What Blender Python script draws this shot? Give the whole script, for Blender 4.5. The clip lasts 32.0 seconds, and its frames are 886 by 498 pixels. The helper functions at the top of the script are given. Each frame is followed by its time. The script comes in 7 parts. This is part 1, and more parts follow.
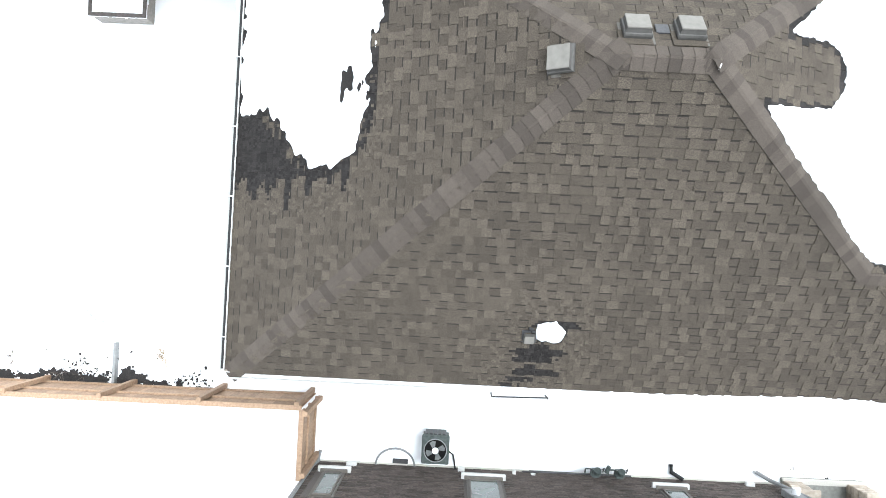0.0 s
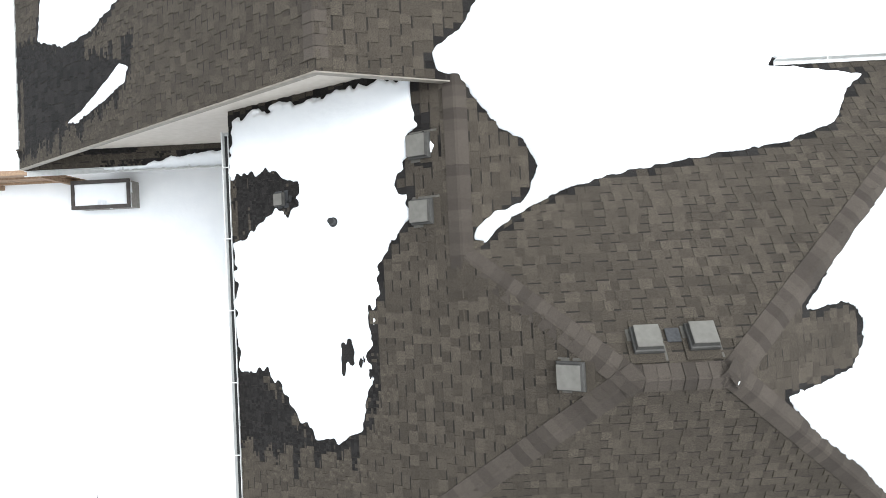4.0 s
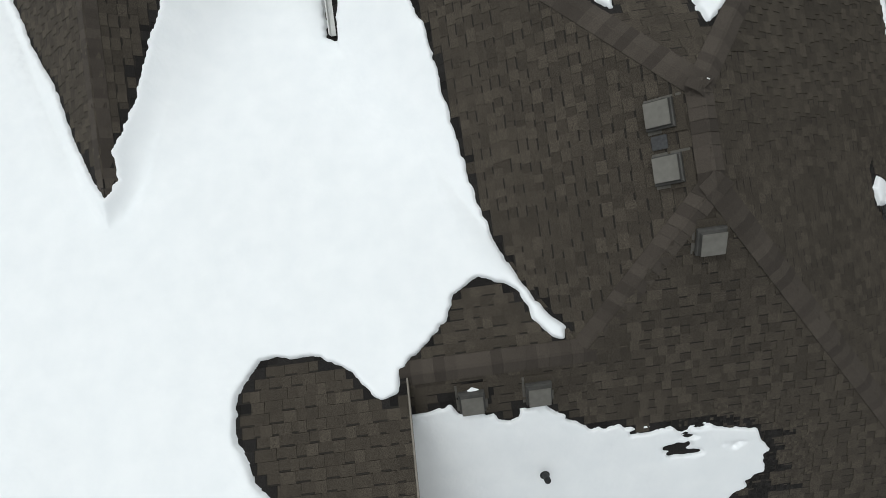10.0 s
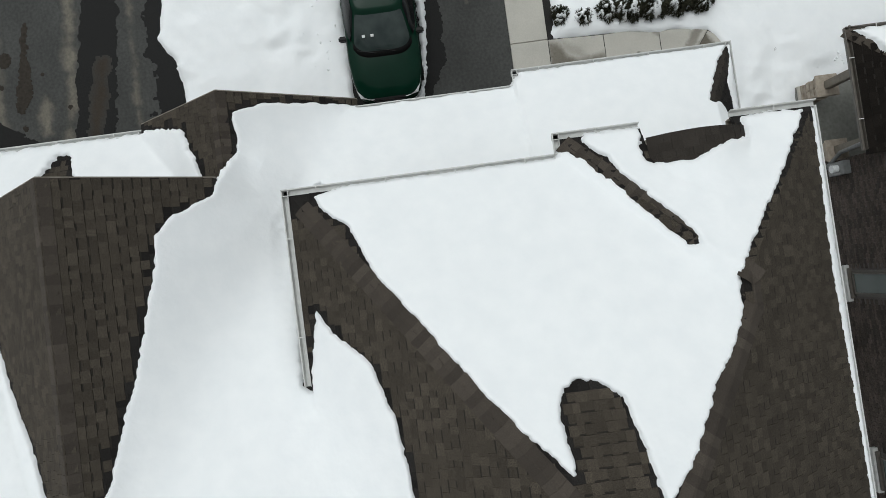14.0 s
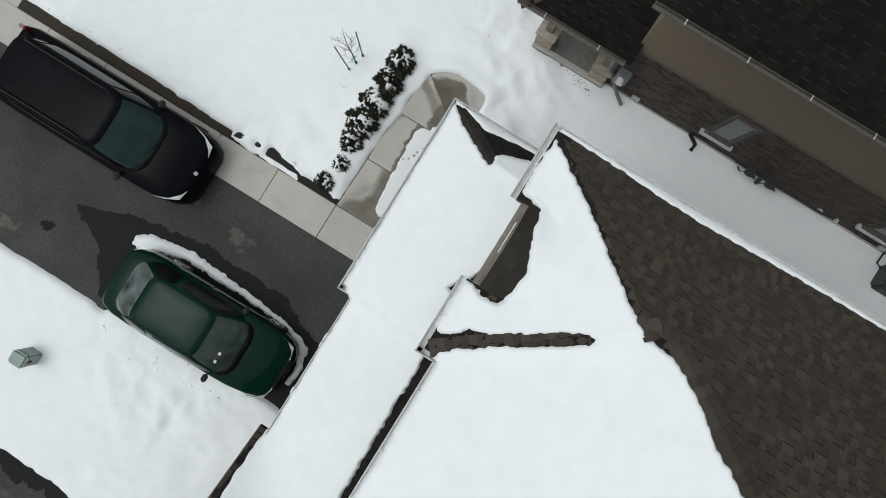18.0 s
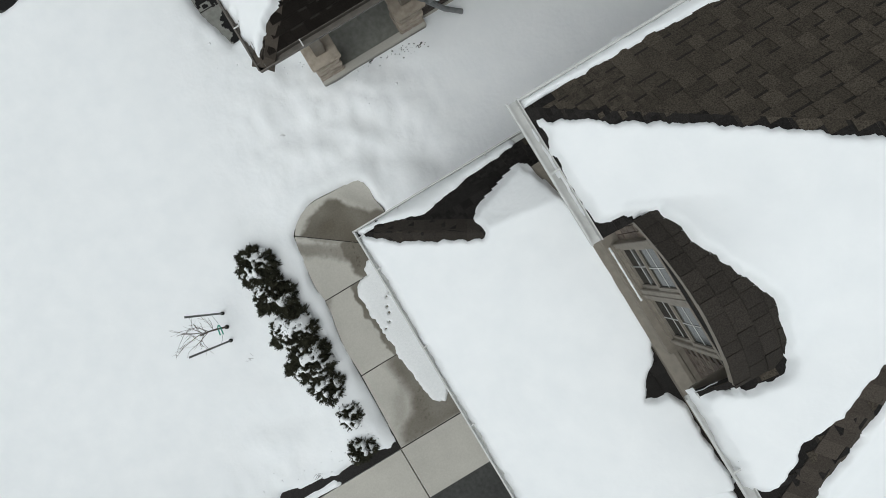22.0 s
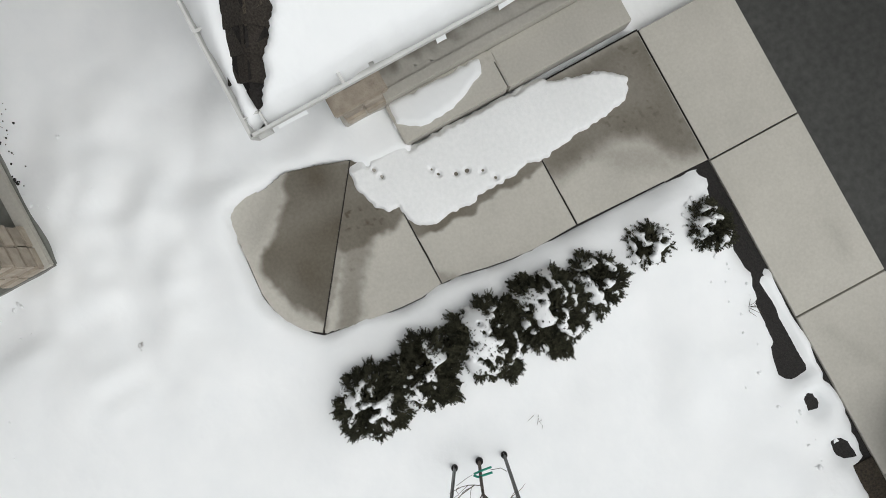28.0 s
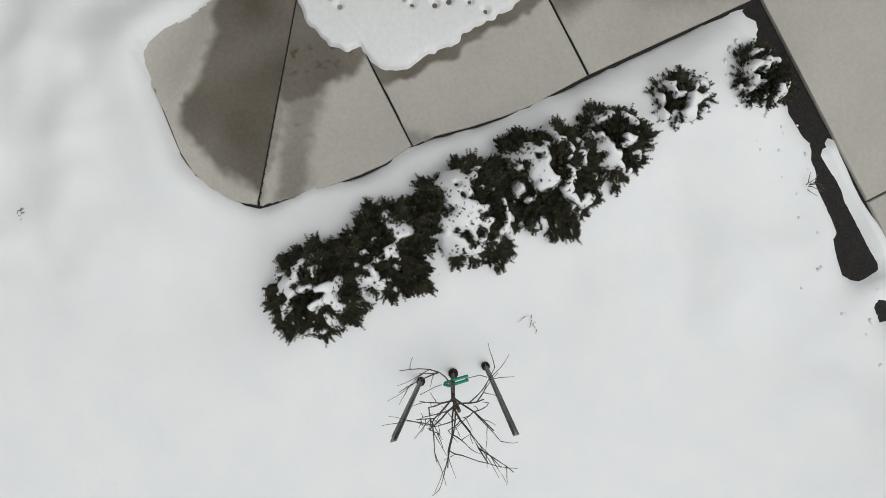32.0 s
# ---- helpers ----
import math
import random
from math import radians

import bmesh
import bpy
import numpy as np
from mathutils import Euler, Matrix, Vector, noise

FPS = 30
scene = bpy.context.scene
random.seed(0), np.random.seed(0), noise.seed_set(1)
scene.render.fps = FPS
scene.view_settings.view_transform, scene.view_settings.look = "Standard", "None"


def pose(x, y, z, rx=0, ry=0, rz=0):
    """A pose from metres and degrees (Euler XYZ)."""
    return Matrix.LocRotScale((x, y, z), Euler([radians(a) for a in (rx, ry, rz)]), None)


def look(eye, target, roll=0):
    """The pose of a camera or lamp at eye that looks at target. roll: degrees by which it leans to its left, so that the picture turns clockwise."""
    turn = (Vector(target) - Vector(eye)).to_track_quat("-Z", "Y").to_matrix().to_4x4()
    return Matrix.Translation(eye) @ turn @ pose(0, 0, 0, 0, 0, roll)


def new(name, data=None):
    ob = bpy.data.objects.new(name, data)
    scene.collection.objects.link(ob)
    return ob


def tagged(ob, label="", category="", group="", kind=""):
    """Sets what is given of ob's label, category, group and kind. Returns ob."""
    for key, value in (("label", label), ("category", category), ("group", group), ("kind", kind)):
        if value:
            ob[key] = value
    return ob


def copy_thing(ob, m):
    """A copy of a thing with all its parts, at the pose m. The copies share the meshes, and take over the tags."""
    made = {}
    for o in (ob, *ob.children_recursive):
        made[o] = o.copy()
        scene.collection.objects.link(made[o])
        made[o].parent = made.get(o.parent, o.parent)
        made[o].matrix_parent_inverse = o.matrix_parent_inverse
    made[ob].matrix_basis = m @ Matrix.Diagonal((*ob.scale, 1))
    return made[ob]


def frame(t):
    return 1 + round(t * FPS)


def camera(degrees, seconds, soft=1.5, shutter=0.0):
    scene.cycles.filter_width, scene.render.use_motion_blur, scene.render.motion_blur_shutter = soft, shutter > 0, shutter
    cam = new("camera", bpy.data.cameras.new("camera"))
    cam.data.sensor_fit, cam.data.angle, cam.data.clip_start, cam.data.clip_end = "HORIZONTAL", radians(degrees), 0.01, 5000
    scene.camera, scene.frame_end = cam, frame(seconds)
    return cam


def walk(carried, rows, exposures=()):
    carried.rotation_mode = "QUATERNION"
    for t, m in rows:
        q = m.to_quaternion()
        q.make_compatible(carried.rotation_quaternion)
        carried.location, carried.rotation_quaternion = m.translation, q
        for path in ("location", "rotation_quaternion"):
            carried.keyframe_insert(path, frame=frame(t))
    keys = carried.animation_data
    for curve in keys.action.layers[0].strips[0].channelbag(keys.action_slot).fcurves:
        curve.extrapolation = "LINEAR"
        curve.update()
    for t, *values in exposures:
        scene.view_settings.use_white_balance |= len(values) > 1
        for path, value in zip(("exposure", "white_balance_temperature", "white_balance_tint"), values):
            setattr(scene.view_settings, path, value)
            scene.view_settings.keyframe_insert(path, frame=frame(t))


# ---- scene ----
cam = camera(69.0, 32.0, soft=0.75)
ROWS = [
    (0.0, -0.000, -0.000, 15.721, 1.22, 0.61, 2.74),
    (0.5, -0.041, 0.765, 15.693, 1.33, 0.69, 2.87),
    (1.0, -0.128, 2.211, 15.724, 1.46, 0.76, 2.73),
    (1.5, -0.197, 3.079, 15.672, 1.38, 0.69, 2.59),
    (2.0, -0.210, 3.459, 15.657, 1.25, 0.68, 2.26),
    (2.5, -0.189, 3.692, 15.630, 1.29, 0.63, 2.49),
    (3.0, -0.209, 3.843, 15.609, 1.15, 0.21, 2.66),
    (3.5, -0.108, 3.834, 15.533, 1.26, 0.65, 2.80),
    (5.5, -0.109, 3.442, 15.498, 1.22, 0.82, -34.73),
    (6.0, -0.069, 3.422, 15.474, 0.89, 0.97, -35.13),
    (6.5, -0.082, 3.416, 15.489, 1.05, 0.71, -35.00),
    (7.0, 0.221, 3.833, 15.485, 1.13, 0.78, -34.87),
    (7.5, 0.800, 4.729, 15.614, 1.54, 0.57, -35.04),
    (8.0, 0.995, 5.132, 15.617, 1.30, 0.63, -52.93),
    (8.2, 1.059, 5.210, 15.634, 1.03, 0.82, -70.52),
    (8.5, 1.092, 5.229, 15.581, 1.30, 1.02, -79.13),
    (8.8, 1.188, 5.277, 15.593, 1.22, 1.01, -79.73),
    (9.0, 1.225, 5.395, 15.600, 0.94, 0.69, -91.38),
    (9.5, 1.156, 5.474, 15.518, 1.83, 0.15, -97.58),
    (10.0, 1.261, 5.383, 15.432, 1.76, 0.49, -97.61),
    (10.5, 2.188, 5.213, 15.499, 1.24, 0.69, -98.10),
    (11.0, 3.650, 4.985, 15.577, 1.03, 0.80, -98.66),
    (11.5, 5.399, 4.724, 15.606, 0.04, 0.61, -99.29),
    (12.0, 6.138, 4.565, 15.647, 1.48, 0.73, -98.93),
    (12.5, 6.471, 4.426, 15.699, 1.53, 0.67, -97.18),
    (13.0, 6.667, 4.319, 15.699, 1.66, 0.59, -97.18),
    (13.5, 6.743, 4.264, 15.719, 1.92, 0.49, -97.20),
    (15.5, 6.679, 4.293, 15.766, 2.25, 0.53, -116.69),
    (15.7, 6.670, 4.420, 15.725, 1.69, 0.69, -137.21),
    (16.0, 6.606, 4.261, 15.639, 1.21, 1.00, -142.99),
    (16.5, 6.643, 4.196, 15.633, 1.18, 1.00, -143.01),
    (17.0, 7.130, 3.332, 15.564, 0.89, 0.98, -143.24),
    (17.5, 8.218, 2.031, 15.792, 0.16, 0.77, -145.44),
    (18.0, 9.023, 0.786, 15.697, 1.19, 0.55, -148.27),
    (18.2, 9.232, 0.451, 15.708, 1.38, 0.88, -165.95),
    (18.5, 9.442, -0.042, 15.629, 1.31, 1.10, -170.30),
    (18.8, 9.727, -0.357, 15.692, 0.86, 0.58, -186.04),
    (19.0, 9.742, -0.397, 15.664, 0.91, 0.96, -203.30),
    (19.5, 9.949, -0.588, 15.544, 1.30, 0.76, -213.74),
    (20.0, 9.810, -0.877, 15.235, 1.05, 1.03, -210.41),
    (20.5, 9.862, -0.992, 14.095, 1.19, 0.93, -209.55),
    (21.0, 9.831, -1.029, 12.925, 1.27, 0.92, -210.09),
    (21.5, 9.850, -1.093, 11.850, 1.45, 0.69, -210.47),
    (22.0, 9.878, -1.134, 10.750, 1.53, 0.44, -211.12),
    (22.5, 9.900, -1.172, 9.597, 1.55, 0.48, -211.55),
    (23.0, 9.978, -1.159, 8.484, 1.60, 0.40, -211.94),
    (23.2, 10.020, -1.145, 7.930, 1.50, 0.60, -221.90),
    (23.5, 10.108, -1.122, 7.135, 1.21, 0.82, -248.83),
    (24.0, 10.113, -1.049, 6.232, 1.13, 0.79, -254.35),
    (24.5, 10.050, -0.935, 6.250, 1.50, 0.75, -254.82),
    (26.5, 10.325, -0.789, 6.212, 1.36, 0.18, -298.31),
    (27.0, 10.759, -1.018, 6.335, 1.25, 0.41, -298.17),
    (27.5, 11.353, -1.259, 6.399, 0.90, 0.92, -298.54),
    (28.0, 11.748, -1.484, 6.056, 0.66, 0.83, -298.48),
    (28.5, 11.917, -1.629, 5.052, 1.46, 0.60, -298.73),
    (29.0, 11.920, -1.714, 4.501, 1.43, 0.27, -298.74),
    (29.5, 12.002, -1.710, 4.573, 1.49, 0.37, -298.67),
    (30.0, 12.327, -1.783, 4.628, 1.42, 0.51, -298.48),
    (30.5, 12.731, -1.903, 4.613, 1.22, 0.63, -298.30),
    (31.0, 12.830, -1.888, 4.632, 1.28, 0.72, -296.86),
    (31.5, 12.831, -1.865, 4.646, 1.32, 0.59, -296.82),
    (32.0, 12.798, -1.824, 4.692, 1.12, 0.64, -296.79),
]
EXPOSURES = [
    (0.0, 1.76, 5920, 6), (1.0, 1.79, 5950, 6), (2.0, 1.13, 6030, 6), (3.0, 0.85, 6040, 6), (6.0, 1.06, 6110, 6), (8.0, 0.37, 6010, 5), (9.0, -0.18, 6000, 5), (10.0, -0.42, 6220, 4), (11.0, -0.5, 6230, 4),
    (13.5, -0.54, 6250, 4), (16.0, -0.47, 6250, 4), (18.0, -0.55, 6220, 4), (19.0, -0.42, 6180, 4), (20.0, -0.52, 6200, 4), (22.0, -0.56, 6220, 4), (24.0, -0.57, 6250, 5), (26.5, -0.5, 6400, 6), (28.0, -0.4, 6450, 7), (29.5, -0.38, 6470, 7), (30.2, -0.4, 6470, 7), (31.0, -0.62, 6480, 7), (32.0, -0.62, 6480, 7),
]
walk(cam, [(t, pose(x, y, z, rx, ry, rz)) for t, x, y, z, rx, ry, rz in ROWS], EXPOSURES)

# ---------------------------------------------------------------- light
world = bpy.data.worlds.new("overcast_sky")
scene.world = world
world.use_nodes = True
wn, wl = world.node_tree.nodes, world.node_tree.links
sky = wn.new("ShaderNodeTexSky")
sky.sky_type = "NISHITA"
sky.sun_disc = False
sky.sun_elevation, sky.sun_rotation = radians(68), radians(60)
sky.air_density, sky.dust_density, sky.ozone_density = 1.0, 6.0, 1.0
hsv = wn.new("ShaderNodeHueSaturation")
hsv.inputs["Saturation"].default_value = 0.12
wl.new(sky.outputs[0], hsv.inputs["Color"])
wl.new(hsv.outputs[0], wn["Background"].inputs[0])
wn["Background"].inputs[1].default_value = 0.15
sun = new("sun", bpy.data.lights.new("sun", "SUN"))
sun.data.energy, sun.data.angle, sun.data.color = 0.5, radians(160), (1.0, 0.98, 0.95)
sun.matrix_world = look((0, 0, 30), (-4.0, -4.5, 0))

# ---------------------------------------------------------------- materials


def material(name, colors, scale=20.0, rough=0.8, bump=0.2, bump_scale=None, metal=0.0, big=0.0, big_scale=0.6, island=0.0, obj_random=0.0, coat=0.0, spec=0.5, damp=None):
    """A procedural surface: fine grain between two colours, broad stains, relief, and a shift from piece to piece."""
    m = bpy.data.materials.new(name)
    m.use_nodes = True
    n, l = m.node_tree.nodes, m.node_tree.links
    bsdf = n["Principled BSDF"]
    bsdf.inputs["Roughness"].default_value, bsdf.inputs["Metallic"].default_value = rough, metal
    bsdf.inputs["Coat Weight"].default_value = coat
    bsdf.inputs["Specular IOR Level"].default_value = spec
    co = n.new("ShaderNodeNewGeometry")
    tex = n.new("ShaderNodeTexNoise")
    tex.inputs["Scale"].default_value, tex.inputs["Detail"].default_value = scale, 5
    l.new(co.outputs["Position"], tex.inputs["Vector"])
    ramp = n.new("ShaderNodeValToRGB")
    ramp.color_ramp.elements[0].position, ramp.color_ramp.elements[1].position = 0.3, 0.7
    ramp.color_ramp.elements[0].color, ramp.color_ramp.elements[1].color = (*colors[0], 1), (*colors[-1], 1)
    l.new(tex.outputs["Fac"], ramp.inputs["Fac"])
    out = ramp.outputs["Color"]
    if damp:
        r2 = n.new("ShaderNodeValToRGB")
        r2.color_ramp.elements[0].position, r2.color_ramp.elements[1].position = 0.3, 0.7
        r2.color_ramp.elements[0].color, r2.color_ramp.elements[1].color = (*damp[0], 1), (*damp[1], 1)
        l.new(tex.outputs["Fac"], r2.inputs["Fac"])
        att = n.new("ShaderNodeAttribute")
        att.attribute_name = "damp"
        mix = n.new("ShaderNodeMix")
        mix.data_type = "RGBA"
        l.new(att.outputs["Fac"], mix.inputs["Factor"])
        l.new(out, mix.inputs["A"])
        l.new(r2.outputs["Color"], mix.inputs["B"])
        out = mix.outputs["Result"]

    def shade(value, amount):
        nonlocal out
        rng = n.new("ShaderNodeMapRange")
        rng.inputs["To Min"].default_value, rng.inputs["To Max"].default_value = 1 - amount, 1 + amount
        l.new(value, rng.inputs["Value"])
        mul = n.new("ShaderNodeVectorMath")
        mul.operation = "SCALE"
        l.new(out, mul.inputs[0])
        l.new(rng.outputs[0], mul.inputs["Scale"])
        out = mul.outputs["Vector"]

    if big:
        t2 = n.new("ShaderNodeTexNoise")
        t2.inputs["Scale"].default_value, t2.inputs["Detail"].default_value = big_scale, 4
        l.new(co.outputs["Position"], t2.inputs["Vector"])
        shade(t2.outputs["Fac"], big)
    if island:
        shade(co.outputs["Random Per Island"], island)
    if obj_random:
        info = n.new("ShaderNodeObjectInfo")
        shade(info.outputs["Random"], obj_random)
    l.new(out, bsdf.inputs["Base Color"])
    if bump:
        t3 = n.new("ShaderNodeTexNoise")
        t3.inputs["Scale"].default_value, t3.inputs["Detail"].default_value = bump_scale or scale * 2, 4
        l.new(co.outputs["Position"], t3.inputs["Vector"])
        bp = n.new("ShaderNodeBump")
        bp.inputs["Strength"].default_value, bp.inputs["Distance"].default_value = bump, 0.02
        l.new(t3.outputs["Fac"], bp.inputs["Height"])
        l.new(bp.outputs["Normal"], bsdf.inputs["Normal"])
    return m


SHINGLE = material("asphalt_shingle", [(0.0292, 0.0239, 0.0187), (0.0955, 0.0808, 0.0632)], 90, 0.95, 0.5, 220, big=0.14, big_scale=0.9, island=0.22, spec=0.2)
SHINGLE_NEXT = material("dark_asphalt_shingle", [(0.0074, 0.0061, 0.0051), (0.0205, 0.0172, 0.0148)], 90, 0.95, 0.5, 220, big=0.22, big_scale=0.9, island=0.2, spec=0.1)
SHINGLE_LOW = material("asphalt_shingle_lower_ply", [(0.0301, 0.0247, 0.0193), (0.0834, 0.0705, 0.055)], 90, 0.95, 0.5, 220, big=0.14, big_scale=0.9, island=0.16, spec=0.2)
SHINGLE_ONE = material("asphalt_shingle_tab", [(0.0292, 0.0239, 0.0187), (0.0955, 0.0808, 0.0632)], 90, 0.95, 0.5, 220, big=0.14, big_scale=0.9, obj_random=0.21, spec=0.2)
SHINGLE_WET = material("wet_asphalt_shingle", [(0.011, 0.01, 0.0095), (0.026, 0.0235, 0.022)], 90, 0.8, 0.4, 220, island=0.35, spec=0.12)
SHINGLE_WET_ONE = material("wet_asphalt_shingle_tab", [(0.011, 0.01, 0.0095), (0.026, 0.0235, 0.022)], 90, 0.8, 0.4, 220, obj_random=0.35, spec=0.12)
# printed band and cut edges, with the butts' drop shadow in the colour
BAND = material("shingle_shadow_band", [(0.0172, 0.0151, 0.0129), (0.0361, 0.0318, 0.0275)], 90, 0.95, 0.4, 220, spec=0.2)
CAP = material("ridge_cap_shingle", [(0.0456, 0.0378, 0.031), (0.0817, 0.0688, 0.0576)], 100, 0.95, 0.45, 240, big=0.12, obj_random=0.25, spec=0.2)
# darker cap tone, for the damp porch hip and for the eyebrow tabs
CAP_DARK = material("dark_ridge_cap_shingle", [(0.0189, 0.0159, 0.0133), (0.0533, 0.0456, 0.0387)], 100, 0.9, 0.5, 240, big=0.12, obj_random=0.15, spec=0.2)
SNOW = material("snow", [(0.86, 0.875, 0.89), (0.9, 0.91, 0.92)], 3, 0.7, 0.25, 14, big=0.02, big_scale=0.4, spec=0.3)
CONCRETE = material("broom_concrete", [(0.445, 0.424, 0.38), (0.497, 0.477, 0.43)], 40, 0.85, 0.12, 150, big=0.2, big_scale=1.3)
DAMP = material("damp_concrete", [(0.445, 0.424, 0.38), (0.497, 0.477, 0.43)], 40, 0.85, 0.12, 150, big=0.2, big_scale=1.3, damp=[(0.082, 0.068, 0.047), (0.105, 0.089, 0.064)])
ASPHALT = material("asphalt", [(0.044, 0.0445, 0.0425), (0.066, 0.0665, 0.063)], 14, 0.9, 0.35, 120, big=0.5, big_scale=0.8, spec=0.3)
ASPHALT_WET = material("wet_asphalt", [(0.008, 0.008, 0.008), (0.017, 0.0165, 0.016)], 60, 0.6, 0.15, 200, spec=0.12)
BRICK = material("dark_brown_brick", [(0.045, 0.035, 0.029), (0.105, 0.083, 0.071)], 25, 0.9, 0.3, 90, obj_random=0.3, island=0.45)
BRICK_FRONT = material("tan_brown_brick", [(0.085, 0.066, 0.052), (0.18, 0.147, 0.12)], 25, 0.9, 0.3, 90, obj_random=0.3, island=0.4)
MORTAR = material("mortar", [(0.1, 0.09, 0.083), (0.15, 0.136, 0.125)], 60, 0.95, 0.2)
STUCCO = material("tan_stucco", [(0.1936, 0.1514, 0.1056), (0.2376, 0.1866, 0.132)], 60, 0.9, 0.2, 150, big=0.06)
SIDING = material("beige_siding", [(0.5, 0.45, 0.39), (0.56, 0.51, 0.45)], 8, 0.6, 0.05, big=0.04)
TRIM = material("taupe_trim", [(0.185, 0.163, 0.133), (0.24, 0.212, 0.175)], 12, 0.6, 0.08, big=0.06)
WHITE = material("white_aluminium", [(0.5, 0.5, 0.485), (0.6, 0.6, 0.585)], 10, 0.45, 0.05, big=0.08)
VENT = material("grey_vent_plastic", [(0.132, 0.125, 0.111), (0.163, 0.155, 0.139)], 12, 0.6, 0.05, big=0.06, spec=0.15)
VENT_SIDE = material("dark_vent_plastic", [(0.05, 0.048, 0.044), (0.075, 0.072, 0.067)], 12, 0.6, 0.05, spec=0.2)
VENT_FLANGE = material("weathered_vent_flange", [(0.085, 0.08, 0.07), (0.12, 0.113, 0.1)], 20, 0.7, 0.1, spec=0.15)
DARK = material("dark_metal", [(0.02, 0.02, 0.021), (0.04, 0.04, 0.042)], 30, 0.5, 0.1)
WOOD = material("cedar_fence_wood", [(0.22, 0.14, 0.085), (0.33, 0.225, 0.145)], 18, 0.75, 0.2, 60, big=0.15, obj_random=0.15)

# ---------------------------------------------------------------- mesh helpers


def mesh_object(name, verts, faces, mat, parent=None, smooth=False, label=""):
    me = bpy.data.meshes.new(name)
    me.from_pydata([tuple(v) for v in verts], [], [tuple(f) for f in faces])
    me.validate()
    if smooth:
        me.polygons.foreach_set("use_smooth", [True] * len(me.polygons))
    for mm in mat if isinstance(mat, (list, tuple)) else [mat]:
        me.materials.append(mm)
    ob = new(name, me)
    if parent:
        ob.parent = parent
    if label:
        tagged(ob, label)
    return ob


def part(name, bm, mat, parent, label="", smooth=False):
    me = bpy.data.meshes.new(name)
    bm.to_mesh(me)
    bm.free()
    if smooth:
        me.polygons.foreach_set("use_smooth", [True] * len(me.polygons))
    me.materials.append(mat)
    ob = new(name, me)
    ob.parent = parent
    if label:
        tagged(ob, label)
    return ob


def box_bm(x0, y0, z0, x1, y1, z1, bevel=0.0, bm=None):
    bm = bm or bmesh.new()
    r = bmesh.ops.create_cube(bm, size=1, matrix=Matrix.Translation(((x0 + x1) / 2, (y0 + y1) / 2, (z0 + z1) / 2)) @ Matrix.Diagonal((x1 - x0, y1 - y0, z1 - z0, 1)))
    if bevel:
        es = list({e for v in r["verts"] for e in v.link_edges})
        bmesh.ops.bevel(bm, geom=es, offset=bevel, segments=2, affect="EDGES")
    return bm


def tube_bm(pts, radius, sides=8, bm=None, taper=1.0):
    """A round bar along points."""
    bm = bm or bmesh.new()
    rings = []
    pts = [Vector(p) for p in pts]
    for i, p in enumerate(pts):
        d = (pts[min(i + 1, len(pts) - 1)] - pts[max(i - 1, 0)]).normalized()
        a = d.orthogonal().normalized()
        b = d.cross(a)
        r = radius * (1 + (taper - 1) * i / max(1, len(pts) - 1))
        rings.append([bm.verts.new(p + r * (math.cos(q) * a + math.sin(q) * b)) for q in (2 * math.pi * k / sides for k in range(sides))])
    for i in range(len(rings) - 1):
        # keep the rings from twisting
        off = min(range(sides), key=lambda s: (rings[i][0].co - rings[i + 1][s].co).length)
        rings[i + 1] = rings[i + 1][off:] + rings[i + 1][:off]
        for k in range(sides):
            bm.faces.new((rings[i][k], rings[i][(k + 1) % sides], rings[i + 1][(k + 1) % sides], rings[i + 1][k]))
    bm.faces.new(rings[0][::-1])
    bm.faces.new(rings[-1])
    bmesh.ops.recalc_face_normals(bm, faces=bm.faces)
    return bm


def empty(name, label, category, at=(0, 0, 0), group="", kind=""):
    ob = new(name)
    ob.empty_display_size = 0.1
    ob.location = at
    return tagged(ob, label, category, group, kind)


def value_noise(x, y, size, seed):
    """Smooth random values in -1..1 on a grid of that size in metres."""
    g = np.random.RandomState(seed).uniform(-1, 1, (97, 97))
    u, v = x / size, y / size
    i, j = np.floor(u).astype(int), np.floor(v).astype(int)
    fu, fv = u - i, v - j
    fu, fv = fu * fu * (3 - 2 * fu), fv * fv * (3 - 2 * fv)
    at = lambda a, b: g[a % 97, b % 97]
    return (at(i, j) * (1 - fu) + at(i + 1, j) * fu) * (1 - fv) + (at(i, j + 1) * (1 - fu) + at(i + 1, j + 1) * fu) * fv


def inside_distance(px, py, poly):
    """Distance to a polygon's edge, positive inside it."""
    p = np.array(poly, float)
    q = np.roll(p, -1, 0)
    best = np.full(px.shape, 1e9)
    ins = np.zeros(px.shape, bool)
    for (ax, ay), (bx, by) in zip(p, q):
        dx, dy = bx - ax, by - ay
        t = np.clip(((px - ax) * dx + (py - ay) * dy) / (dx * dx + dy * dy + 1e-12), 0, 1)
        best = np.minimum(best, np.hypot(px - ax - t * dx, py - ay - t * dy))
        if ay != by:
            ins ^= ((ay > py) != (by > py)) & (px < (bx - ax) * (py - ay) / (by - ay) + ax)
    return np.where(ins, best, -best)


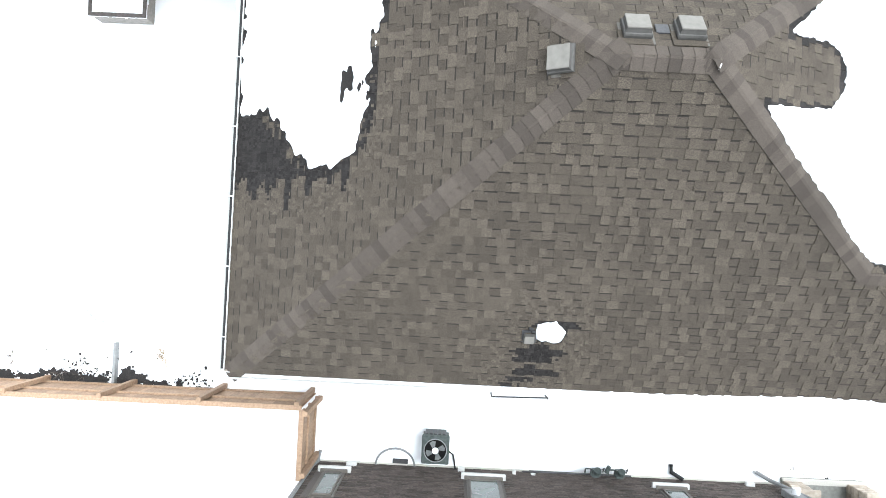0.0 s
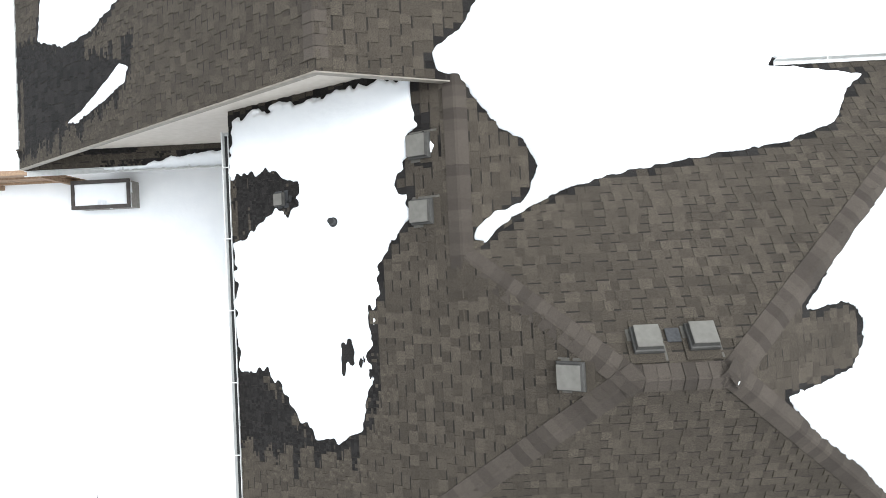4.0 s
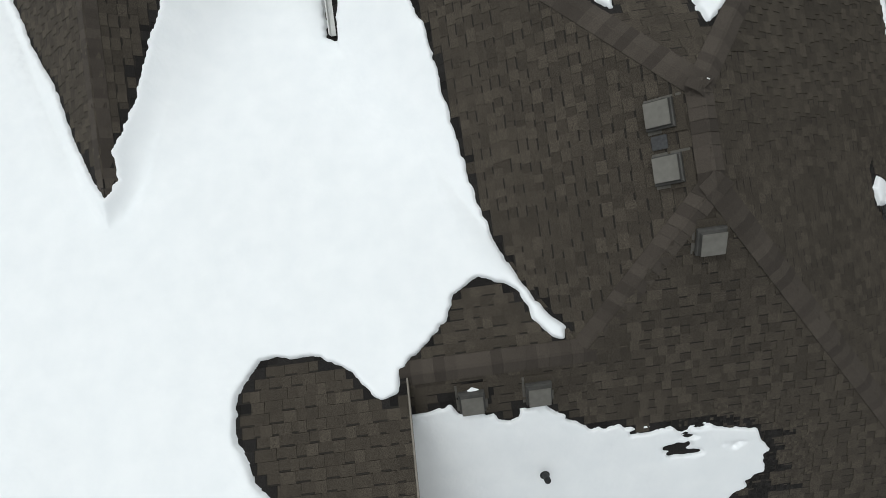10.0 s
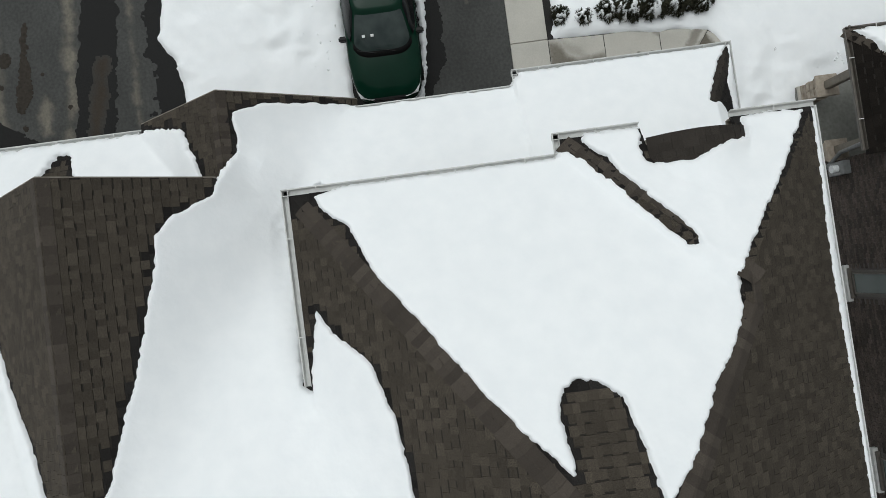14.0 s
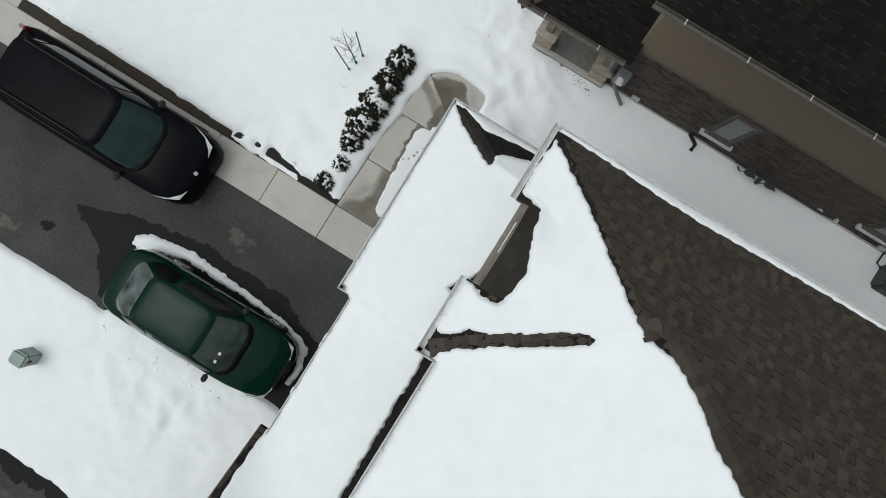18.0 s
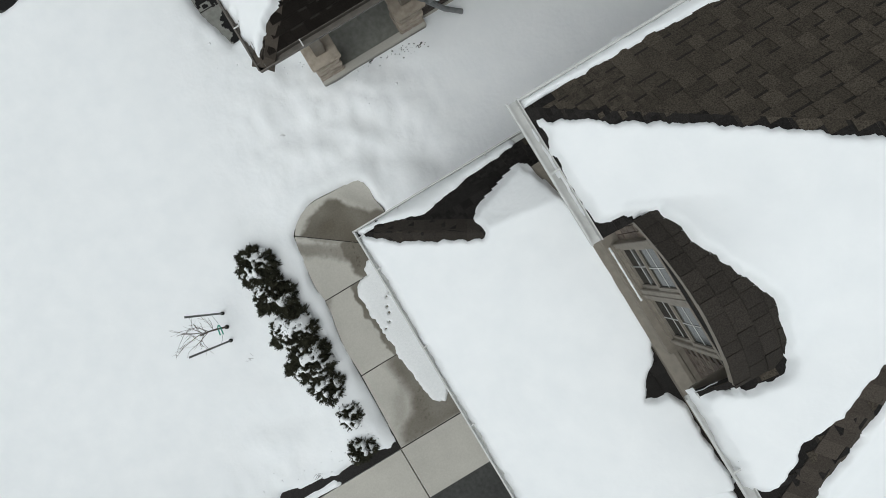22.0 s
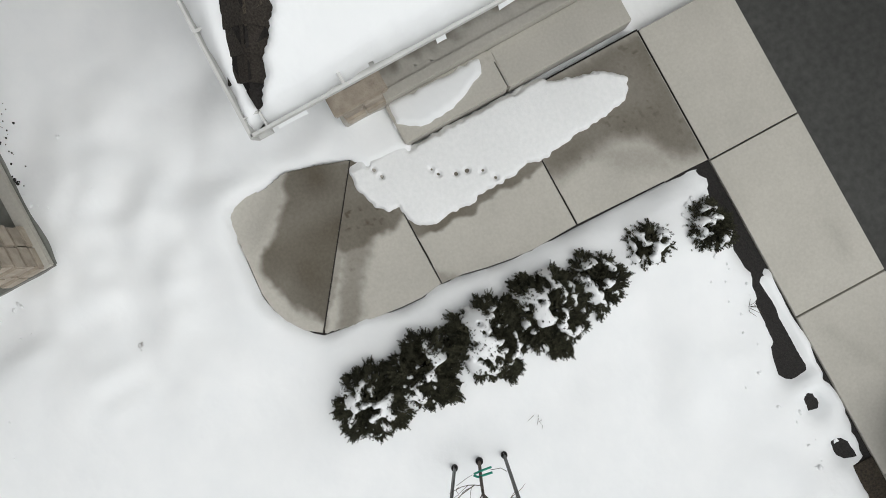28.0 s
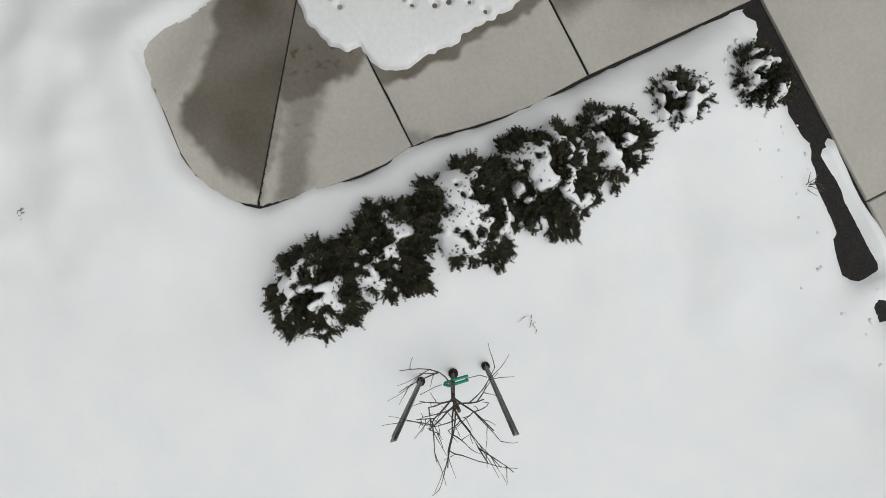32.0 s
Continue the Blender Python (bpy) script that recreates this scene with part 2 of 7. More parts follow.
def height_mesh(name, X, Y, Z, keep, mat, label, category, kind="stuff", parent=None):
    ny, nx = X.shape
    idx = np.arange(nx * ny).reshape(ny, nx)
    quads = np.stack([idx[:-1, :-1], idx[:-1, 1:], idx[1:, 1:], idx[1:, :-1]], -1)
    ok = keep[:-1, :-1] | keep[:-1, 1:] | keep[1:, 1:] | keep[1:, :-1]
    f = quads[ok]
    used = np.unique(f)
    re = np.zeros(nx * ny, int)
    re[used] = np.arange(len(used))
    v = np.stack([X.ravel()[used], Y.ravel()[used], Z.ravel()[used]], -1)
    ob = mesh_object(name, v.tolist(), re[f].tolist(), mat, parent, smooth=True)
    return tagged(ob, label, category, kind=kind)


SNOW_AREAS = []


def snow_blanket(name, poly, base, depth=0.11, step=0.05, soft=0.07, jag=0.035, seed=1, label="thick white snow lying on the shingle roof", holes=(), swell=0.03, scallop=0.06, even=0.0, inset=0.0, teeth=0.0):
    """Snow over a plan polygon, following the roof below it, with a rounded, ragged rim."""
    p = np.array(poly)
    SNOW_AREAS.append((poly, seed))
    pad = 0.1 + 3.1 * even
    xs = np.arange(p[:, 0].min() - pad, p[:, 0].max() + pad, step)
    ys = np.arange(p[:, 1].min() - pad, p[:, 1].max() + pad, step)
    X, Y = np.meshgrid(xs, ys)
    d = inside_distance(X, Y, poly)
    for h in holes:
        d = np.minimum(d, -inside_distance(X, Y, h))
    d = d + jag * value_noise(X, Y, scallop, seed) + jag * 0.8 * value_noise(X, Y, scallop * 3.1, seed + 9)
    d = d - inset
    if teeth:
        d = d + teeth * value_noise(X, Y * 0.13, 0.07, seed + 21)
    rise = np.where(d > 0, depth * (1 - np.exp(-d / soft)) + swell * value_noise(X, Y, 0.9, seed + 3) * np.clip(d / 0.3, 0, 1), d * 1.5)
    B = base(X, Y)
    if even:
        w = (B > -5).astype(float)
        total, n = B * w, max(1, int(even / step))
        for _ in range(3):
            for axis in (0, 1):
                total, w = (sum(np.roll(q, k, axis) for k in range(-n, n + 1)) for q in (total, w))
        level = np.maximum(total / np.maximum(w, 1e-6), B - 0.07)
        far = np.clip((d - 0.02) / 1.1, 0, 1)
        rise = rise + 0.045 * far * far * (3 - 2 * far)
        B = np.where(B > -5, B + (level - B) * np.clip((d - 0.05) / 0.4, 0, 1), B)
    Z = B + rise + 0.012
    return height_mesh(name, X, Y, Z, d > -0.03, SNOW, label, "snow")


# ---------------------------------------------------------------- roof planes: z = a + b x + c y
EZ = 5.25
PL = dict(
    S=(EZ + 0.7315 * 2.05, 0, 0.7315), N=(EZ + 0.7605 * 6.72, 0, -0.7605), E=(EZ + 0.591 * 8.41, -0.591, 0), W=(EZ + 0.6135 * 3.55, 0.6135, 0),
    BE=(EZ + 0.62 * 8.75, -0.62, 0), BN=(EZ + 0.745 * 2.28, 0, -0.745), G=(7.42 + 0.44 * 0.07, -0.44, 0), GW=(8.13 + 0.76 * 1.55, 0.76, 0),
    WS=(6.5 - 0.88 * 10.0, 0, 0.88), WN=(6.5 + 0.88 * 10.0, 0, -0.88),
    LE=(2.58 + 0.6 * 10.69, -0.6, 0), LE2=(2.58 + 0.6 * 10.36, -0.6, 0), LS=(2.58 + 0.95 * 2.13, 0, 0.95),
    KS=(4.2 - 0.73 * 8.0, 0, 0.73), KN=(4.2 + 0.73 * 8.0, 0, -0.73), LN=(2.58 + 0.6 * 10.45, -0.6, 0),
    P=(2.6 - 0.6 * 5.97, 0, 0.6), DV=(6.5 - 0.88 * 10.0 + 4.69, -1, 0.88 + 0.52),
    NS=(EZ - 0.73 * 4.48, 0, -0.73), NE=(2.6 + 0.6 * 10.64, -0.6, 0), NN=(2.6 - 0.6 * 4.48, 0, -0.6),
)


def pz(k, x, y):
    a, b, c = PL[k]
    return a + b * x + c * y


def lowest(*keys):
    return lambda x, y: np.minimum.reduce([pz(k, x, y) for k in keys])


def eyebrow(x, y):
    """The arched little roof that rises over the front window."""
    return 5.93 - 0.31 * ((y - 0.09) / 0.76) ** 2 + 0.15 * (8.4 - x)


def roof_main(x, y):
    m = np.minimum
    h = m(m(pz("S", x, y), pz("N", x, y)), m(pz("E", x, y), pz("W", x, y)))
    b = m(m(pz("BE", x, y), pz("BN", x, y)), pz("S", x, y))
    h = np.maximum(h, np.where((y < 2.3) & (x > 4), b, -9))
    h = np.maximum(h, np.where((x > 7.2) & (x < 8.42) & (np.abs(y - 0.09) < 1.1), eyebrow(x, y), -9))
    nw = m(pz("W", x, y), pz("G", x, y))
    return np.maximum(h, np.where((y > 3) & (y < 6.4) & (x < 6), nw, -9))


def wing_drift(x, y):
    """The wing's slopes, with the snow bank that leans on its end wall."""
    edge = np.minimum(8.87, 4.69 + 0.52 * y)
    w = np.minimum(pz("WS", x, y), pz("WN", x, y)) - 0.75 * np.clip(x - edge, 0, 9) * (y < 8.15) - 9 * ((x > edge) & (y >= 8.15))
    return np.where((x > 1.5) & (y > 6.2), w, -9)


def roof_north(x, y):
    m = np.minimum
    h = m(m(pz("N", x, y), pz("E", x, y)), pz("W", x, y))
    h = np.where((y < 6.64) & (x < 6.7), h, -9)
    g = m(pz("G", x, y), np.where(y > 6.08, pz("GW", x, y), pz("W", x, y)))
    g = np.where(x < 8.6, g, -9)
    w = wing_drift(x, y)
    k = np.where(x > 7, m(pz("KS", x, y), pz("KN", x, y)), -9)
    low = np.where((x > 8.0) & (y < 8), pz("LE2", x, y), -9)
    return np.maximum.reduce([h, g, w, k, low])


def roof_low(x, y):
    a = np.where(y < 2.42, np.minimum(pz("LE", x, y), pz("LS", x, y)), np.where(y < 8, pz("LE2", x, y), -9))
    k = np.where(x > 7, np.minimum(pz("KS", x, y), pz("KN", x, y)), -9)
    return np.maximum(a, np.where(y > 5.7, k, -9))


def drifted_low(x, y):
    """The low roof with the drift that leans on the wall at its south end."""
    drift = np.minimum(pz("LE", x, y), pz("LS", x, y) + 0.4 * np.clip((9.35 - x) / 0.9, 0, 1))
    low = np.where((y > 6.2) & (y < 8.1), np.maximum(roof_low(x, y), wing_drift(x, y)), roof_low(x, y))
    return np.where((y < 0) & (x < 9.4), np.maximum(low, drift), low)


# ---------------------------------------------------------------- snow on the roofs
FRONT_SNOW = [(8.21, 6.21), (7.96, 6.11), (7.67, 5.72), (6.9, 5.36), (6.18, 4.79), (5.65, 4.4), (5.09, 3.98), (4.67, 3.64), (4.41, 3.35), (4.09, 3.09), (4.1, 3.03), (4.2, 3.01), (4.53, 3.07), (4.79, 3.07), (5.01, 2.95), (5.13, 2.75), (5.07, 2.51), (4.83, 2.22), (4.49, 2.16), (4.17, 2.11), (3.81, 2.08), (3.69, 2.03), (3.79, 1.89), (4.15, 1.53), (4.44, 1.31), (4.92, 0.96), (5.34, 0.56), (5.74, 0.28), (6.15, 0.27), (6.3, 0.19), (6.61, -0.11), (7.13, -0.55), (7.68, -1.05), (8.2, -1.48), (8.6, -1.79)] + [(8.62, -1.5), (8.62, -0.82), (8.5, -0.77), (8.32, -0.72), (8.23, -0.66), (8.2, -0.52), (8.19, -0.34), (8.15, -0.2), (8.09, -0.03), (8.0, 0.15), (7.94, 0.31), (7.95, 0.45), (7.965, 0.62), (8.02, 0.84), (8.09, 0.96), (8.2, 0.98), (8.33, 0.97), (8.5, 0.88), (8.66, 0.86), (8.67, 1.7), (8.6, 1.81), (8.5, 1.8), (8.36, 1.69), (8.22, 1.52), (8.02, 1.45), (7.82, 1.34), (7.67, 1.21), (7.5, 1.1), (7.29, 0.95), (7.11, 0.79), (6.96, 0.7), (6.83, 0.63), (6.66, 0.61), (6.68, 0.75), (6.84, 0.86), (7.1, 1.05), (7.37, 1.25), (7.57, 1.4), (7.86, 1.62), (8.1, 1.8), (8.39, 2.08), (8.42, 2.2), (8.33, 2.3), (8.33, 3.8), (8.33, 5.86)]
WEST_SNOW = [(-3.54, 6.25), (-2.41, 6.3), (-1.44, 6.3), (-0.6, 6.25), (-0.54, 5.86), (-0.42, 5.62), (-0.63, 5.43), (-0.68, 5.11), (-0.83, 4.86), (-0.66, 4.69), (-0.69, 4.39), (-0.91, 4.0), (-1.1, 3.86), (-1.13, 3.41), (-1.24, 3.12), (-1.2, 2.85), (-1.3, 2.55), (-1.22, 2.24), (-1.36, 2.0), (-1.43, 1.55), (-1.83, 1.3), (-2.2, 1.32), (-2.38, 1.58), (-2.6, 1.83), (-2.76, 2.1), (-3.05, 2.31), (-3.36, 2.2), (-3.54, 2.3), (-3.54, 2.9), (-3.54, 4.25), (-3.1, 4.47), (-2.77, 4.68), (-2.5, 4.61), (-2.32, 4.74), (-2.36, 5.07), (-2.76, 5.3), (-3.21, 5.35), (-3.54, 5.3)]
NORTH_SNOW = [(0.24, 4.09), (0.37, 4.04), (0.51, 4.21), (0.99, 4.5), (1.45, 4.7), (1.92, 4.83), (2.89, 5.03), (3.85, 5.16), (4.79, 5.3), (5.55, 5.57), (6.04, 6.15), (6.39, 6.4), (5.99, 6.49), (5.47, 6.6), (5.12, 6.68), (5.2, 6.84), (9.3, 6.84), (9.3, 7.75), (8.58, 8.04), (8.25, 8.57), (7.94, 8.81), (7.27, 8.88), (6.66, 9.0), (5.74, 9.2), (4.95, 9.43), (4.35, 9.57), (3.55, 9.85), (3.14, 9.86), (2.86, 10.0), (3.12, 10.21), (3.95, 10.7), (4.72, 10.98), (5.67, 11.6), (7.08, 12.3), (8.8, 12.9), (8.8, 16.0), (-1.2, 16.0), (-1.41, 10.11), (-1.43, 9.42)] + [(-1.38, 8.45), (-1.4, 7.66), (-1.46, 7.39), (-1.19, 7.64), (-0.95, 7.94), (-0.37, 8.19), (0.02, 8.17), (0.29, 8.02), (0.44, 7.89), (0.42, 7.23), (0.3, 7.01), (0.19, 6.78), (-0.08, 6.56), (-0.19, 6.38), (-0.15, 6.2), (0.11, 6.14), (0.31, 5.87), (0.62, 5.52), (0.94, 5.38), (1.07, 5.17), (1.09, 5.02), (0.99, 4.65), (0.84, 4.51), (0.52, 4.39), (0.27, 4.23)]
LOW_SNOW = [(10.6, -2.0), (10.34, -1.77), (10.1, -1.61), (9.79, -1.42), (9.5, -1.25), (9.38, -1.2), (9.31, -1.23), (9.3, -1.32), (9.33, -1.43), (9.18, -1.53), (8.87, -1.62), (8.6, -1.7), (8.55, -1.62), (8.52, -1.3), (8.46, -1.0), (8.42, -0.75), (8.42, -0.5), (8.43, -0.1), (8.44, 0.3), (8.46, 0.6), (8.5, 0.78), (8.68, 1.0), (8.8, 1.2), (8.7, 1.24), (8.58, 1.22), (8.5, 1.4), (8.5, 2.2), (8.5, 2.6), (8.48, 4.5), (8.45, 6.0), (7.95, 6.5), (7.9, 7.7), (8.9, 7.95), (9.3, 7.8), (9.66, 7.74), (10.02, 7.8), (10.14, 7.76), (10.35, 7.28), (10.42, 6.2), (10.4, 5.75), (10.32, 5.62), (10.325, 2.5), (10.5, 2.3), (10.59, 2.25), (10.595, 1.2), (10.6, 0.0), (10.595, -1.0), (10.605, -1.95)]
LOW_STRIP = [(10.56, -2.04), (10.34, -2.02), (10.16, -1.95), (9.95, -1.88), (9.8, -1.84), (9.63, -1.87), (9.4, -1.91), (9.0, -1.96), (8.4, -2.0), (8.4, -2.09), (9.5, -2.1), (10.6, -2.1)]
NORTH_STRIP = [(10.36, 16.0), (10.36, 10.15), (10.4, 9.95), (10.13, 8.98), (9.56, 8.69), (9.0, 8.5), (9.0, 11.1), (9.6, 11.33), (10.06, 11.5), (10.12, 11.75), (9.69, 11.97), (9.0, 12.3), (9.0, 16.0)]
WEST_HOLES = [[(x - 0.045, y), (x, y + h), (x + 0.045, y), (x, y - h)] for x, y, h in ((-1.7, 2.5, 0.2), (-1.57, 2.6, 0.15), (-1.42, 2.5, 0.17), (-1.29, 2.3, 0.12), (-1.62, 1.8, 0.16))]
snow_blanket("roof_snow", FRONT_SNOW, roof_main, 0.085, 0.03, 0.013, 0.02, seed=11, even=0.25, inset=0.0, label="thick smooth snow on the street-facing roof slope")
snow_blanket("roof_snow", WEST_SNOW, roof_main, 0.06, 0.022, 0.02, 0.045, seed=12, holes=WEST_HOLES, inset=0.005, teeth=0.05, label="ragged melting snow sheet on the garden-facing slope", scallop=0.09)
turn_n, turn_l, back_l, join_n = NORTH_SNOW.index((9.3, 6.84)), LOW_SNOW.index((7.95, 6.5)), LOW_SNOW.index((9.3, 7.8)), NORTH_SNOW.index((8.58, 8.04))
VALLEY_SNOW = NORTH_SNOW[:turn_n] + [(7.95, 6.84)] + LOW_SNOW[turn_l::-1] + LOW_SNOW[:back_l - 1:-1] + NORTH_SNOW[join_n:]
snow_blanket("roof_snow", VALLEY_SNOW, lambda x, y: np.maximum(np.where((y > 3.5) & (x < 9.9), roof_north(x, y), -9), np.where(x > 7.9, drifted_low(x, y), -9)), 0.088, 0.03, 0.016, 0.02, seed=13, even=0.36, inset=-0.005, holes=[[(8.5, 6.36), (8.62, 6.33), (8.72, 6.4), (8.7, 6.5), (8.55, 6.54)]], label="broad smooth snow blanket filling the valley and covering the low porch roof", scallop=0.08)
snow_blanket("roof_snow", LOW_STRIP, roof_low, 0.07, 0.025, 0.04, 0.015, seed=15, label="narrow snow strip behind the porch gutter")
snow_blanket("roof_snow", NORTH_STRIP, lambda x, y: np.maximum(pz("LN", x, y), pz("KN", x, y)), 0.1, 0.035, 0.04, seed=16, label="smooth snow on the next garage roof")
snow_blanket("snow_clump", [(1.34, -1.07), (1.33, -0.84), (1.61, -0.79), (1.76, -0.96), (1.7, -1.13), (1.41, -1.12)], roof_main, 0.08, 0.02, 0.03, 0.02, seed=17, label="small lump of snow left on bare shingles")
snow_blanket("snow_clump", [(-0.4, 5.18), (-0.28, 5.2), (-0.24, 5.3), (-0.3, 5.38), (-0.4, 5.36)], roof_main, 0.05, 0.015, 0.02, 0.01, seed=23, label="small lump of snow behind a roof vent")
snow_blanket("snow_streak", [(-6.8, 6.62), (-6.35, 6.74), (-5.74, 7.0), (-5.24, 7.24), (-5.05, 7.12), (-5.15, 6.9), (-5.8, 6.72), (-6.5, 6.56)], lowest("GW", "G"), 0.05, 0.02, 0.03, 0.015, seed=18, label="thin streak of snow on dark wet shingles")
snow_blanket("snow_streak", [(-7.76, 8.38), (-7.6, 9.2), (-5.9, 9.8), (-4.6, 9.9), (-4.25, 9.4), (-4.35, 9.05), (-5.0, 8.35), (-6.0, 8.0), (-6.9, 8.0)], lowest("GW", "G"), 0.05, 0.04, 0.03, 0.025, seed=19, label="thin sheet of snow on dark wet shingles")
snow_blanket("gutter_snow", [(-0.2, -1.97), (1.8, -1.95), (3.6, -1.93), (4.8, -1.9), (5.9, -1.85), (6.7, -1.87), (7.55, -1.92), (8.16, -1.93), (8.6, -1.96), (8.62, -2.025), (0.0, -2.025)], lambda x, y: np.maximum(pz("S", x, y), EZ + 0.02), 0.045, 0.02, 0.02, 0.012, seed=20, label="strip of snow lying in the eaves gutter")
snow_blanket("roof_snow", [(-7.0, 6.02), (-6.2, 6.05), (-5.7, 6.16), (-5.2, 6.22), (-3.6, 6.28), (-3.6, 6.0)], lowest("P"), 0.06, 0.03, 0.03, 0.02, seed=21, label="snow on the narrow eave return")
snow_blanket("roof_snow", [(10.56, -4.62), (9.3, -5.6), (8.55, -6.3), (8.55, -12), (10.56, -12)], lowest("NE"), 0.1, 0.03, 0.03, seed=22, label="smooth snow on the neighbour's porch roof")

# ---------------------------------------------------------------- shingled roofs


def clip(poly, a, b, c):
    """Keep the part of a plan polygon where a + b x + c y <= 0."""
    out = []
    for i, p in enumerate(poly):
        q = poly[(i + 1) % len(poly)]
        dp, dq = a + b * p[0] + c * p[1], a + b * q[0] + c * q[1]
        if dp <= 0:
            out.append(p)
        if (dp < 0 < dq) or (dq < 0 < dp):
            s = dp / (dp - dq)
            out.append((p[0] + s * (q[0] - p[0]), p[1] + s * (q[1] - p[1])))
    return out


def face_region(key, box, under=()):
    x0, y0, x1, y1 = box
    poly = [(x0, y0), (x1, y0), (x1, y1), (x0, y1)]
    for k in under:
        poly = clip(poly, *(PL[key][i] - PL[k][i] for i in range(3)))
        if len(poly) < 3:
            return []
    return poly


WET_AREAS = [
    [(-3.45, 2.4), (-3.0, 2.31), (-2.47, 1.8), (-2.2, 1.4), (-1.4, 1.6), (-1.25, 2.2), (-1.32, 1.62), (-1.55, 1.2), (-2.1, 1.0), (-2.9, 0.95), (-3.45, 1.2)],
    [(-8.6, 6.2), (-7.5, 6.12), (-6.4, 6.4), (-5.0, 6.85), (-5.0, 7.5), (-5.6, 7.6), (-6.3, 8.05), (-7.6, 8.4), (-8.6, 8.6)],
    [(0.88, -1.85), (1.05, -1.5), (1.2, -0.85), (1.75, -0.82), (1.85, -1.1), (1.62, -1.5), (1.4, -1.8)],
    [(8.2, -2.2), (10.6, -2.2), (10.6, -1.9), (10.2, -1.7), (9.4, -1.1), (8.2, -1.0)],
    [(-3.45, 5.35), (-3.45, 4.3), (-2.9, 4.5), (-2.2, 4.7), (-2.15, 5.2)],
]
TAB_MESHES = {}


def roof_face(key, box, under=(), seed=0, wet=0.08, singles=None, parent=None, buried=0.07):
    """Deck and laminated shingle tabs of one roof plane. singles: the plan box in which each tab is an object of its own."""
    rnd = random.Random(seed)
    poly = face_region(key, box, under)
    a, b, c = PL[key]
    zf = lambda x, y: a + b * x + c * y
    top = [(x, y, zf(x, y) - 0.012) for x, y in poly]
    low = [(x, y, z - 0.1) for x, y, z in top]
    n = len(poly)
    mesh_object("roof_deck", top + low, [list(range(n)), list(range(2 * n - 1, n - 1, -1))] + [[i, n + i, n + (i + 1) % n, (i + 1) % n] for i in range(n)], SHINGLE_WET, parent)
    g = math.hypot(b, c)
    up = (b / g, c / g)
    al = (up[1], -up[0])
    run = 0.143 / math.hypot(1, g)
    us = [p[0] * al[0] + p[1] * al[1] for p in poly]
    vs = [p[0] * up[0] + p[1] * up[1] for p in poly]
    verts, faces, mats, cells = [], [], [], []
    v = min(vs)
    row = 0
    while v < max(vs):
        u = min(us) - rnd.uniform(0, 0.3)
        high = rnd.random() < 0.5
        while u < max(us):
            w = 0.02 * (rnd.randint(5, 9) if high else rnd.randint(4, 9))
            cell = [(u * al[0] + v * up[0], u * al[1] + v * up[1]), ((u + w) * al[0] + v * up[0], (u + w) * al[1] + v * up[1]), ((u + w) * al[0] + (v + run) * up[0], (u + w) * al[1] + (v + run) * up[1]), (u * al[0] + (v + run) * up[0], u * al[1] + (v + run) * up[1])]
            cells.append((cell, high, u, v, w))
            # dark strip atop the slot: printed band plus painted shade of the tab above
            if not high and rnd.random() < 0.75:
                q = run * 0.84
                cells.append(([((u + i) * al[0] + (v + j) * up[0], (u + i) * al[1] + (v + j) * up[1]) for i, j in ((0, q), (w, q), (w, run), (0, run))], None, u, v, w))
            u += w
            high = not high
        v += run
        row += 1
    cx = np.array([[sum(p[0] for p in k[0]) / 4, sum(p[1] for p in k[0]) / 4] for k in cells])
    depth = np.full(len(cells), -9.0)
    for area, lot in SNOW_AREAS:
        if lot == 20 or (key in ("G", "GW") and lot in (12, 21)) or (key == "P" and lot != 21):
            continue
        d = inside_distance(cx[:, 0], cx[:, 1], area)
        depth = np.maximum(depth, d)
    damp = np.full(len(cells), -9.0)
    for area in WET_AREAS:
        damp = np.maximum(damp, inside_distance(cx[:, 0], cx[:, 1], area))
    near = (np.abs(damp) < 0.4) & (depth < buried)
    taper = np.zeros(len(cells))
    if near.any():
        fine, marks, edge_in = [], [], []
        for i, (cell, high, u, v, w) in enumerate(cells):
            n_, m_ = (max(1, round(w / 0.045)), 3) if near[i] and high is not None else (1, 1)
            a_, b_, c_, d_ = (Vector(q) for q in cell)
            for k in range(n_):
                f0, f1 = k / n_, (k + 1) / n_
                lo0, lo1, hi0, hi1 = a_.lerp(b_, f0), a_.lerp(b_, f1), d_.lerp(c_, f0), d_.lerp(c_, f1)
                for q in range(m_):
                    g0, g1 = q / m_, (q + 1) / m_
                    fine.append(([tuple(lo0.lerp(hi0, g0)), tuple(lo1.lerp(hi1, g0)), tuple(lo1.lerp(hi1, g1)), tuple(lo0.lerp(hi0, g1))], high, u + w * f0, v, w / n_))
                    marks.append(i)
                    edge_in.append(abs(g0 + g1 - 0.7))
        cells = fine
        cx = np.array([[sum(p[0] for p in k[0]) / 4, sum(p[1] for p in k[0]) / 4] for k in cells])
        depth, damp, taper = depth[marks], damp[marks], np.array(edge_in)
        for area in WET_AREAS:
            damp = np.maximum(damp, inside_distance(cx[:, 0], cx[:, 1], area))
    shift = np.array([rnd.uniform(-1, 1) for _ in cells])
    along = np.array([k[2] for k in cells])
    rows_ = np.array([k[3] for k in cells])
    streak = value_noise(rows_, along * 0.12, 0.1, seed + 70) * 0.3 + value_noise(rows_, along, 0.33, seed + 71) * 0.08 + 0.13 * taper
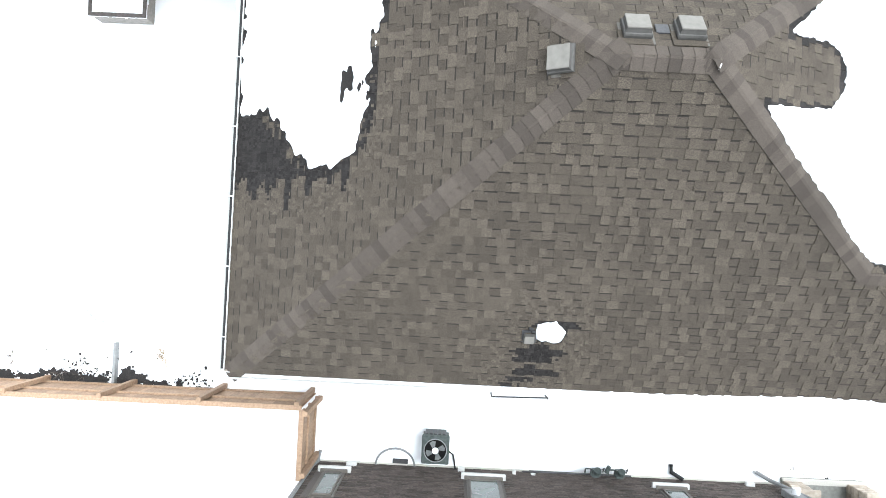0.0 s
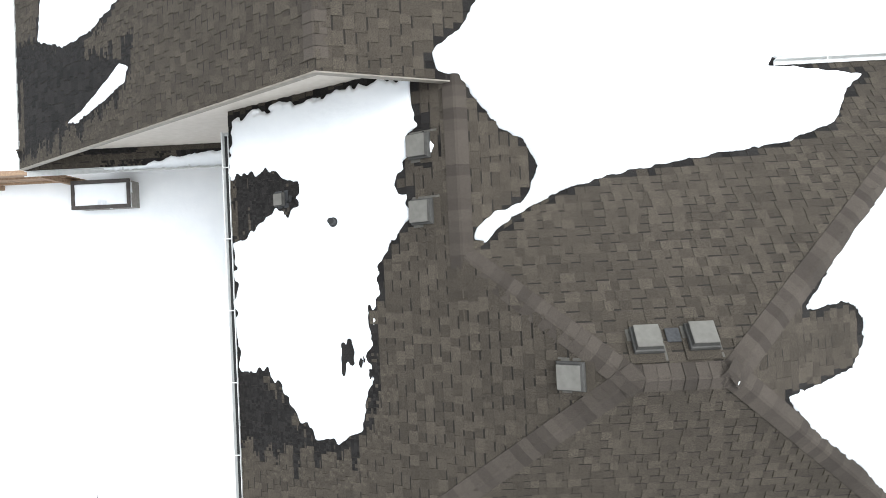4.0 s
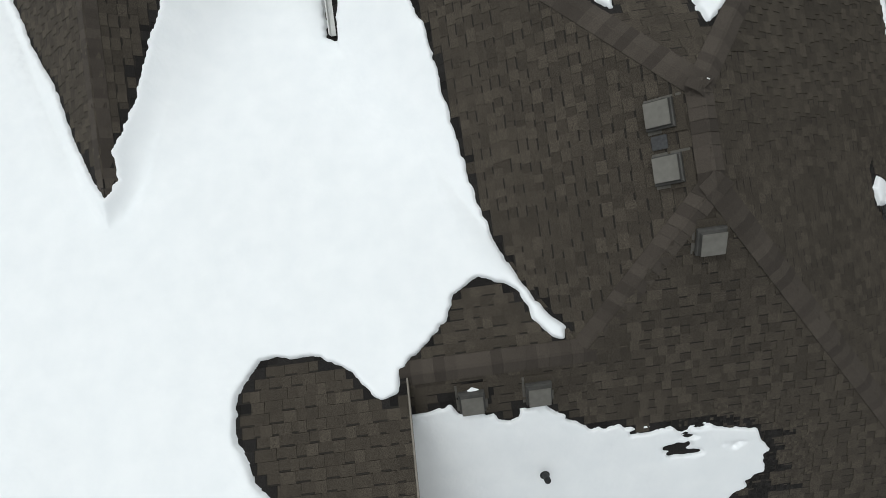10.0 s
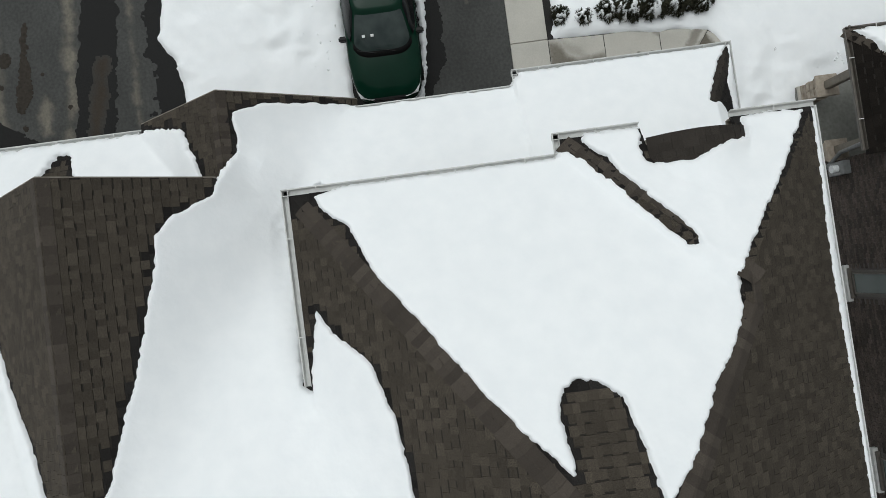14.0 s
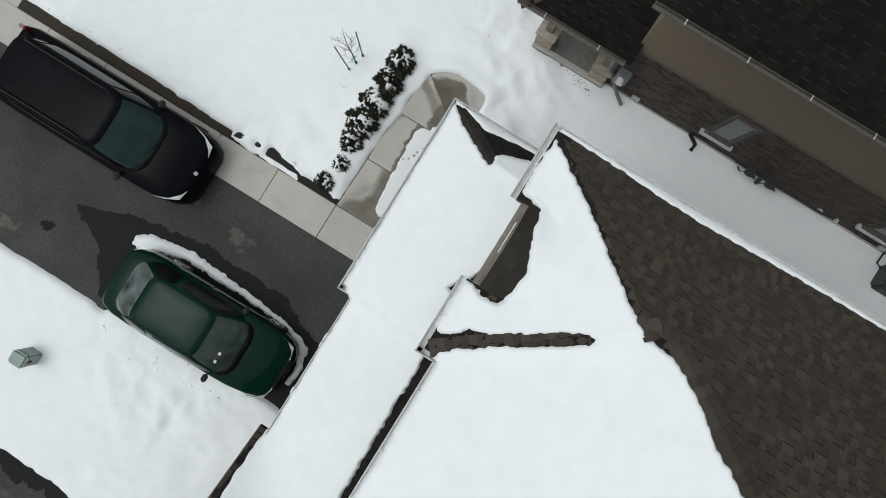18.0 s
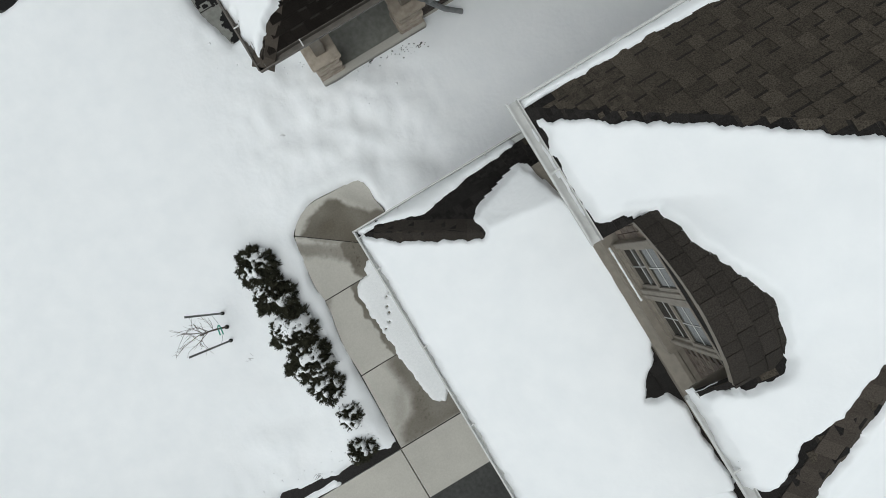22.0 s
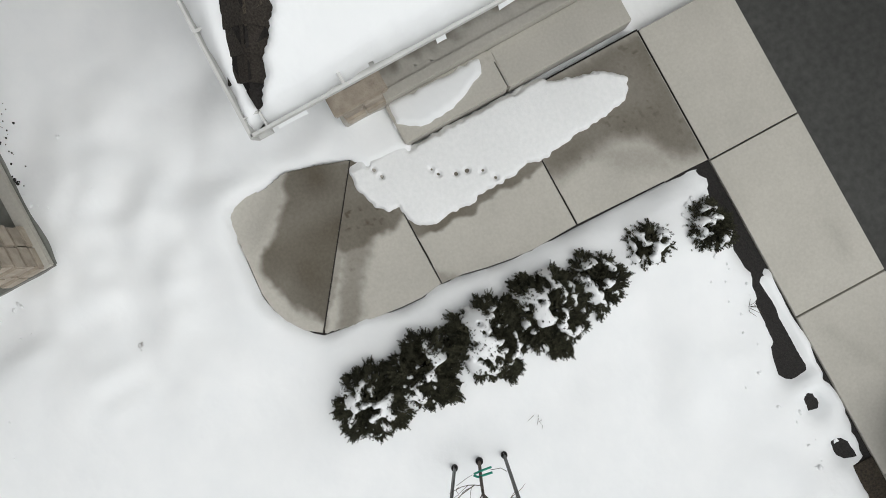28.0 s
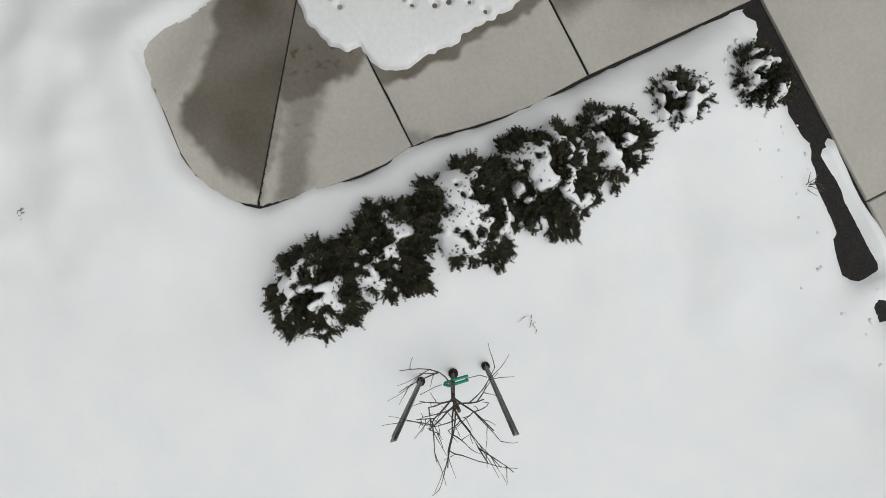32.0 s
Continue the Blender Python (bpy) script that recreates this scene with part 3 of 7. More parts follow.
    for i, (cell, high, u, v, w) in enumerate(cells):
        if depth[i] > buried:
            continue
        poly_c = [p for p in cell]
        x0, y0, x1, y1 = box
        for args in ((x0, -1, 0), (-x1, 1, 0), (y0, 0, -1), (-y1, 0, 1)):
            poly_c = clip(poly_c, *args)
            if len(poly_c) < 3:
                break
        for k in under:
            if len(poly_c) < 3:
                break
            poly_c = clip(poly_c, *(PL[key][j] - PL[k][j] for j in range(3)))
        if len(poly_c) < 3:
            continue
        # fringe along the snow: wet shingles and the snow rim's shade, in one dark colour
        wet_or_shaded = depth[i] > -wet * (1 + 0.7 * shift[i]) or damp[i] > 0.03 * shift[i] + streak[i]
        lift0, lift1 = (0.022, 0.006) if high else (0.008, 0.0) if high is not None else (0.0095, 0.0035)
        whole = len(poly_c) == 4 and all(abs(p[0] - q[0]) + abs(p[1] - q[1]) < 1e-6 for p, q in zip(poly_c, cell))
        if singles and whole and high is not None and w > 0.06 and singles[0] < cx[i, 0] < singles[2] and singles[1] < cx[i, 1] < singles[3]:
            size = (key, high, round(w / 0.02), wet_or_shaded)
            if size not in TAB_MESHES:
                ww = size[2] * 0.02
                pts = [(0, 0), (ww, 0), (ww, run), (0, run)]
                vv = [(p * al[0] + q * up[0], p * al[1] + q * up[1]) for p, q in pts]
                vv = [(x, y, b * x + c * y + (lift0 if k < 2 else lift1)) for k, (x, y) in enumerate(vv)]
                vv += [(x, y, z - 0.024) for x, y, z in vv]
                me = bpy.data.meshes.new("shingle")
                me.from_pydata(vv, [], [(0, 1, 2, 3), (4, 5, 1, 0), (5, 6, 2, 1), (6, 7, 3, 2), (7, 4, 0, 3)])
                me.materials.append(SHINGLE_WET_ONE if wet_or_shaded else SHINGLE_ONE if high else SHINGLE_LOW)
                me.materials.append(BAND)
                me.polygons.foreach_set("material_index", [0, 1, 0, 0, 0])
                TAB_MESHES[size] = me
            ob = new("shingle", TAB_MESHES[size])
            ob.location = (*cell[0], zf(*cell[0]))
            ob.parent = parent
            continue
        s = len(verts)
        m = len(poly_c)
        for x, y in poly_c:
            t = (x * up[0] + y * up[1] - v) / run
            verts.append((x, y, zf(x, y) + lift0 + (lift1 - lift0) * t))
        for x, y in poly_c:
            verts.append((x, y, zf(x, y) - 0.012))
        faces.append(list(range(s, s + m)))
        faces += [[s + m + k, s + m + (k + 1) % m, s + (k + 1) % m, s + k] for k in range(m)]
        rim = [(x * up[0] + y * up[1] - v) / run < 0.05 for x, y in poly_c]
        mats += [1 if wet_or_shaded else 2 if high is None else 0 if high else 3] + [2 if rim[k] and rim[(k + 1) % m] else 3 for k in range(m)]
    if verts:
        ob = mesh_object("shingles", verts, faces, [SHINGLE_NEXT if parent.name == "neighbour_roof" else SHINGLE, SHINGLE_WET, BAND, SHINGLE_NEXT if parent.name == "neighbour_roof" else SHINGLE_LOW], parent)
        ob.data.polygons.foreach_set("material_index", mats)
        tagged(ob, kind="stuff")


def ridge_caps(p0, p1, sides, parent, width=0.15, seed=0, skip=(), mat=None, cover=0.12):
    """Overlapping folded cap shingles along a hip or ridge. sides: the two roof planes that meet there."""
    p0, p1 = Vector(p0), Vector(p1)
    d = p1 - p0
    length = d.length
    count = max(1, int(length / 0.143))
    d.normalize()
    flat = Vector((-d.y, d.x, 0)).normalized()
    pts = []
    for s, k in zip((1, -1), sides):
        a, b, c = PL[k]
        o = flat * s * width
        pts.append(o + Vector((0, 0, b * o.x + c * o.y)))
    h0, h1 = 0.024, 0.013
    st = 0.165
    vv = []
    for off, h in ((0, h0), (st, h1)):
        for q in (pts[0], pts[0] * 0.12, pts[1] * 0.12, pts[1]):
            vv.append(tuple(q + d * off + Vector((0, 0, h))))
    vv += [(x, y, z - 0.02) for x, y, z in vv[:4]]
    ff = [(0, 1, 5, 4), (1, 2, 6, 5), (2, 3, 7, 6), (8, 9, 1, 0), (9, 10, 2, 1), (10, 11, 3, 2), (8, 0, 4), (3, 11, 7)]
    me = bpy.data.meshes.new("cap_shingle")
    me.from_pydata(vv, [], ff)
    me.materials.append(mat or CAP)
    rnd = random.Random(seed)
    for i in range(count + 1):
        s = i * 0.143
        if any(q0 < s < q1 for q0, q1 in skip):
            continue
        at = p0 + d * s
        if max(float(inside_distance(np.array([at.x]), np.array([at.y]), a)[0]) for a, _ in SNOW_AREAS) > cover:
            continue
        ob = new("cap_shingle", me)
        ob.location = at + Vector((0, 0, rnd.uniform(-0.002, 0.003)))
        ob.parent = parent
    return parent


house_roof = empty("house_roof", "grey-brown laminated asphalt shingle hip roof, partly snow-covered", "roof", kind="structure")
north_roof = empty("adjoining_house_roof", "grey-brown shingle gable roof of the adjoining house, mostly snowed over", "roof", kind="structure")
porch_roof = empty("porch_roof", "low shingle roof over the garage and porch, mostly under snow", "roof", kind="structure")
next_roof = empty("neighbour_roof", "dark shingle roof of the neighbouring house", "roof", kind="structure")

roof_face("S", (-3.57, -1.94, 5.75, 2.5), ("W", "N", "E"), 1, wet=0.035, parent=house_roof, singles=(1.0, 0.75, 3.4, 2.4))
roof_face("S", (5.75, -1.94, 8.64, 2.5), ("BE", "BN"), 2, wet=0.035, parent=house_roof)
roof_face("N", (-2, 2.3, 8.3, 6.66), ("W", "E", "S"), 3, parent=house_roof)
roof_face("E", (2.5, -1.0, 8.3, 6.66), ("S", "N"), 4, parent=house_roof)
roof_face("W", (-3.57, -1.94, 3, 3.83), ("S", "N"), 5, parent=house_roof)
roof_face("W", (-3.57, 3.83, 1.0, 6.4), ("G",), 6, parent=house_roof, singles=(-0.6, 4.0, 0.0, 5.6))
roof_face("BE", (5.0, -1.94, 8.34, 2.17), ("BN", "S"), 7, parent=house_roof)
roof_face("BE", (8.34, -1.94, 8.64, -0.66), ("BN", "S"), 8, parent=house_roof)
roof_face("BE", (8.34, 0.85, 8.64, 2.17), ("BN", "S"), 9, parent=house_roof)
roof_face("BN", (5.0, 0.0, 8.64, 2.17), ("BE", "S"), 10, parent=house_roof)
roof_face("G", (0.0, 3.0, 5.3, 6.08), ("W",), 11, parent=house_roof)
roof_face("G", (-1.7, 6.08, 8.45, 16), ("GW",), 12, parent=north_roof, singles=(-1.3, 6.2, 0.5, 8.1))
roof_face("GW", (-8.6, 6.08, -1.4, 13), ("G",), 13, parent=north_roof)
roof_face("WS", (1.8, 8.05, 8.87, 10.1), ("WN",), 14, parent=north_roof)
roof_face("WS", (1.8, 6.75, 8.87, 8.05), ("WN", "DV"), 26, parent=north_roof)
roof_face("WN", (1.8, 9.9, 8.87, 13.5), ("WS",), 15, parent=north_roof)
roof_face("P", (-8.6, 6.05, -3.2, 6.45), (), 16, parent=north_roof)
roof_face("LE", (8.05, -2.02, 10.57, 2.3), ("LS",), 17, parent=porch_roof)
roof_face("LS", (8.05, -2.02, 10.57, 0.6), ("LE",), 18, parent=porch_roof, singles=(8.4, -2.1, 10.6, -1.1))
roof_face("LE2", (8.05, 2.3, 10.25, 8.0), (), 19, parent=porch_roof)
roof_face("KS", (7.0, 5.65, 10.55, 8.1), ("KN",), 20, parent=porch_roof)
roof_face("KN", (7.0, 7.9, 10.55, 10.08), ("KS",), 21, parent=porch_roof)
roof_face("LN", (8.87, 8.5, 10.34, 16.0), (), 22, parent=porch_roof)
roof_face("NS", (-3.4, -8.5, 8.4, -4.58), (), 23, parent=next_roof)
roof_face("NN", (8.0, -7.0, 10.54, -4.58), ("NE",), 24, parent=next_roof)
roof_face("NE", (8.0, -12.0, 10.54, -4.58), ("NN",), 25, parent=next_roof)

RW, RE = (1.78, 2.42, 8.53), (2.88, 2.42, 8.53)
ridge_caps((-3.5, -1.99, 5.285), RW, ("W", "S"), house_roof, seed=1)
ridge_caps((8.27, 6.61, 5.335), RE, ("E", "N"), house_roof, seed=3)
ridge_caps((5.73, 0.115, 6.84), RE, ("S", "E"), house_roof, seed=4)
ridge_caps((8.57, -1.89, 5.365), (6.19, 0.115, 6.84), ("S", "BE"), house_roof, seed=5, cover=-0.12)
ridge_caps((8.57, 2.13, 5.362), (6.19, 0.115, 6.84), ("BE", "BN"), house_roof, seed=6)
ridge_caps((6.19, 0.115, 6.84), (5.73, 0.115, 6.84), ("S", "BN"), house_roof, seed=14, cover=-0.12)
ridge_caps((0.07, 3.85, 7.45), RW, ("N", "W"), house_roof, seed=7)
ridge_caps((0.04, 6.3, 7.46), (0.04, 3.85, 7.46), ("G", "W"), house_roof, seed=8)
ridge_caps(RW, RE, ("N", "S"), house_roof, seed=2)
ridge_caps((-1.56, 6.08, 8.13), (-1.56, 13, 8.13), ("GW", "G"), north_roof, seed=9)
ridge_caps((8.87, 10.0, 6.5), (2.8, 10.0, 6.5), ("WS", "WN"), north_roof, seed=10)
ridge_caps((10.45, -1.977, 2.725), (8.42, -0.695, 3.945), ("LS", "LE"), porch_roof, seed=11, mat=CAP_DARK)
ridge_caps((10.52, 8.0, 4.2), (8.0, 8.0, 4.2), ("KS", "KN"), porch_roof, seed=12)
ridge_caps((10.6, -4.52, 2.62), (8.6, -6.52, 3.8), ("NE", "NN"), next_roof, seed=13)

# ---------------------------------------------------------------- more materials
GLASS = material("dark_window_glass", [(0.006, 0.007, 0.0075), (0.011, 0.012, 0.013)], 4, 0.08, 0.0, spec=0.12)
GLASS_CAR = material("car_glass", [(0.009, 0.024, 0.023), (0.018, 0.04, 0.038)], 3, 0.08, 0.0, spec=0.25)
# same glass as below, its paler base standing partly for reflected sky
GLASS_SKY = material("sky_reflection_upper_glass", [(0.012, 0.016, 0.0155), (0.03, 0.037, 0.036)], 3, 0.12, 0.0, spec=0.3)
GLASS_SEDAN = material("dark_car_glass", [(0.022, 0.032, 0.031), (0.05, 0.064, 0.061)], 2.5, 0.05, 0.0, spec=0.3)
# pale blotches in the base colour stand for reflections in the rear window
GLASS_REAR = material("painted_reflection_glass", [(0.012, 0.02, 0.02), (0.14, 0.165, 0.162)], 2.2, 0.04, 0.0, spec=0.5)
BLACK_TRIM = material("black_plastic_trim", [(0.003, 0.003, 0.003), (0.006, 0.006, 0.006)], 30, 0.5, 0.05, spec=0.08)
CONCRETE_WET = material("wet_concrete", [(0.17, 0.17, 0.15), (0.23, 0.23, 0.21)], 14, 0.6, 0.12, 120, big=0.3, big_scale=2.5)
SOIL = material("dark_mulch", [(0.008, 0.007, 0.007), (0.025, 0.022, 0.02)], 60, 0.9, 0.8, 90)
EARTH = material("brown_soil_edge", [(0.018, 0.014, 0.01), (0.06, 0.047, 0.032)], 40, 0.95, 0.7, 70)
STONE = material("beige_stone", [(0.33, 0.28, 0.225), (0.46, 0.4, 0.33)], 12, 0.9, 0.4, 60, obj_random=0.18)
YEW = material("yew_needles", [(0.016, 0.0168, 0.0112), (0.054, 0.0525, 0.034)], 9, 0.7, 0.0, island=0.6, spec=0.1)
YEW_CORE = material("shaded_shrub_inside", [(0.005, 0.0054, 0.0036), (0.012, 0.0112, 0.0075)], 30, 0.95, 0.6, spec=0.05)
BARK = material("sapling_bark", [(0.07, 0.055, 0.045), (0.15, 0.12, 0.1)], 50, 0.85, 0.3)
STEEL = material("galvanised_stake", [(0.09, 0.09, 0.09), (0.22, 0.22, 0.215)], 45, 0.5, 0.2, metal=0.4)
GREEN_TIE = material("green_plastic_tie", [(0.01, 0.25, 0.17), (0.02, 0.33, 0.23)], 12, 0.4, 0.0)
BOXGREEN = material("dark_green_steel", [(0.003, 0.009, 0.007), (0.007, 0.015, 0.012)], 6, 0.6, 0.04, spec=0.06)
PEDESTAL = material("grey_green_plastic", [(0.24, 0.3, 0.275), (0.3, 0.36, 0.33)], 8, 0.6, 0.05)
STRAW = material("dry_grass", [(0.15, 0.1, 0.055), (0.38, 0.28, 0.17)], 20, 0.9, 0.0, island=0.4)
CAR_GREEN = material("green_car_paint", [(0.0035, 0.02, 0.0115), (0.0045, 0.0245, 0.0145)], 3, 0.07, 0.0, spec=0.11)
CAR_BLACK = material("black_car_paint", [(0.004, 0.004, 0.0055), (0.006, 0.006, 0.008)], 3, 0.08, 0.0, spec=0.04)
RUBBER = material("black_rubber", [(0.008, 0.008, 0.008), (0.016, 0.016, 0.016)], 40, 0.8, 0.2)
CHROME = material("bright_alloy", [(0.55, 0.55, 0.56), (0.65, 0.65, 0.66)], 5, 0.25, 0.0, metal=0.9)
LAMP = material("clear_headlight", [(0.65, 0.67, 0.68), (0.8, 0.82, 0.83)], 40, 0.15, 0.3, coat=1.0)
TAIL = material("red_tail_light", [(0.12, 0.006, 0.006), (0.17, 0.01, 0.01)], 10, 0.2, 0.0, coat=1.0)
GREY = material("grey_painted_metal", [(0.16, 0.165, 0.165), (0.23, 0.235, 0.235)], 14, 0.5, 0.08, big=0.08)
BLADE = material("worn_fan_blade", [(0.07, 0.075, 0.075), (0.13, 0.135, 0.135)], 14, 0.5, 0.05)
METER = material("dark_meter_grey", [(0.035, 0.045, 0.042), (0.075, 0.09, 0.085)], 14, 0.5, 0.08, spec=0.3)
GLASS_SIDE = material("pale_side_glass", [(0.05, 0.075, 0.066), (0.08, 0.105, 0.096)], 2, 0.06, 0.0, spec=0.7)
SLUSH = material("grey_trodden_snow", [(0.82, 0.83, 0.835), (0.88, 0.885, 0.89)], 25, 0.8, 0.3, 60, big=0.05, big_scale=2.0)


WORN = material("worn_asphalt", [(0.044, 0.0445, 0.0425), (0.066, 0.0665, 0.063)], 14, 0.9, 0.2, 150, big=0.35, big_scale=1.6, spec=0.3, damp=[(0.14, 0.125, 0.1), (0.205, 0.184, 0.148)])
BROWNED = material("rust_stained_asphalt", [(0.03, 0.028, 0.025), (0.05, 0.047, 0.042)], 50, 0.85, 0.2, 150, big=0.3, big_scale=1.5, spec=0.2, damp=[(0.03, 0.021, 0.013), (0.05, 0.036, 0.024)])


# ---------------------------------------------------------------- gutters
def gutter(p0, p1, out, parent=None, width=0.115, step=1.1, name="gutter", label="white aluminium eaves gutter with strap hangers", mat=None):
    """A trough from p0 to p1 (roof edge, top of trough) on the side that out points to."""
    p0, p1, o = Vector(p0), Vector(p1), Vector((*out, 0)).normalized()
    g = empty(name, label, "gutter", group="eaves gutters")
    prof = [(0, 0), (0, -0.1), (width * 0.8, -0.1), (width * 0.95, -0.04), (width, -0.02), (width, 0.005), (width - 0.018, 0.005), (width - 0.018, -0.006), (width * 0.8 - 0.008, -0.085), (0.01, -0.085), (0.01, 0)]
    n = len(prof)
    vv = [tuple(p + o * a + Vector((0, 0, b))) for p in (p0, p1) for a, b in prof]
    mesh_object("trough", vv, [(i, (i + 1) % n, n + (i + 1) % n, n + i) for i in range(n)] + [list(range(n)), list(range(2 * n - 1, n - 1, -1))], mat or WHITE, g)
    d = p1 - p0
    k = max(1, int(d.length / step))
    d.normalize()
    for i in range(k):
        c = p0 + d * (i + 0.5) * ((p1 - p0).length / k)
        hv = [tuple(c + d * s + o * a + Vector((0, 0, z))) for s in (-0.009, 0.009) for a, z in ((0.0, 0.009), (width - 0.004, 0.009), (width - 0.004, 0.004), (0.0, 0.004))]
        mesh_object("hanger", hv, [(0, 1, 2, 3), (7, 6, 5, 4), (0, 4, 5, 1), (1, 5, 6, 2), (2, 6, 7, 3), (3, 7, 4, 0)], WHITE, g)
    return g


BROWN = material("dark_taupe_aluminium", [(0.09, 0.08, 0.068), (0.13, 0.116, 0.1)], 12, 0.5, 0.05, big=0.08)
ZG = EZ + 0.075
gutter((-3.68, -1.925, ZG), (8.64, -1.925, ZG), (0, -1))
gutter((-3.57, 6.05, ZG - 0.03), (-3.57, -1.94, ZG - 0.03), (-1, 0), width=0.11)
# dark strip painting the shade, and some dirt, inside the west trough
tagged(mesh_object("gutter_silt", [(-3.58, 6.0, ZG - 0.112), (-3.66, 6.0, ZG - 0.112), (-3.66, -1.9, ZG - 0.112), (-3.58, -1.9, ZG - 0.112)], [(0, 1, 2, 3)], RUBBER), "dark strip for the shade and dirt inside the eaves gutter", "silt", kind="stuff")
gutter((8.64, -2.05, ZG), (8.64, -0.65, ZG), (1, 0))
gutter((8.64, 0.85, ZG), (8.64, 2.28, ZG), (1, 0))
gutter((8.3, 2.2, ZG), (8.3, 6.77, ZG), (1, 0))
gutter((8.41, 6.66, ZG), (5.2, 6.66, ZG), (0, 1))
gutter((8.3, 2.17, ZG), (8.75, 2.17, ZG), (0, 1), step=0.5)
ZL = 2.58 + 0.07
gutter((10.57, -2.12, ZL), (10.57, 2.42, ZL), (1, 0))
gutter((8.1, -2.015, ZL), (10.69, -2.015, ZL), (0, -1))
gutter((10.25, 2.42, ZL), (10.25, 5.68, ZL), (1, 0))
gutter((10.36, 2.3, ZL), (10.69, 2.3, ZL), (0, 1), step=0.3)
gutter((10.34, 10.08, ZL), (10.34, 16.0, ZL), (1, 0))
gutter((10.1, 10.06, ZL), (10.46, 10.06, ZL), (0, 1), step=0.3)
gutter((-8.6, 6.05, 2.67), (-3.25, 6.05, 2.67), (0, -1))
gutter((-8.6, 13.0, 2.67), (-8.6, 6.08, 2.67), (-1, 0))
gutter((-3.4, -4.58, ZG), (8.4, -4.58, ZG), (0, 1), mat=BROWN, label="dark taupe eaves gutter with white hangers")
gutter((8.1, -4.58, ZL), (10.64, -4.58, ZL), (0, 1), mat=BROWN, label="dark taupe eaves gutter with white hangers")
gutter((10.54, -12, ZL), (10.54, -4.5, ZL), (1, 0), mat=BROWN, label="dark taupe eaves gutter with white hangers")


def rake_board(p0, p1, name="rake_board", t=0.022, h=0.12):
    p0, p1 = Vector(p0), Vector(p1)
    n = Vector((-(p1 - p0).y, (p1 - p0).x, 0)).normalized() * t
    vv = [tuple(q) for p in (p0, p1) for q in (p, p + n, p + n - Vector((0, 0, h)), p - Vector((0, 0, h)))]
    ob = mesh_object(name, vv, [(0, 1, 5, 4), (1, 2, 6, 5), (2, 3, 7, 6), (3, 0, 4, 7), (0, 3, 2, 1), (4, 5, 6, 7)], TRIM)
    return tagged(ob, "pale beige painted rake board along the gable edge", "trim", kind="structure")


rake_board((-8.6, 6.06, 2.78), (-1.56, 6.06, 8.13))
rake_board((-1.56, 6.06, 8.13), (0.02, 6.06, 7.44))
rake_board((8.89, 8.0, 4.74), (8.89, 10.0, 6.5))
rake_board((8.89, 10.0, 6.5), (8.89, 13.5, 3.42))
rake_board((10.57, 5.65, 2.49), (10.57, 8.0, 4.2))
rake_board((10.57, 8.0, 4.2), (10.57, 10.08, 2.68))

# ---------------------------------------------------------------- ground, drives and paths
PATH_RIM = [(10.4, -2.19), (10.31, -2.5), (10.36, -2.75), (10.33, -2.92), (10.38, -3.1), (10.5, -3.2), (10.71, -3.18), (10.95, -3.2), (11.21, -3.22), (11.38, -3.2), (11.54, -3.14), (11.7, -3.03), (11.82, -2.88), (11.86, -2.65), (11.91, -2.37), (11.94, -2.12), (11.95, -1.92), (11.93, -1.69), (11.93, -1.53), (11.99, -1.26), (12.03, -1.01), (12.05, -0.8), (12.05, -0.34)]
CLEAR = [
    [(10.0, 1.04), (70, 1.04), (70, 6.16), (16.1, 6.16), (15.6, 6.22), (15.35, 6.0), (14.2, 5.97), (12.0, 5.95), (11.0, 5.98), (10.0, 6.0)],
    [(10.0, 10.1), (11.8, 10.1), (12.8, 10.25), (13.4, 10.62), (14.2, 10.4), (16, 10.4), (70, 10.4), (70, 17.2), (10, 17.2)],
    [(10.2, 1.0), (10.2, -1.28), (10.7, -1.34), (10.64, -1.78), (10.5, -1.9)] + PATH_RIM + [(12.09, 1.05)],
    [(11.45, -8.72), (15.8, -8.72), (70, -8.85), (70, -16), (11.35, -16)],
    [(10.6, -6.25), (11.05, -6.2), (11.25, -6.9), (11.35, -7.7), (11.15, -8.5), (11.4, -8.8), (11.3, -9.5), (10.6, -9.5)],
    [(12.14, 0.92), (12.3, 0.96), (12.5, 0.88), (12.88, 0.87), (13.23, 0.85), (13.55, 0.79), (13.84, 0.76), (14.05, 0.71), (14.18, 0.69), (14.25, 0.79), (14.2, 0.89), (13.9, 0.9), (13.6, 0.92), (13.32, 0.93), (13.2, 1.07), (12.1, 1.07)],
    [(14.45, 0.74), (14.56, 0.74), (14.58, 0.86), (14.45, 0.84)],
    [(14.95, 0.8), (15.1, 0.78), (15.12, 0.9), (14.97, 0.9)],
    [(15.25, 0.88), (16.5, 0.83), (18.0, 0.81), (25, 0.79), (25, 1.07), (15.2, 1.07)],
    [(21.45, -30), (22.9, -30), (22.9, 0.99), (21.45, 0.99)],
    [(23.4, -60), (60, -60), (60, 60), (23.4, 60)],
]
gx = np.concatenate([[-400, -150, -60], np.arange(-30, -12, 1.0), np.arange(-12, 8.4, 0.16), np.arange(8.4, 17, 0.06), np.arange(17, 26, 0.12), np.arange(26, 40, 1.0), [60, 150, 400]])
gy = np.concatenate([[-400, -150, -60], np.arange(-30, -14, 1.0), np.arange(-14, -9.2, 0.25), np.arange(-9.2, 6.8, 0.07), np.arange(6.8, 11.2, 0.09), np.arange(11.2, 34, 0.8), [60, 150, 400]])
GX, GY = np.meshgrid(gx, gy)
d = np.full(GX.shape, -9.0)
for c_ in CLEAR:
    d = np.maximum(d, inside_distance(GX, GY, c_))
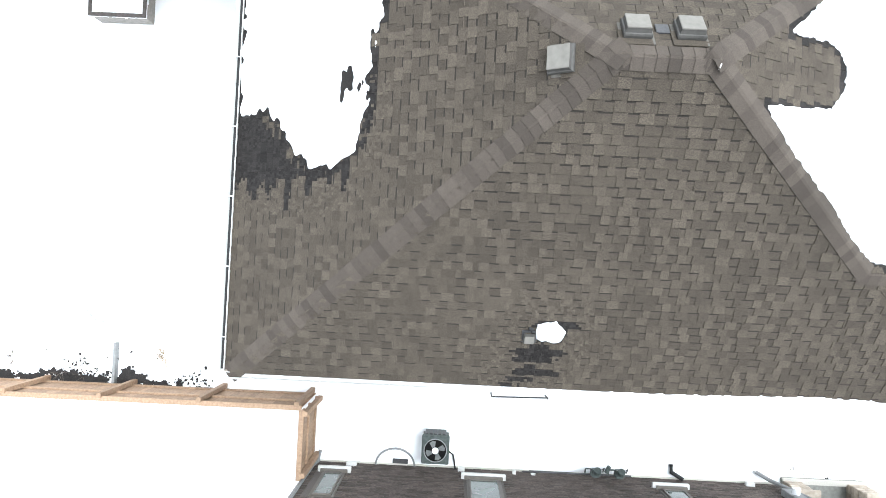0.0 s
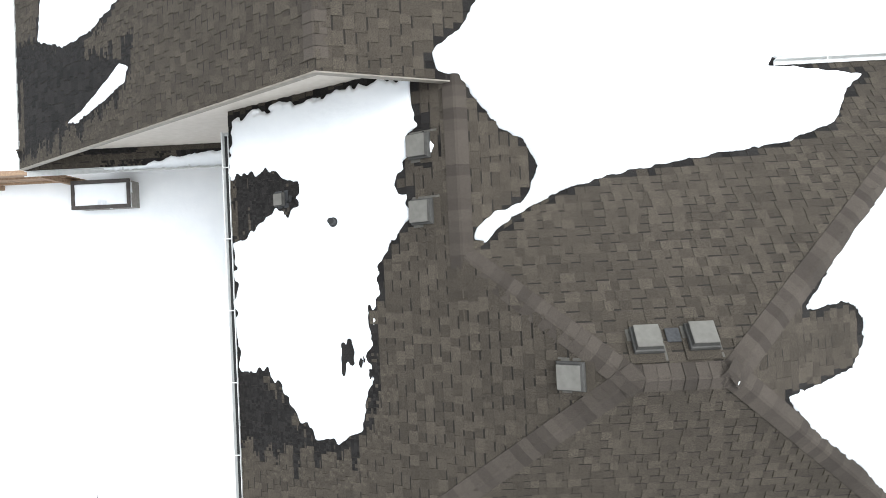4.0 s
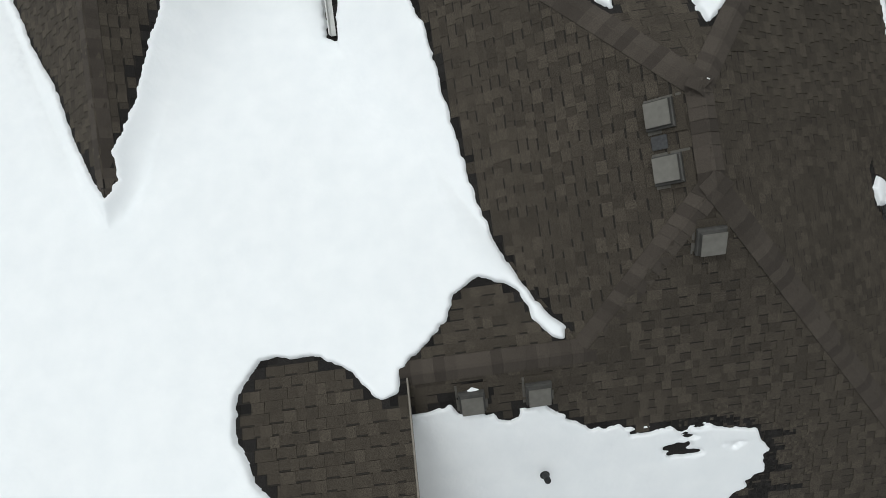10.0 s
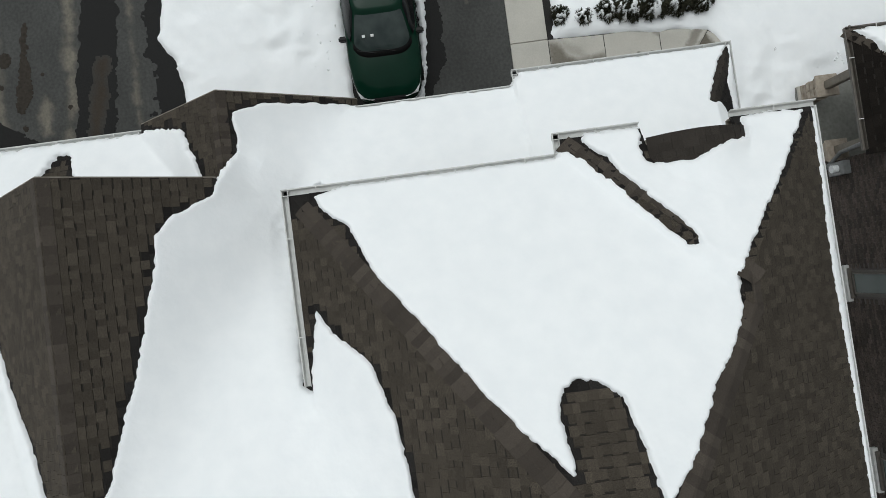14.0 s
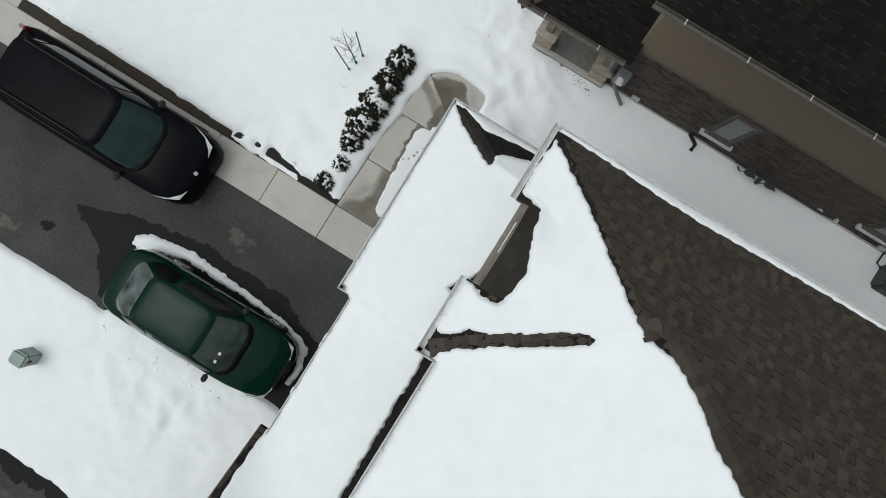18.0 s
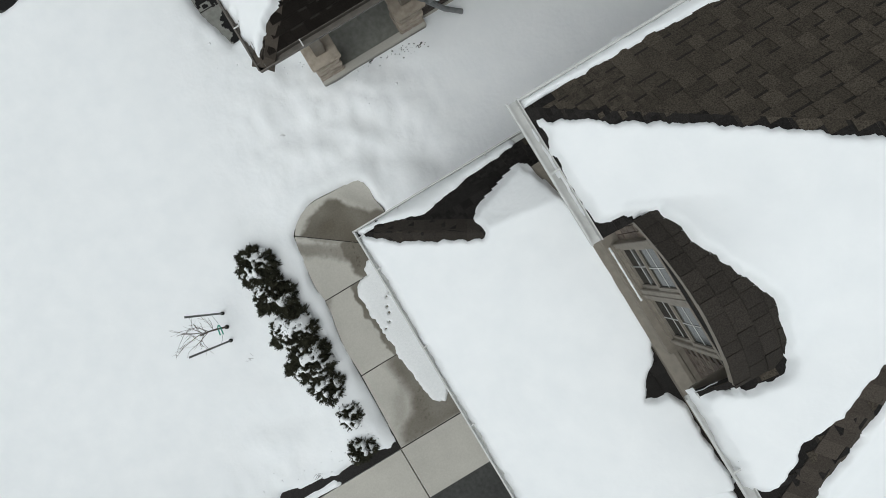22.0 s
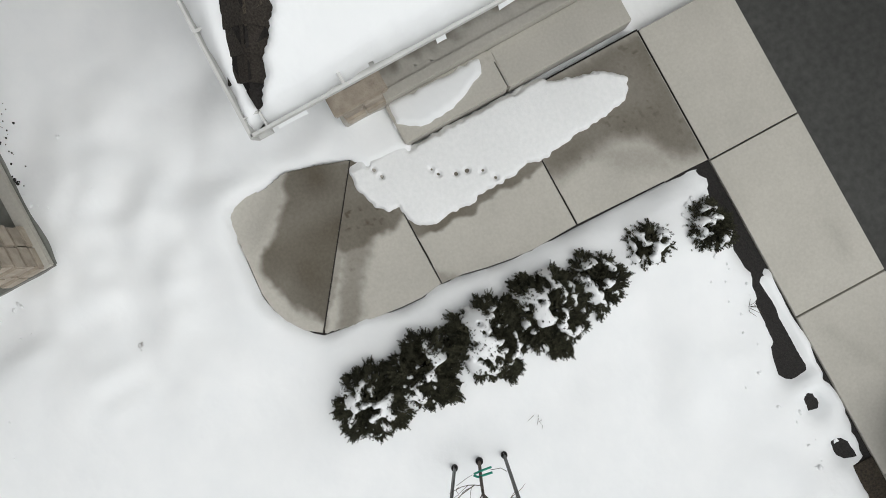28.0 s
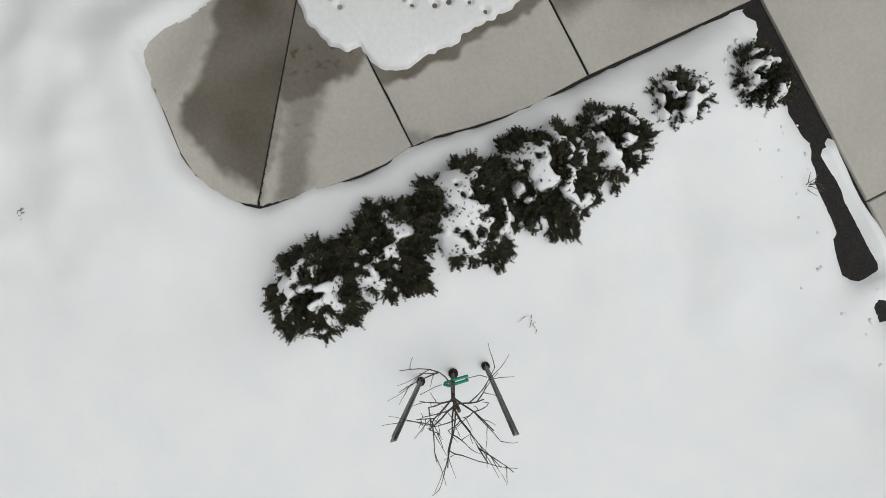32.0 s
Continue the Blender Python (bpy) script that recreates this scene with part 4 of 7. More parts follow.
d = d + 0.02 * value_noise(GX, GY, 0.09, 41) + 0.03 * value_noise(GX, GY, 0.35, 42)
ploughed = np.exp(-np.clip(-d - 0.05, 0, 9) / 0.5)
trod = np.exp(-(((GX - 10.2) / 1.6) ** 2 + ((GY + 4.6) / 1.6) ** 2)) + 1.1 * np.exp(-(((GX - 13.2) / 2.2) ** 2 + ((GY - 7.5) / 1.2) ** 2)) + 0.9 * np.exp(-(((GX - 12.5) / 2.0) ** 2 + ((GY - 9.8) / 0.6) ** 2)) + 0.5 * np.exp(-(((GX - 14) / 5) ** 2 + ((GY - 0.3) / 0.35) ** 2))
thin = np.exp(-np.clip(np.hypot(np.clip(np.abs(GX - 11.2) - 1.2, 0, 9), np.clip(np.abs(GY + 1.2) - 2.4, 0, 9)), 0, 9) / 0.4)
GZ = (0.14 - 0.06 * thin) * (1 - np.exp(np.minimum(d, 0) / (0.06 - 0.03 * thin))) + 0.018 * value_noise(GX, GY, 1.4, 43) + 0.02 * value_noise(GX, GY, 3.5, 44)
GZ += ploughed * 0.025 * value_noise(GX, GY, 0.2, 45) + trod * (0.075 * value_noise(GX, GY, 0.45, 46) + 0.03 * value_noise(GX, GY, 0.17, 47))
GZ += 0.1 * np.exp(-(((GX - 12.57) / 0.42) ** 2)) / (1 + np.exp((np.abs(GY + 1.1) - 1.9) / 0.12)) * (d < -0.1)
folds = np.exp(-(((GX - 9.9) / 1.5) ** 2 + ((GY + 3.4) / 1.7) ** 2)) + 0.8 * np.exp(-(((GX - 13.6) / 0.9) ** 2 + ((GY + 0.2) / 0.8) ** 2))
GZ += folds * (0.1 * value_noise(GX + 0.5 * GY, GY, 0.55, 48) + 0.02 * value_noise(GX, GY, 0.16, 49)) - 0.05 * np.exp(-(((GX - 10.045) / 0.06) ** 2 + ((GY + 2.515) / 0.05) ** 2))
GZ = np.where(d > 0, -0.02 - np.minimum(d, 0.1) * 1.5, GZ)
height_mesh("ground", GX, GY, GZ, np.ones(GX.shape, bool), SNOW, "deep white snow lying over the gardens", "ground", "structure")


def sheet(name, pts, z, mat, label, category):
    n = len(pts)
    ob = mesh_object(name, [(x, y, z) for x, y in pts] + [(x, y, z - 0.2) for x, y in pts], [list(range(n))] + [[i, n + i, n + (i + 1) % n, (i + 1) % n] for i in range(n)], mat)
    return tagged(ob, label, category, kind="structure")


def stain(name, poly, z, mat, label, category="stain", step=0.05, jag=0.06, size=0.25, seed=1, parent=None, fade=0.0, peak=1.0):
    """A thin irregular sheet: wet, soiled or trodden ground."""
    p = np.array(poly)
    X, Y = np.meshgrid(np.arange(p[:, 0].min() - 0.2, p[:, 0].max() + 0.2, step), np.arange(p[:, 1].min() - 0.2, p[:, 1].max() + 0.2, step))
    dd = inside_distance(X, Y, poly) + jag * value_noise(X, Y, size, seed) + jag * 0.6 * value_noise(X, Y, size * 0.3, seed + 5)
    ob = height_mesh(name, X, Y, np.full(X.shape, z) + 0.004 * np.clip(dd / 0.02, -1, 0), dd > 0, mat, label, category, parent=parent)
    if fade:
        vx = np.array([v.co[:2] for v in ob.data.vertices])
        blot = inside_distance(vx[:, 0], vx[:, 1], poly) + jag * value_noise(vx[:, 0], vx[:, 1], size, seed) + jag * 0.6 * value_noise(vx[:, 0], vx[:, 1], size * 0.3, seed + 5)
        wetness = np.clip(blot / fade, 0, 1)
        att = ob.data.attributes.new("damp", "FLOAT", "POINT")
        att.data.foreach_set("value", (peak * wetness * wetness * (3 - 2 * wetness) * (0.93 + 0.07 * value_noise(vx[:, 0], vx[:, 1], 0.3, seed + 8))).astype(np.float32))
    return ob


def snow_clods(lines, seed, label, mat=SNOW, kind_of="snow clods"):
    """Small broken lumps of snow strewn along ploughed and trodden edges."""
    rnd = random.Random(seed)
    bm = bmesh.new()
    for (xa, ya), (xb, yb), spread, count in lines:
        for _ in range(count):
            t = rnd.random()
            x, y = xa + (xb - xa) * t + rnd.gauss(0, spread), ya + (yb - ya) * t + rnd.gauss(0, spread)
            i, j = int(np.argmin(np.abs(gx - x))), int(np.argmin(np.abs(gy - y)))
            r = rnd.choice((0.008, 0.012, 0.015, 0.024)) * rnd.uniform(0.7, 1.2) * (1.0 if mat == SNOW else 0.55)
            made = bmesh.ops.create_icosphere(bm, subdivisions=1, radius=r)["verts"]
            q = rnd.uniform(0, 6)
            for v in made:
                v.co = v.co * (1 + 0.9 * noise.noise(v.co / r * 1.1 + Vector((q, x, y))))
                v.co = Vector((v.co.x * 1.3, v.co.y, v.co.z * 0.6)) + Vector((x, y, max(GZ[j, i], 0.0) + r * 0.2))
    ob = part(kind_of.replace(" ", "_"), bm, mat, None, smooth=True)
    return tagged(ob, label, kind_of, kind="stuff")


snow_clods([((8.3, -4.5), (9.2, -4.66), 0.05, 34), ((8.55, -4.6), (8.7, -4.6), 0.04, 14), ((9.15, -4.7), (9.25, -4.72), 0.03, 14)], 78, "dark specks of dirt on the snow beside the porch", SOIL, "dirt specks")
snow_clods([((12.3, 0.6), (21.0, 0.55), 0.1, 110), ((9.3, -4.6), (11.0, -6.2), 0.25, 60), ((11.8, 6.5), (15.5, 6.6), 0.2, 50)], 77, "small broken snow lumps strewn along the cleared edges")
sheet("driveway", [(10.0, 1.978), (23.0, 1.978), (23.0, 6.6), (10.0, 6.6)], 0.0, ASPHALT, "worn grey asphalt driveway cleared of snow", "driveway")
sheet("driveway", [(10.0, 9.8), (23.0, 9.8), (23.0, 17.6), (10.0, 17.6)], 0.0, ASPHALT, "streaked asphalt driveway of the adjoining house", "driveway")
sheet("driveway", [(10.9, -16.5), (23.0, -16.5), (23.0, -8.4), (10.9, -8.4)], 0.0, ASPHALT, "plain asphalt driveway of the neighbour", "driveway")
sheet("sidewalk", [(21.4, -60), (22.95, -60), (22.95, 60), (21.4, 60)], 0.004, CONCRETE, "pale concrete public sidewalk", "sidewalk")
sheet("road", [(23.3, -60), (60, -60), (60, 60), (23.3, 60)], -0.06, ASPHALT, "grey asphalt street", "road")
sheet("flower_bed", [(12.0, 0.6), (21.4, 0.6), (21.4, 1.045), (12.0, 1.045)], 0.01, SOIL, "dark wet mulch between path and lawn", "flower bed")
sheet("soil_edge", [(15.22, 0.6), (21.38, 0.6), (21.38, 1.044), (15.22, 1.044)], 0.03, EARTH, "strip of bare brown soil beside the concrete", "soil")
sheet("flower_bed", [(-11.5, -3.4), (-5.5, -3.4), (-5.5, -2.7), (-11.5, -2.7)], 0.01, SOIL, "dark mulch bed along the wooden fence", "flower bed")
sheet("gravel_bed", [(10.5, -9.6), (11.5, -9.6), (11.5, -6.1), (10.5, -6.1)], 0.01, CONCRETE_WET, "wet grey path beside the neighbour's porch", "path")
stain("wet_patch", [(17.6, 4.4), (16.2, 3.9), (14.2, 3.55), (11.9, 3.65), (10.5, 4.3), (10.4, 6.3), (15.4, 6.2), (15.9, 5.9), (16.6, 4.9)], 0.005, ASPHALT_WET, "dark meltwater stain on the asphalt", seed=51, step=0.025)
stain("wet_patch", [(10.5, 12.0), (14.3, 11.55), (18, 11.4), (18, 12.2), (14.4, 12.45), (11.0, 12.9), (10.5, 12.8)], 0.005, ASPHALT_WET, "dark wet wheel track on the asphalt", seed=52, step=0.025)
stain("wet_patch", [(11.0, 13.5), (11.9, 14.8), (13, 16.5), (10.2, 16.5), (10.2, 13.4)], 0.005, ASPHALT_WET, "dark wet patch on the asphalt", seed=53, step=0.025)
stain("wet_patch", [(11.3, 10.1), (11.6, 10.9), (12.4, 10.7), (13.1, 10.9), (14.5, 10.75), (17, 10.8), (17, 10.3), (11.5, 10.0)], 0.005, ASPHALT_WET, "dark wet rim along the melting snow", seed=54, jag=0.12, step=0.025)
stain("wet_rim", [(11.4, -8.72), (14, -8.74), (18, -8.8), (24, -8.85), (24, -9.0), (18, -8.98), (14, -8.92), (11.4, -8.9)], 0.006, ASPHALT_WET, "dark wet rim along the melting snow", seed=57, jag=0.12, step=0.025)
stain("wet_spot", [(17.72, 5.1), (17.95, 5.05), (18.02, 5.25), (17.8, 5.32)], 0.01, ASPHALT_WET, "small dark oil spot on the asphalt", seed=58, jag=0.05, size=0.1, step=0.02)
OILY = material("oil_stained_asphalt", [(0.022, 0.018, 0.014), (0.04, 0.033, 0.026)], 12, 0.8, 0.15, 90, big=0.2, spec=0.2)
stain("oil_stain", [(12.0, 14.1), (12.4, 13.85), (13.1, 13.82), (13.4, 13.9), (14.2, 13.85), (14.2, 13.95), (13.4, 14.05), (12.9, 14.1), (12.5, 14.2), (12.1, 14.25)], 0.009, OILY, "brown oily drip trail on the asphalt", seed=59, jag=0.06, size=0.2, step=0.025)
stain("oil_stain", [(13.37 + 0.19 * math.cos(q * 0.7), 14.46 + 0.17 * math.sin(q * 0.7)) for q in range(9)], 0.009, OILY, "round dark oil spot on the asphalt", seed=60, jag=0.02, size=0.1, step=0.02)
stain("pale_patch", [(18.5, 5.5), (19.2, 5.7), (19.3, 6.0), (18.7, 5.9)], 0.004, WORN, "pale worn patch on the asphalt", seed=67, jag=0.2, size=0.15, step=0.03, fade=0.12, peak=0.45)
stain("pale_patch", [(14.9, 2.68), (15.1, 2.66), (15.15, 2.82), (14.95, 2.86)], 0.004, WORN, "pale worn patch on the asphalt", seed=68, jag=0.08, size=0.1, step=0.02, fade=0.12, peak=0.45)
stain("pale_patch", [(13.2, 2.9), (13.9, 2.75), (14.1, 3.0), (13.5, 3.2)], 0.004, WORN, "pale worn patch on the asphalt", seed=55, jag=0.12, size=0.12, step=0.03, fade=0.12, peak=0.45)
for k_, (pl_, lb_) in enumerate((([(10.9, 12.85), (12.2, 12.6), (14.5, 12.5), (18, 12.45), (18, 12.95), (14.5, 13.0), (12.2, 13.15), (11.2, 13.3)], "long pale worn streak on the asphalt"), ([(11.3, 13.35), (12.4, 13.3), (12.5, 13.6), (11.9, 13.85), (11.3, 13.7)], "tan worn patch on the asphalt"), ([(11.0, 14.5), (14.0, 14.4), (18, 14.3), (18, 14.7), (14.0, 14.8), (11.2, 14.9)], "long pale worn streak on the asphalt"), ([(11.2, 11.2), (13.5, 11.15), (16.5, 11.1), (16.5, 11.3), (13.4, 11.38), (11.3, 11.4)], "pale worn streak between wet tracks"))):
    stain("worn_streak", pl_, 0.003 + 0.0004 * k_, WORN, lb_, seed=80 + k_, jag=0.12, size=0.4, step=0.05, fade=0.3, peak=0.8)
stain("rust_patch", [(10.9, 12.3), (12.2, 11.95), (13.2, 11.8), (13.2, 12.2), (12.2, 12.4), (11.0, 12.7)], 0.0095, BROWNED, "brown rusty tint in the wet wheel track", seed=86, jag=0.1, size=0.3, step=0.04, fade=0.2, peak=0.7)
for k_, (x_, y_, r_) in enumerate(((12.0, 12.95, 0.05), (12.7, 14.6, 0.06), (11.6, 14.1, 0.07), (12.9, 13.55, 0.04))):
    stain("oil_stain", [(x_ + r_ * math.cos(q * 0.9), y_ + r_ * math.sin(q * 0.9)) for q in range(7)], 0.0098, OILY, "small round dark oil drip on the asphalt", seed=87 + k_, jag=0.015, size=0.06, step=0.012)

bed = [(10.7, 1.05), (10.7, -1.7), (10.49, -1.9)] + [(11.2 + (x - 11.2) * 1.012, y - 0.012 * (y < -2.85)) for x, y in PATH_RIM] + [(12.1, 1.05)]
sheet("path_bed", bed, 0.012, SOIL, "dark wet soil seam along the path slabs", "path edge")
path = empty("front_path", "pale broom-finished concrete path slabs, partly wet", "path", kind="structure")


def slab(pts, z=0.035):
    n = len(pts)
    c = (sum(p[0] for p in pts) / n, sum(p[1] for p in pts) / n)
    ins = [(x + (c[0] - x) * 0.007, y + (c[1] - y) * 0.007) for x, y in pts]
    vv = [(x, y, z) for x, y in ins] + [(x, y, z - 0.012) for x, y in pts] + [(x, y, -0.12) for x, y in pts]
    mesh_object("slab", vv, [list(range(n))] + [[k * n + i, (k + 1) * n + i, (k + 1) * n + (i + 1) % n, k * n + (i + 1) % n] for k in (0, 1) for i in range(n)], CONCRETE, path)


for i in range(7):
    x0 = 12.11 + 1.66 * (i - 1)
    slab([(max(x0, 10.72), 1.05), (x0 + 1.648, 1.05), (x0 + 1.648, 1.975), (max(x0, 10.72), 1.975)])
slab([(10.72, -0.315), (12.04, -0.315), (12.09, 1.038), (10.72, 1.038)])
slab([(10.72, -1.685), (11.925, -1.685)] + PATH_RIM[18:22] + [(12.04, -0.325), (10.72, -0.325)])
slab([(10.51, -1.9), (10.72, -1.7), (11.92, -1.695)] + PATH_RIM[16:12:-1] + [(11.81, -2.875)])
slab([(10.5, -1.91), (11.8, -2.89)] + PATH_RIM[11::-1])
stoop = empty("front_step", "raised concrete front doorstep under the porch roof", "step", kind="structure")
part("tread", box_bm(10.23, -1.37, -0.1, 10.63, -0.294, 0.15, 0.012), CONCRETE, stoop)
part("tread", box_bm(10.23, -0.284, -0.1, 10.63, 1.0, 0.15, 0.012), CONCRETE, stoop)
part("porch_floor", box_bm(8.4, -1.78, -0.1, 10.228, 2.2, 0.29, 0.012), CONCRETE, stoop)
part("nosing", box_bm(10.14, -1.35, 0.285, 10.245, 1.0, 0.315, 0.01), CONCRETE, stoop)
stain("wet_stain", [(9.0, -1.25), (10.12, -1.25), (10.12, 0.95), (9.0, 0.95)], 0.294, DAMP, "brown damp and dirt on the porch floor", seed=73, jag=0.1, size=0.25, step=0.03, fade=0.2, peak=0.75)
stain("wet_stain", [(10.26, -0.62), (10.4, -0.5), (10.34, -0.3), (10.26, -0.28)], 0.1525, DAMP, "dark brown damp stain on the doorstep", seed=74, jag=0.03, size=0.12, step=0.02, fade=0.1, peak=0.8)


def damp_on(pts, regions, seed, speckle=0.0):
    """A thin wet film on one slab: soft-edged damp regions, each with its fade and strength, and dirty speckles."""
    p = np.array(pts)
    X, Y = np.meshgrid(np.arange(p[:, 0].min(), p[:, 0].max(), 0.014), np.arange(p[:, 1].min(), p[:, 1].max(), 0.014))

    def wet_at(x, y):
        best = np.zeros(x.shape)
        wob = 0.028 * value_noise(x, y, 0.16, seed) + 0.018 * value_noise(x, y, 0.05, seed + 3)
        for poly, fade, peak in regions:
            w = np.clip((inside_distance(x, y, poly) + wob) / fade + 0.5, 0, 1)
            best = np.maximum(best, peak * w * w * (3 - 2 * w))
        best = best * (0.92 + 0.1 * value_noise(x, y, 0.25, seed + 7))
        spots = np.clip(value_noise(x, y, 0.035, seed + 11) - 0.35, 0, 1) * np.clip(0.5 + value_noise(x, y, 0.2, seed + 13), 0, 1)
        return np.clip(best + speckle * spots * np.clip(best * 2.5, 0, 1), 0, 1)

    on_slab = inside_distance(X, Y, pts)
    ob = height_mesh("wet_stain", X, Y, np.full(X.shape, 0.0364), (wet_at(X, Y) > 0.004) & (on_slab > 0.004), DAMP, "brown damp stain soaked into the pale concrete path", "stain")
    vx = np.array([v.co[:2] for v in ob.data.vertices])
    ob.data.attributes.new("damp", "FLOAT", "POINT").data.foreach_set("value", wet_at(vx[:, 0], vx[:, 1]).astype(np.float32))


damp_on([(10.5, -1.91), (11.8, -2.89)] + PATH_RIM[11::-1], [
    ([(10.6, -1.8), (10.3, -2.15), (10.25, -2.46), (10.52, -2.6), (10.667, -2.745), (10.79, -2.91), (10.875, -3.06), (11.02, -3.12), (11.206, -3.1), (11.442, -3.03), (11.68, -2.86), (11.86, -2.74)], 0.1, 0.95),
    ([(10.3, -2.4), (10.45, -2.55), (10.7, -2.85), (10.8, -3.05), (10.6, -3.0), (10.4, -2.75), (10.3, -2.6)], 0.3, 0.25)], 61)
damp_on([(10.51, -1.9), (10.72, -1.7), (11.92, -1.695)] + PATH_RIM[16:12:-1] + [(11.81, -2.875)], [
    ([(10.4, -1.8), (11.2, -1.6), (11.2, -1.72), (11.28, -1.84), (11.26, -2.03), (11.3, -2.16), (11.25, -2.35), (11.1, -2.42), (10.4, -1.9)], 0.09, 0.9),
    ([(11.1, -1.95), (11.33, -2.13), (11.468, -2.24), (11.6, -2.33), (11.79, -2.46), (11.95, -2.6), (11.84, -2.76), (11.62, -2.62), (11.4, -2.46), (11.15, -2.3)], 0.12, 0.62),
    ([(11.0, -2.2), (11.84, -2.86), (11.8, -2.92), (10.9, -2.24)], 0.06, 0.5)], 62, 0.75)
damp_on([(10.72, -1.685), (11.925, -1.685)] + PATH_RIM[18:22] + [(12.04, -0.325), (10.72, -0.325)], [
    ([(10.7, -1.8), (11.437, -1.75), (11.468, -1.514), (11.449, -1.317), (11.493, -1.122), (11.446, -1.034), (11.417, -0.8), (11.45, -0.598), (11.42, -0.2), (10.7, -0.2)], 0.04, 0.88),
    ([(11.75, -1.75), (11.95, -1.75), (11.98, -1.5), (11.9, -1.55)], 0.1, 0.5)], 63)
damp_on([(10.72, -0.315), (12.04, -0.315), (12.09, 1.038), (10.72, 1.038)], [
    ([(10.7, -0.4), (11.55, -0.4), (11.6, -0.2), (11.523, 0.026), (11.535, 0.378), (11.62, 0.588), (11.8, 0.68), (11.98, 0.82), (12.03, 1.1), (10.7, 1.1)], 0.26, 0.85),
    ([(11.5, 0.1), (11.8, 0.3), (12.0, 0.7), (11.7, 0.7)], 0.25, 0.35)], 64, 0.3)
for k, (pl, sd, fd, pk) in enumerate((
    ([(13.0, 1.62), (13.3, 1.58), (13.6, 1.66), (13.55, 1.86), (13.1, 1.88)], 70, 0.2, 0.22),
    ([(13.95, 1.15), (14.4, 1.3), (14.7, 1.5), (14.6, 1.65), (14.2, 1.5), (13.9, 1.3)], 71, 0.2, 0.2),
    ([(15.4, 1.2), (16.2, 1.3), (16.6, 1.6), (15.9, 1.7), (15.5, 1.5)], 72, 0.25, 0.2))):
    stain("wet_stain", pl, 0.0362, DAMP, "faint brown rust smudge on the concrete path", seed=sd, jag=0.03, size=0.2, step=0.025, fade=fd, peak=pk)
for (xa, ya), (xb, yb) in (((10.51, -1.905), (11.8, -2.883)), ((10.72, -1.692), (11.92, -1.69)), ((10.72, -0.32), (12.04, -0.32)), ((10.72, 1.044), (12.09, 1.044))):
    n_ = Vector((ya - yb, xb - xa)).normalized() * 0.004
    mesh_object("joint", [(xa + n_.x, ya + n_.y, 0.0415), (xa - n_.x, ya - n_.y, 0.0415), (xb - n_.x, yb - n_.y, 0.0415), (xb + n_.x, yb + n_.y, 0.0415), (xa + n_.x, ya + n_.y, 0.0), (xa - n_.x, ya - n_.y, 0.0), (xb - n_.x, yb - n_.y, 0.0), (xb + n_.x, yb + n_.y, 0.0)], [(0, 1, 2, 3), (4, 5, 1, 0), (5, 6, 2, 1), (6, 7, 3, 2), (7, 4, 0, 3)], SOIL, path, label="dark soil-filled joint")
PAWS = [(10.623, -1.773), (10.686, -1.745), (10.78, -1.711), (10.939, -1.27), (11.012, -1.229), (11.086, -1.082), (11.112, -0.981), (11.175, -0.85), (11.294, -0.775)]
PATH_SNOW = [(10.5, -1.95), (10.66, -1.955), (10.775, -1.965), (10.945, -1.915), (11.075, -1.82), (11.11, -1.7), (11.24, -1.671), (11.35, -1.608), (11.39, -1.474), (11.365, -1.277), (11.4, -1.113), (11.36, -1.0), (11.36, -0.75), (11.33, -0.5), (11.34, -0.29), (11.29, 0.15), (11.245, 0.63), (11.057, 0.755), (10.89, 0.54), (10.7, 0.0), (10.68, -1.36), (10.4, -1.45), (10.36, -1.85)]


def path_base(x, y):
    z = 0.036 - 0.11 * np.clip((10.63 - x) / 0.2, 0, 1)
    for px, py in PAWS:
        z = z - 0.03 * np.exp(-((((x - px) / 0.03) ** 2 + ((y - py) / 0.026) ** 2) ** 2)) * (0.85 + 0.3 * value_noise(x, y, 0.02, 5))
    return z


snow_blanket("path_snow", PATH_SNOW, path_base, 0.032, 0.011, 0.012, 0.016, seed=65, holes=[[(px + 0.012 * math.cos(q * 1.05), py + 0.012 * math.sin(q * 1.05)) for q in range(6)] for px, py in PAWS], label="thin trodden snow with paw prints on the path", swell=0.006, scallop=0.05)
bpy.data.objects["path_snow"].data.materials.clear()
bpy.data.objects["path_snow"].data.materials.append(SLUSH)
snow_blanket("step_snow", [(10.26, -1.32), (10.42, -1.33), (10.55, -1.17), (10.55, -0.82), (10.4, -0.45), (10.26, -0.4)], lambda x, y: np.full(x.shape, 0.153), 0.03, 0.02, 0.015, 0.015, seed=66, label="thin snow on the doorstep", swell=0.004)

# ---------------------------------------------------------------- walls


def wall(name, pts, z0, z1, mat, label):
    n = len(pts)
    ob = mesh_object(name, [(x, y, z0) for x, y in pts] + [(x, y, z1) for x, y in pts], [list(range(n - 1, -1, -1)), list(range(n, 2 * n))] + [[i, (i + 1) % n, n + (i + 1) % n, n + i] for i in range(n)], mat)
    return tagged(ob, label, "wall", kind="structure")


wall("wall_main", [(-3.1, -1.6), (8.24, -1.6), (8.24, 1.9), (7.95, 1.9), (7.95, 6.3), (-3.1, 6.3)], -0.2, 5.1, MORTAR, "brown brick house walls")
wall("wall_north", [(-3.0, 6.4), (4.0, 6.4), (4.0, 15), (-3.0, 15)], -0.2, 5.0, SIDING, "beige siding wall of the adjoining house")
